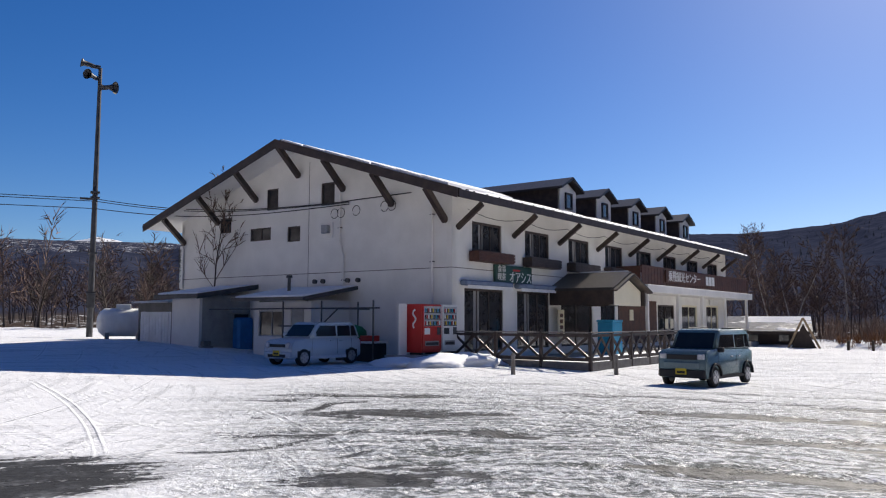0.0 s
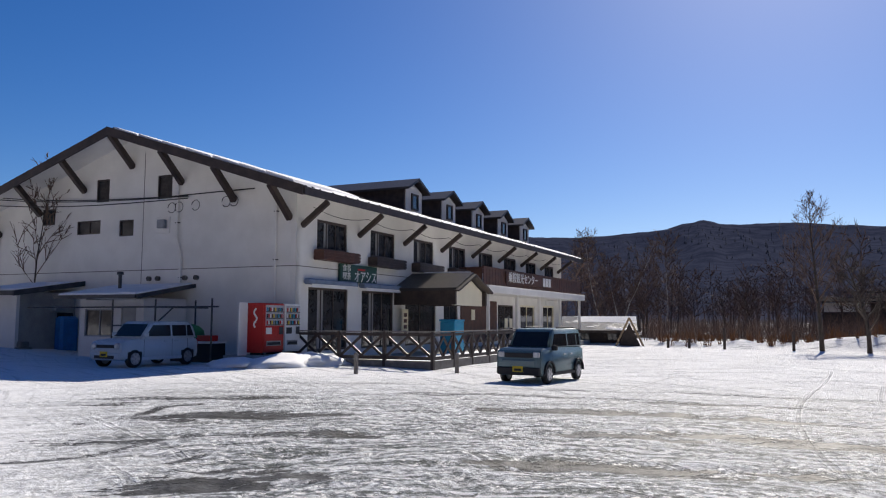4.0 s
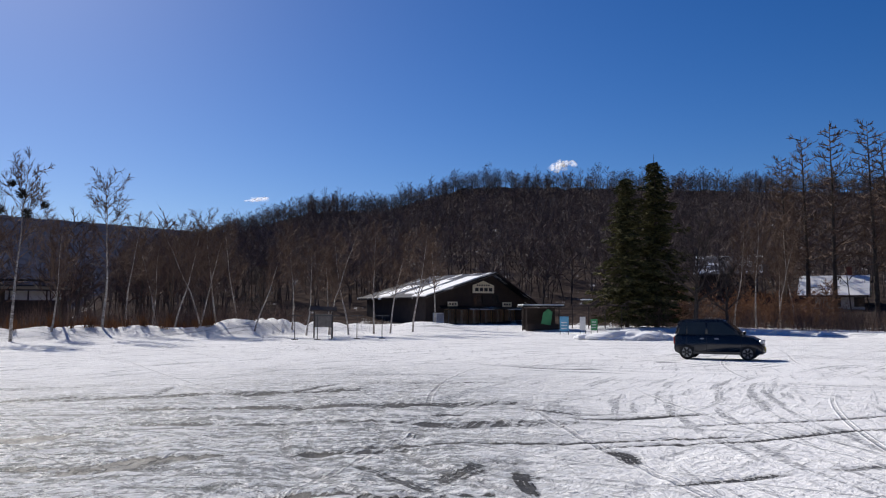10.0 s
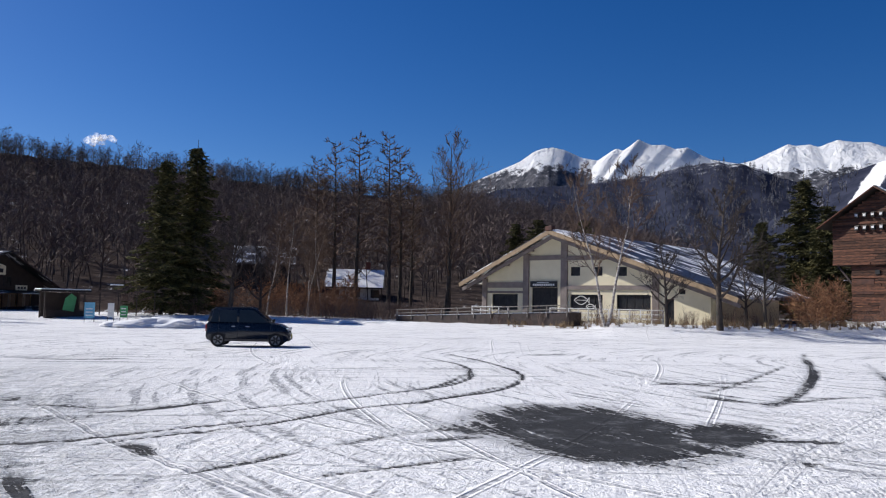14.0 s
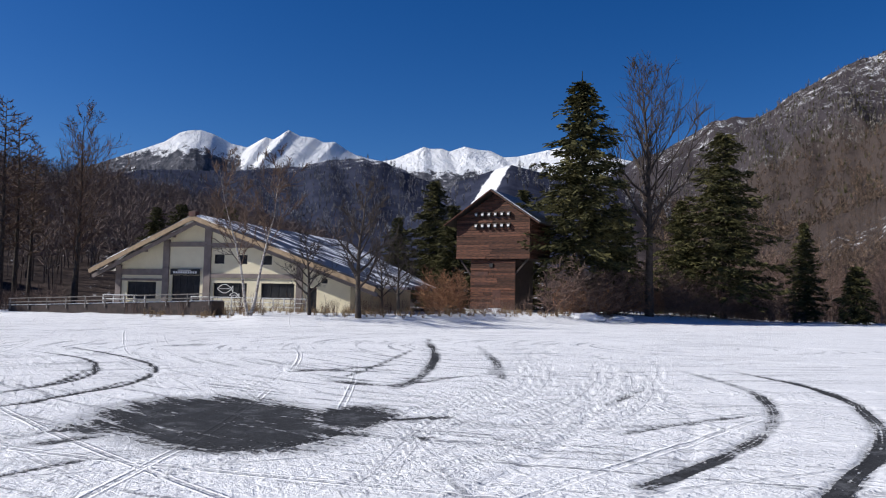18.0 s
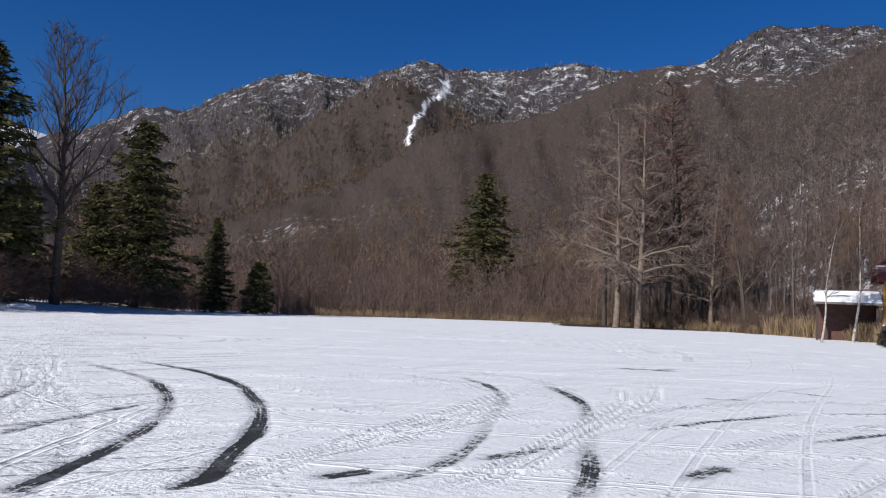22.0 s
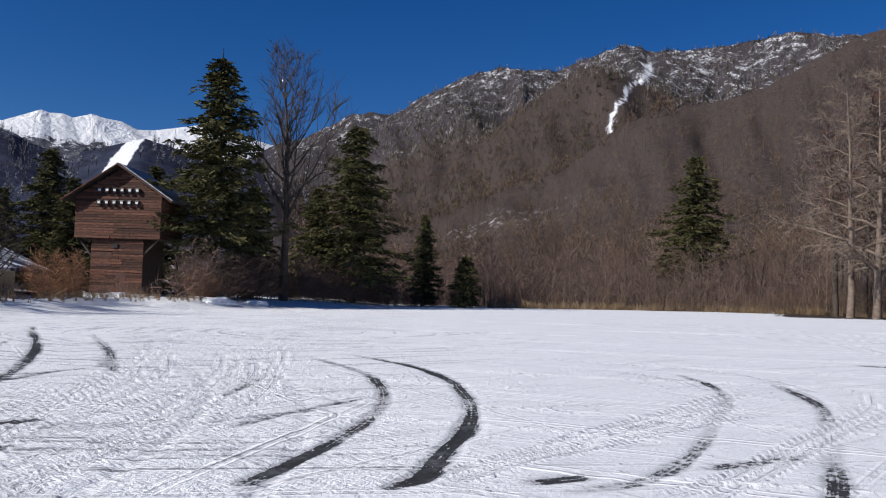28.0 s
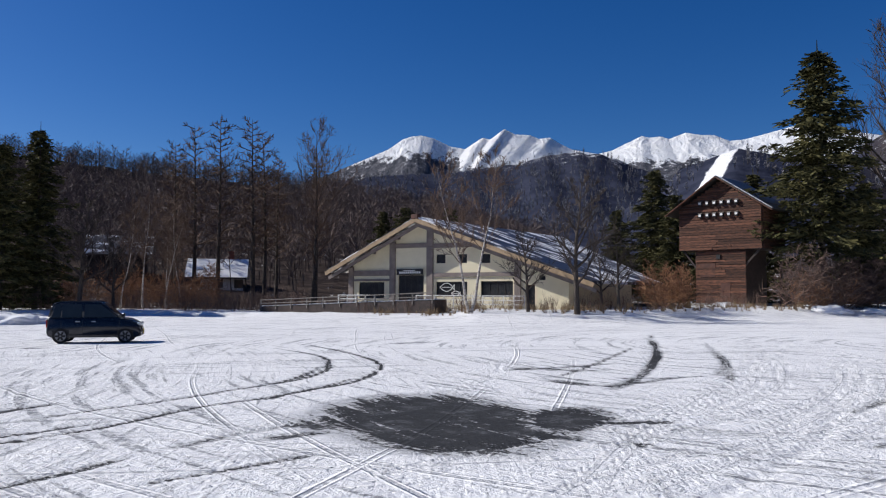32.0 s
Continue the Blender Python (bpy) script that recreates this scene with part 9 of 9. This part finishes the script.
# ---- poles, wires, cones and edge growth ----
def speaker_pole():
    x, y = at_az(-19.45, 48.0)
    z = gz(x, y)
    p = thing("loudspeaker_pole", "tall dark steel pole carrying three horn loudspeakers", "pole", pose(x, y, z, 0, 0, 19))
    bm = bmesh.new()
    tube(bm, [(0, 0, -0.3), (0, 0, 5), (0, 0, 10), (0, 0, 15.2)], [0.17, 0.155, 0.13, 0.10], 12)
    part("pole", bm, "steel", p)
    for zz, at, way, wide in ((15.3, (-0.5, -0.1), (-1, -0.25, 0.12), 0.25), (14.6, (-0.35, -0.3), (-0.6, -0.8, 0.0), 0.29), (14.1, (0.4, -0.2), (0.86, -0.5, -0.12), 0.36)):
        h = new("horn")
        h.parent = p
        h.matrix_basis = pose(*at, zz) @ Vector(way).to_track_quat("Z", "Y").to_matrix().to_4x4()
        bm = bmesh.new()
        tube(bm, [(0, 0, -0.3), (0, 0, -0.1), (0, 0, 0.15), (0, 0, 0.35), (0, 0, 0.5)], [0.08, 0.10, 0.14, wide * 0.62, wide], 18, caps=False)
        part("bell", bm, "steel", h, smooth_shade=True)
        bm = bmesh.new()
        tube(bm, [(0, 0, -0.5), (0, 0, -0.28)], [0.12, 0.12], 12)
        part("driver", bm, "steel", h)
        bm = bmesh.new()
        beam(bm, (0, 0, zz - 0.12), (*at, zz - 0.12), 0.07, 0.07)
        part("bracket", bm, "steel", p)
    for zz in (8.0, 7.7, 4.6, 2.4):
        part("clamp", boxes((-0.24, 0.24, -0.24, 0.24, zz, zz + 0.1)), "steel", p)
    part("switch_box", boxes((-0.22, 0.22, -0.4, -0.18, 1.6, 2.4), bevel=0.02), "steel", p)
    part("cross_arm", boxes((-0.75, 0.1, -0.09, 0.0, 7.62, 7.74)), "steel", p)
    # cables from beyond the pole to the lodge's gable
    a = Vector((x - 12, y - 4.4, 8.2))
    b = Vector((x, y, z + 7.7))
    e = LODGE @ Vector((-0.15, 5.4, 6.72))
    for k, dz in enumerate((0.0, -0.13, -0.55)):
        bm = bmesh.new()
        pts = [b + (e - b) * t + Vector((0, 0, dz * (1 - t * 0.8) - 0.5 * math.sin(math.pi * t))) for t in [i / 12 for i in range(13)]]
        pts = [a + (b - a) * t + Vector((0, 0, dz)) for t in (0, 0.5)] + pts
        tube(bm, pts, [0.022] * len(pts), 5)
        w = part("cable", bm, "wire", None)
        tagged(w, "black overhead cable running to the lodge's gable", "cable", "overhead cables")
    # loops and insulators on the gable
    i = thing("cable_fittings", "cable loops and insulators on the white gable", "cable", LODGE)
    for y0 in (6.3, 5.9, 5.0, 3.4, 3.0):
        bm = bmesh.new()
        n = 10
        pts = [(-0.12, y0 + 0.22 * math.cos(math.pi * 2 * k / n), 6.45 - 0.03 * y0 + 0.22 * math.sin(math.pi * 2 * k / n)) for k in range(n)]
        tube(bm, pts, [0.016] * n, 4)
        part("loop", bm, "wire", i)
    bm = bmesh.new()
    tube(bm, [(-0.08, 6.5, 6.75), (-0.08, 4.5, 6.78), (-0.08, 2.0, 6.8)], [0.025] * 3, 5)
    part("conduit", bm, "wire", i)
    # sagging cable under the front eave
    bm = bmesh.new()
    pts = []
    for k in range(8):
        for t in range(6):
            u = t / 6
            pts.append((0.6 + 4.22 * (k + u), -0.35, 6.0 - 0.22 * math.sin(math.pi * u)))
    tube(bm, pts, [0.014] * len(pts), 4)
    c = part("eave_cable", bm, "wire", None)
    c.matrix_world = LODGE
    tagged(c, "thin cable sagging along the front eave", "cable", "overhead cables")


def cones():
    first = thing("traffic_cone", "orange and white traffic cone at the snow's edge", "traffic cone", group="traffic cones")
    part("base", boxes((-0.19, 0.19, -0.19, 0.19, 0, 0.05), bevel=0.015), "cone_orange", first)
    for k, (z0, z1, r0, r1) in enumerate(((0.05, 0.2, 0.14, 0.118), (0.2, 0.33, 0.118, 0.098), (0.33, 0.45, 0.098, 0.08), (0.45, 0.56, 0.08, 0.06), (0.56, 0.7, 0.06, 0.035))):
        bm = bmesh.new()
        tube(bm, [(0, 0, z0), (0, 0, z1)], [r0, r1], 14)
        part("band" if k % 2 else "cone", bm, "letter" if k % 2 else "cone_orange", first, "white reflective band" if k % 2 else "", True)
    spots = [(206.2, 55.0), (208.1, 53.5), (209.5, 52.5), (212.3, 50.8), (213.2, 50.5), (217.6, 47.5), (220.2, 46.2), (223.0, 45.3), (225.8, 44.8)]
    tops = []
    for az, r in spots:
        x, y = at_az(az, r)
        copy_thing(first, pose(x, y, gz(x, y), 0, 0, az * 7))
        tops.append(Vector((x, y, gz(x, y) + 0.66)))
    for o in (*first.children_recursive, first):
        bpy.data.objects.remove(o)
    # striped bars slung between the cones
    for p, q in zip(tops[3:], tops[4:]):
        t = thing("barrier_bar", "thin red and white barrier bar between cones", "barrier", group="barrier bars")
        n = 8
        for k in range(n):
            bm = bmesh.new()
            a, b = p.lerp(q, k / n), p.lerp(q, (k + 1) / n)
            s = lambda u: Vector((0, 0, -0.12 * math.sin(math.pi * u)))
            tube(bm, [a + s(k / n), b + s((k + 1) / n)], [0.022, 0.022], 6)
            part("stripe", bm, "cone_orange" if k % 2 else "letter", t)
    # a pile of wrapped sacks and rolled net
    x, y = at_az(206.6, 56.0)
    sk = thing("sack_pile", "white sacks heaped beside the cones", "sacks", pose(x, y, gz(x, y)))
    for k, (dx, dy, dz, s) in enumerate(((-0.8, 0, 0.3, 0.5), (0.0, 0.1, 0.35, 0.55), (0.8, 0, 0.3, 0.5), (-0.3, 0, 0.85, 0.45), (0.4, 0.05, 0.8, 0.42), (0.05, 0, 1.2, 0.35))):
        bm = bmesh.new()
        bmesh.ops.create_icosphere(bm, subdivisions=2, radius=s, matrix=pose(dx, dy, dz) @ Matrix.Diagonal((1.15, 0.9, 0.7, 1)))
        for v in bm.verts:
            v.co += Vector((0.04 * math.sin(11 * v.co.z + k), 0.04 * math.sin(9 * v.co.x), 0.03 * math.sin(10 * v.co.y)))
        part("sack", bm, "white_paint", sk, smooth_shade=True)
    for az, r in ((210.0, 53.0), (211.3, 52.2)):
        x, y = at_az(az, r)
        bm = bmesh.new()
        bmesh.ops.create_icosphere(bm, subdivisions=3, radius=0.8, matrix=Matrix.Diagonal((1.6, 0.8, 0.55, 1)))
        for v in bm.verts:
            v.co += Vector((noise.noise(v.co * 2), noise.noise(v.co * 2 + Vector((5, 0, 0))), noise.noise(v.co * 3))) * 0.16
        g = part("rolled_net", bm, "shrub", None, smooth_shade=True)
        g.matrix_world = pose(x, y, gz(x, y) + 0.25, 0, 0, -az)
        tagged(g, "dark green rolled net lying on the snow", "net", "rolled nets")
    # dark boards along the edge
    e = thing("edge_boards", "low dark board fence along the lot's edge", "fence")
    pts = [(214.2, 49.6), (217.0, 48.2), (219.5, 47.4), (222, 46.8), (225, 46.4), (228, 46.4)]
    for (a0, r0), (a1, r1) in zip(pts, pts[1:]):
        p, q = Vector((*at_az(a0, r0), 0)), Vector((*at_az(a1, r1), 0))
        p.z, q.z = gz(p.x, p.y), gz(q.x, q.y)
        for zz in (0.2, 0.5):
            bm = bmesh.new()
            beam(bm, p + Vector((0, 0, zz)), q + Vector((0, 0, zz)), 0.06, 0.24)
            part("board", bm, "dark_wood", e)
        bm = bmesh.new()
        beam(bm, p + Vector((0, 0, -0.1)), p + Vector((0, 0, 0.85)), 0.12, 0.12, (0, 1, 0))
        part("post", bm, "dark_wood", e)


def edge_posts():
    for az, r, h in ((35.3, 58.0, 1.5), (39.6, 57.5, 1.3), (31.6, 59, 0.6), (33.0, 59, 0.7)):
        x, y = at_az(az, r)
        b = part("marker_post", tube(bmesh.new(), [(0, 0, -0.3), (0, 0, h - 0.03), (0, 0, h)], [0.1, 0.09, 0.07], 9), "dark_wood", None)
        b.matrix_world = pose(x, y, gz(x, y))
        tagged(b, "dark round timber marker post in the snow", "post", "marker posts")
    for az, r in ((65.0, 55), (66.6, 55), (67.6, 55.5), (69.4, 56), (71.2, 57)):
        x, y = at_az(az, r)
        g = thing("rope_stand", "thin dark metal stand with a small plate", "stand", pose(x, y, gz(x, y), 0, 0, -az), "metal stands")
        part("pole", tube(bmesh.new(), [(0, 0, 0), (0, 0, 1.7)], [0.03, 0.025], 7), "steel", g)
        part("foot", boxes((-0.22, 0.22, -0.22, 0.22, -0.03, 0.05)), "steel", g)
        part("arm", boxes((-0.5, 0.5, -0.02, 0.02, 1.6, 1.66)), "steel", g)
    x, y = at_az(67.0, 57.5)
    n = thing("information_board", "roofed timber information board at the lot's edge", "notice board", frame_at(x, y, gz(x, y), 157))
    for q in (-0.7, 0.6):
        part("post", boxes((q, q + 0.1, 0, 0.1, -0.2, 2.0)), "dark_wood", n)
    part("panel", boxes((-0.6, 0.6, 0.02, 0.08, 0.8, 1.75)), "post_grey", n)
    part("roof", prism([(-0.3, 1.95), (0.05, 2.2), (0.4, 1.95), (0.4, 2.02), (0.05, 2.28), (-0.3, 2.02)], -0.95, 0.95, "x"), "dark_wood", n)


def edge_growth():
    """Brush, straw grass, shrubs and lumps of ploughed snow along the lot's edge."""
    rng = np.random.default_rng(77)

    def sprig(seed, n, h, w, lean, mat, twigs=0):
        r = np.random.default_rng(seed)
        V, F = [], []
        for k in range(n):
            a, l = r.uniform(0, 6.283), abs(r.normal()) * lean
            p = np.array((r.normal() * 0.3 * h * 0.4, r.normal() * 0.3 * h * 0.4, -0.1))
            d = np.array((math.cos(a) * math.sin(l), math.sin(a) * math.sin(l), math.cos(l)))
            q = p + d * h * r.uniform(0.55, 1.05)
            s = np.array((-math.sin(a + 1), math.cos(a + 1), 0))
            b = len(V)
            V += [p - s * w, p + s * w, q + s * w * 0.35, q - s * w * 0.35]
            F.append((b, b + 1, b + 2, b + 3))
            for _ in range(twigs):
                g = r.uniform(0.3, 0.95)
                e = turned(d, r, 0.6)
                p2, q2 = p + (q - p) * g, p + (q - p) * g + e * h * 0.28
                b = len(V)
                V += [p2 - s * w * 0.6, p2 + s * w * 0.6, q2 + s * w * 0.2, q2 - s * w * 0.2]
                F.append((b, b + 1, b + 2, b + 3))
        return np.array(V), np.array(F), np.zeros(len(F), dtype=int)

    def band(name, label, kit, mats, n, a0, a1, d0, d1, s0, s1, cat="undergrowth"):
        az = rng.uniform(a0, a1, n)
        r = lot_edge(az) + rng.uniform(d0, d1, n) ** 1.0
        x, y = r * np.sin(np.radians(az)), r * np.cos(np.radians(az))
        z = height(x, y)
        V, F, I = joined(kit, list(zip(x, y, z, rng.uniform(s0, s1, n))), rng)
        tagged(new(name, mesh_from(name, V, F, mats, I)), label, cat, kind="stuff")

    brush = [sprig(10 + k, 12, 3.0, 0.022, 0.28, 0, 4) for k in range(4)]
    straw = [sprig(30 + k, 26, 1.1, 0.022, 0.3, 0) for k in range(4)]
    band("brush", "leafless brown brush along the lot's edge", brush, ["far_twig"], 850, 150, 205, 2, 26, 0.6, 1.3)
    band("straw_grass", "pale dry straw grass at the snow's edge", straw, ["dry_grass"], 700, 163, 205, 0.4, 3.5, 0.5, 1.1, "grass")
    band("straw_grass", "tall dry straw clump by the yellow house", straw, ["dry_grass"], 260, 197, 204.5, -0.5, 4.5, 1.0, 1.7, "grass")
    band("edge_brush", "low brown brush behind the snow banks", brush, ["far_twig"], 450, 30, 66, 6, 30, 0.4, 0.8)
    band("russet_brush", "dry russet brush behind the southern bank", straw, ["rust_leaf"], 200, 31, 60, 4, 12, 0.5, 1.0)
    band("bank_brush", "bare shrubs on the bank by the visitor centre", brush, ["far_twig"], 150, 112, 150, 2, 9, 0.25, 0.5)
    band("bank_straw", "dry grass on the bank by the visitor centre", straw, ["dry_grass"], 260, 113, 146, 0.3, 6, 0.3, 0.6, "grass")
    band("kiosk_brush", "bare shrubs between shop and visitor centre", brush, ["far_twig"], 300, 86, 108, 8, 32, 0.4, 0.8)
    bush = [low_tree(60 + k, h=2.6, limbs=20, twigs=9, spread=0.85, width=0.16, thick=0.36, first=0.03, reach=0.5, round_=0.8) for k in range(4)]
    band("russet_shrub", "russet shrubs beside the tower", bush, ["twig", "russet_twig"], 26, 131.8, 135.2, 2, 9, 0.8, 1.35)
    band("russet_shrub", "russet shrubs under the tall conifers", bush, ["twig", "russet_twig"], 60, 141.8, 151, 0.5, 6, 0.6, 1.3)
    band("pale_shrub", "bare pale shrubs between tower and conifers", bush, ["twig", "far_twig"], 130, 141.2, 156.5, -0.3, 6, 0.9, 1.9)
    band("garden_brush", "tangled dark brush before the yellow house", brush, ["twig"], 130, 204.5, 220, -0.5, 5, 0.35, 0.75)
    band("edge_bush", "brown leafless bushes along the lot's edge", bush, ["twig", "spur_twig"], 170, 152, 202, 0.8, 7, 0.5, 1.15)
    band("edge_bush", "low brown bushes and stalks at the snow's edge", bush, ["twig", "spur_twig"], 150, 174, 203, -0.6, 3, 0.3, 0.7)
    band("red_bush", "reddish bare bushes between shop and visitor centre", bush, ["twig", "russet_twig"], 60, 92, 102, 10, 26, 0.9, 1.8)
    # dark evergreen shrubs before the yellow house
    for k in range(16):
        az = 204.4 + k * 0.62
        x, y = at_az(az, 55.5 + 1.5 * math.sin(k * 2.1))
        V, F = [], []
        r = np.random.default_rng(400 + k)
        for _ in range(700):
            c = r.normal(size=3)
            c = c / np.linalg.norm(c) * r.uniform(0.5, 1.0) ** 0.5 * np.array((0.95, 0.8, 0.95))
            c[2] = abs(c[2]) * 1.5 + 0.1
            d, s = r.normal(size=3) * 0.085, r.normal(size=3) * 0.07
            b = len(V)
            V += [c - d, c + s, c + d, c - s]
            F.append((b, b + 1, b + 2, b + 3))
        top = [int(V[4 * q][2] > 1.0 and r.uniform() < 0.22) for q in range(len(F))]
        o = new("evergreen_shrub", mesh_from("evergreen_shrub", np.array(V), np.array(F), ["shrub", "snow"], top))
        o.matrix_world = pose(x, y, gz(x, y), 0, 0, 40 * k) @ Matrix.Scale(1.12 + 0.3 * math.sin(k * 1.7), 4)
        tagged(o, "dark evergreen shrub flecked with snow", "shrub", "evergreen shrubs")
    # heaps of ploughed snow
    for k, (az, r, s) in enumerate(((87.4, 57, 1.0), (88.4, 57.5, 1.3), (89.6, 57, 1.2), (90.7, 57.5, 0.9), (144.0, 73.5, 1.1), (146.5, 77, 0.8), (137.5, 74.5, 0.9), (86.3, 57.5, 0.8))):
        x, y = at_az(az, r)
        bm = bmesh.new()
        bmesh.ops.create_icosphere(bm, subdivisions=4, radius=1.0)
        for v in bm.verts:
            n3 = noise.noise(v.co * 1.6 + Vector((k * 3.1, 0, 0))) * 0.35 + noise.noise(v.co * 4.5 + Vector((k, 5, 0))) * 0.14 + noise.noise(v.co * 11) * 0.06
            v.co = Vector((v.co.x * 1.5, v.co.y * 1.0, v.co.z * 0.45)) * (1 + n3)
        o = part("snow_mound", bm, "snow", None, smooth_shade=True)
        o.matrix_world = pose(x, y, gz(x, y) + 0.05 * s, 0, 0, -az) @ Matrix.Scale(s, 4)
        tagged(o, "rough heap of ploughed snow at the lot's edge", "snow pile", "snow piles")
    # mistletoe in the big birch
    x, y = at_az(47.0, 56)
    z = gz(x, y)
    for k, (du, dz, s) in enumerate(((0.25, 9.3, 0.42), (-0.9, 8.2, 0.36), (0.6, 8.0, 0.4), (1.6, 8.6, 0.32), (-0.3, 9.9, 0.3), (-1.5, 7.7, 0.3))):
        V, F = [], []
        r = np.random.default_rng(60 + k)
        for _ in range(170):
            d = r.normal(size=3)
            d /= np.linalg.norm(d)
            a, q = d * 0.1, d * r.uniform(0.7, 1.0)
            t = np.cross(d, r.normal(size=3))
            t = t / np.linalg.norm(t) * 0.05
            b = len(V)
            V += [a - t * 0.4, a + t * 0.4, q + t, q - t]
            F.append((b, b + 1, b + 2, b + 3))
        o = new("mistletoe", mesh_from("mistletoe", np.array(V), np.array(F), ["shrub"]))
        o.matrix_world = pose(x + du * math.cos(radians(47)), y - du * math.sin(radians(47)), z + dz) @ Matrix.Scale(s, 4)
        tagged(o, "round dark clump of mistletoe in the birch crown", "mistletoe", "mistletoe clumps")


def clouds():
    """Wisps of cloud over the hill."""
    rng = np.random.default_rng(5)
    for az, el, r, w, h in ((84.3, 10.6, 3000, 62, 34), (62.6, 7.9, 3000, 70, 12)):
        bm = bmesh.new()
        for k in range(9):
            a = rng.normal(size=3) * (0.33, 0.3, 0.22)
            bmesh.ops.create_icosphere(bm, subdivisions=3, radius=1.0, matrix=pose(a[0] * w, a[1] * w, a[2] * h + 0.5 * h * a[0]) @ Matrix.Diagonal((w * 0.34, w * 0.2, h * 0.36, 1)))
        for v in bm.verts:
            v.co += Vector((noise.noise(v.co * 0.06), noise.noise(v.co * 0.06 + Vector((9, 0, 0))), noise.noise(v.co * 0.06 + Vector((0, 9, 0))))) * h * 0.4
        x, y = at_az(az, r)
        c = part("cloud", bm, "cloud", None, smooth_shade=True)
        c.matrix_world = pose(x, y, r * math.tan(radians(el)), 0, 0, -az)
        tagged(c, "small thin white wisp of cloud over the hill", "cloud", "clouds", "structure")


speaker_pole()
clouds()
cones()
edge_posts()
edge_growth()
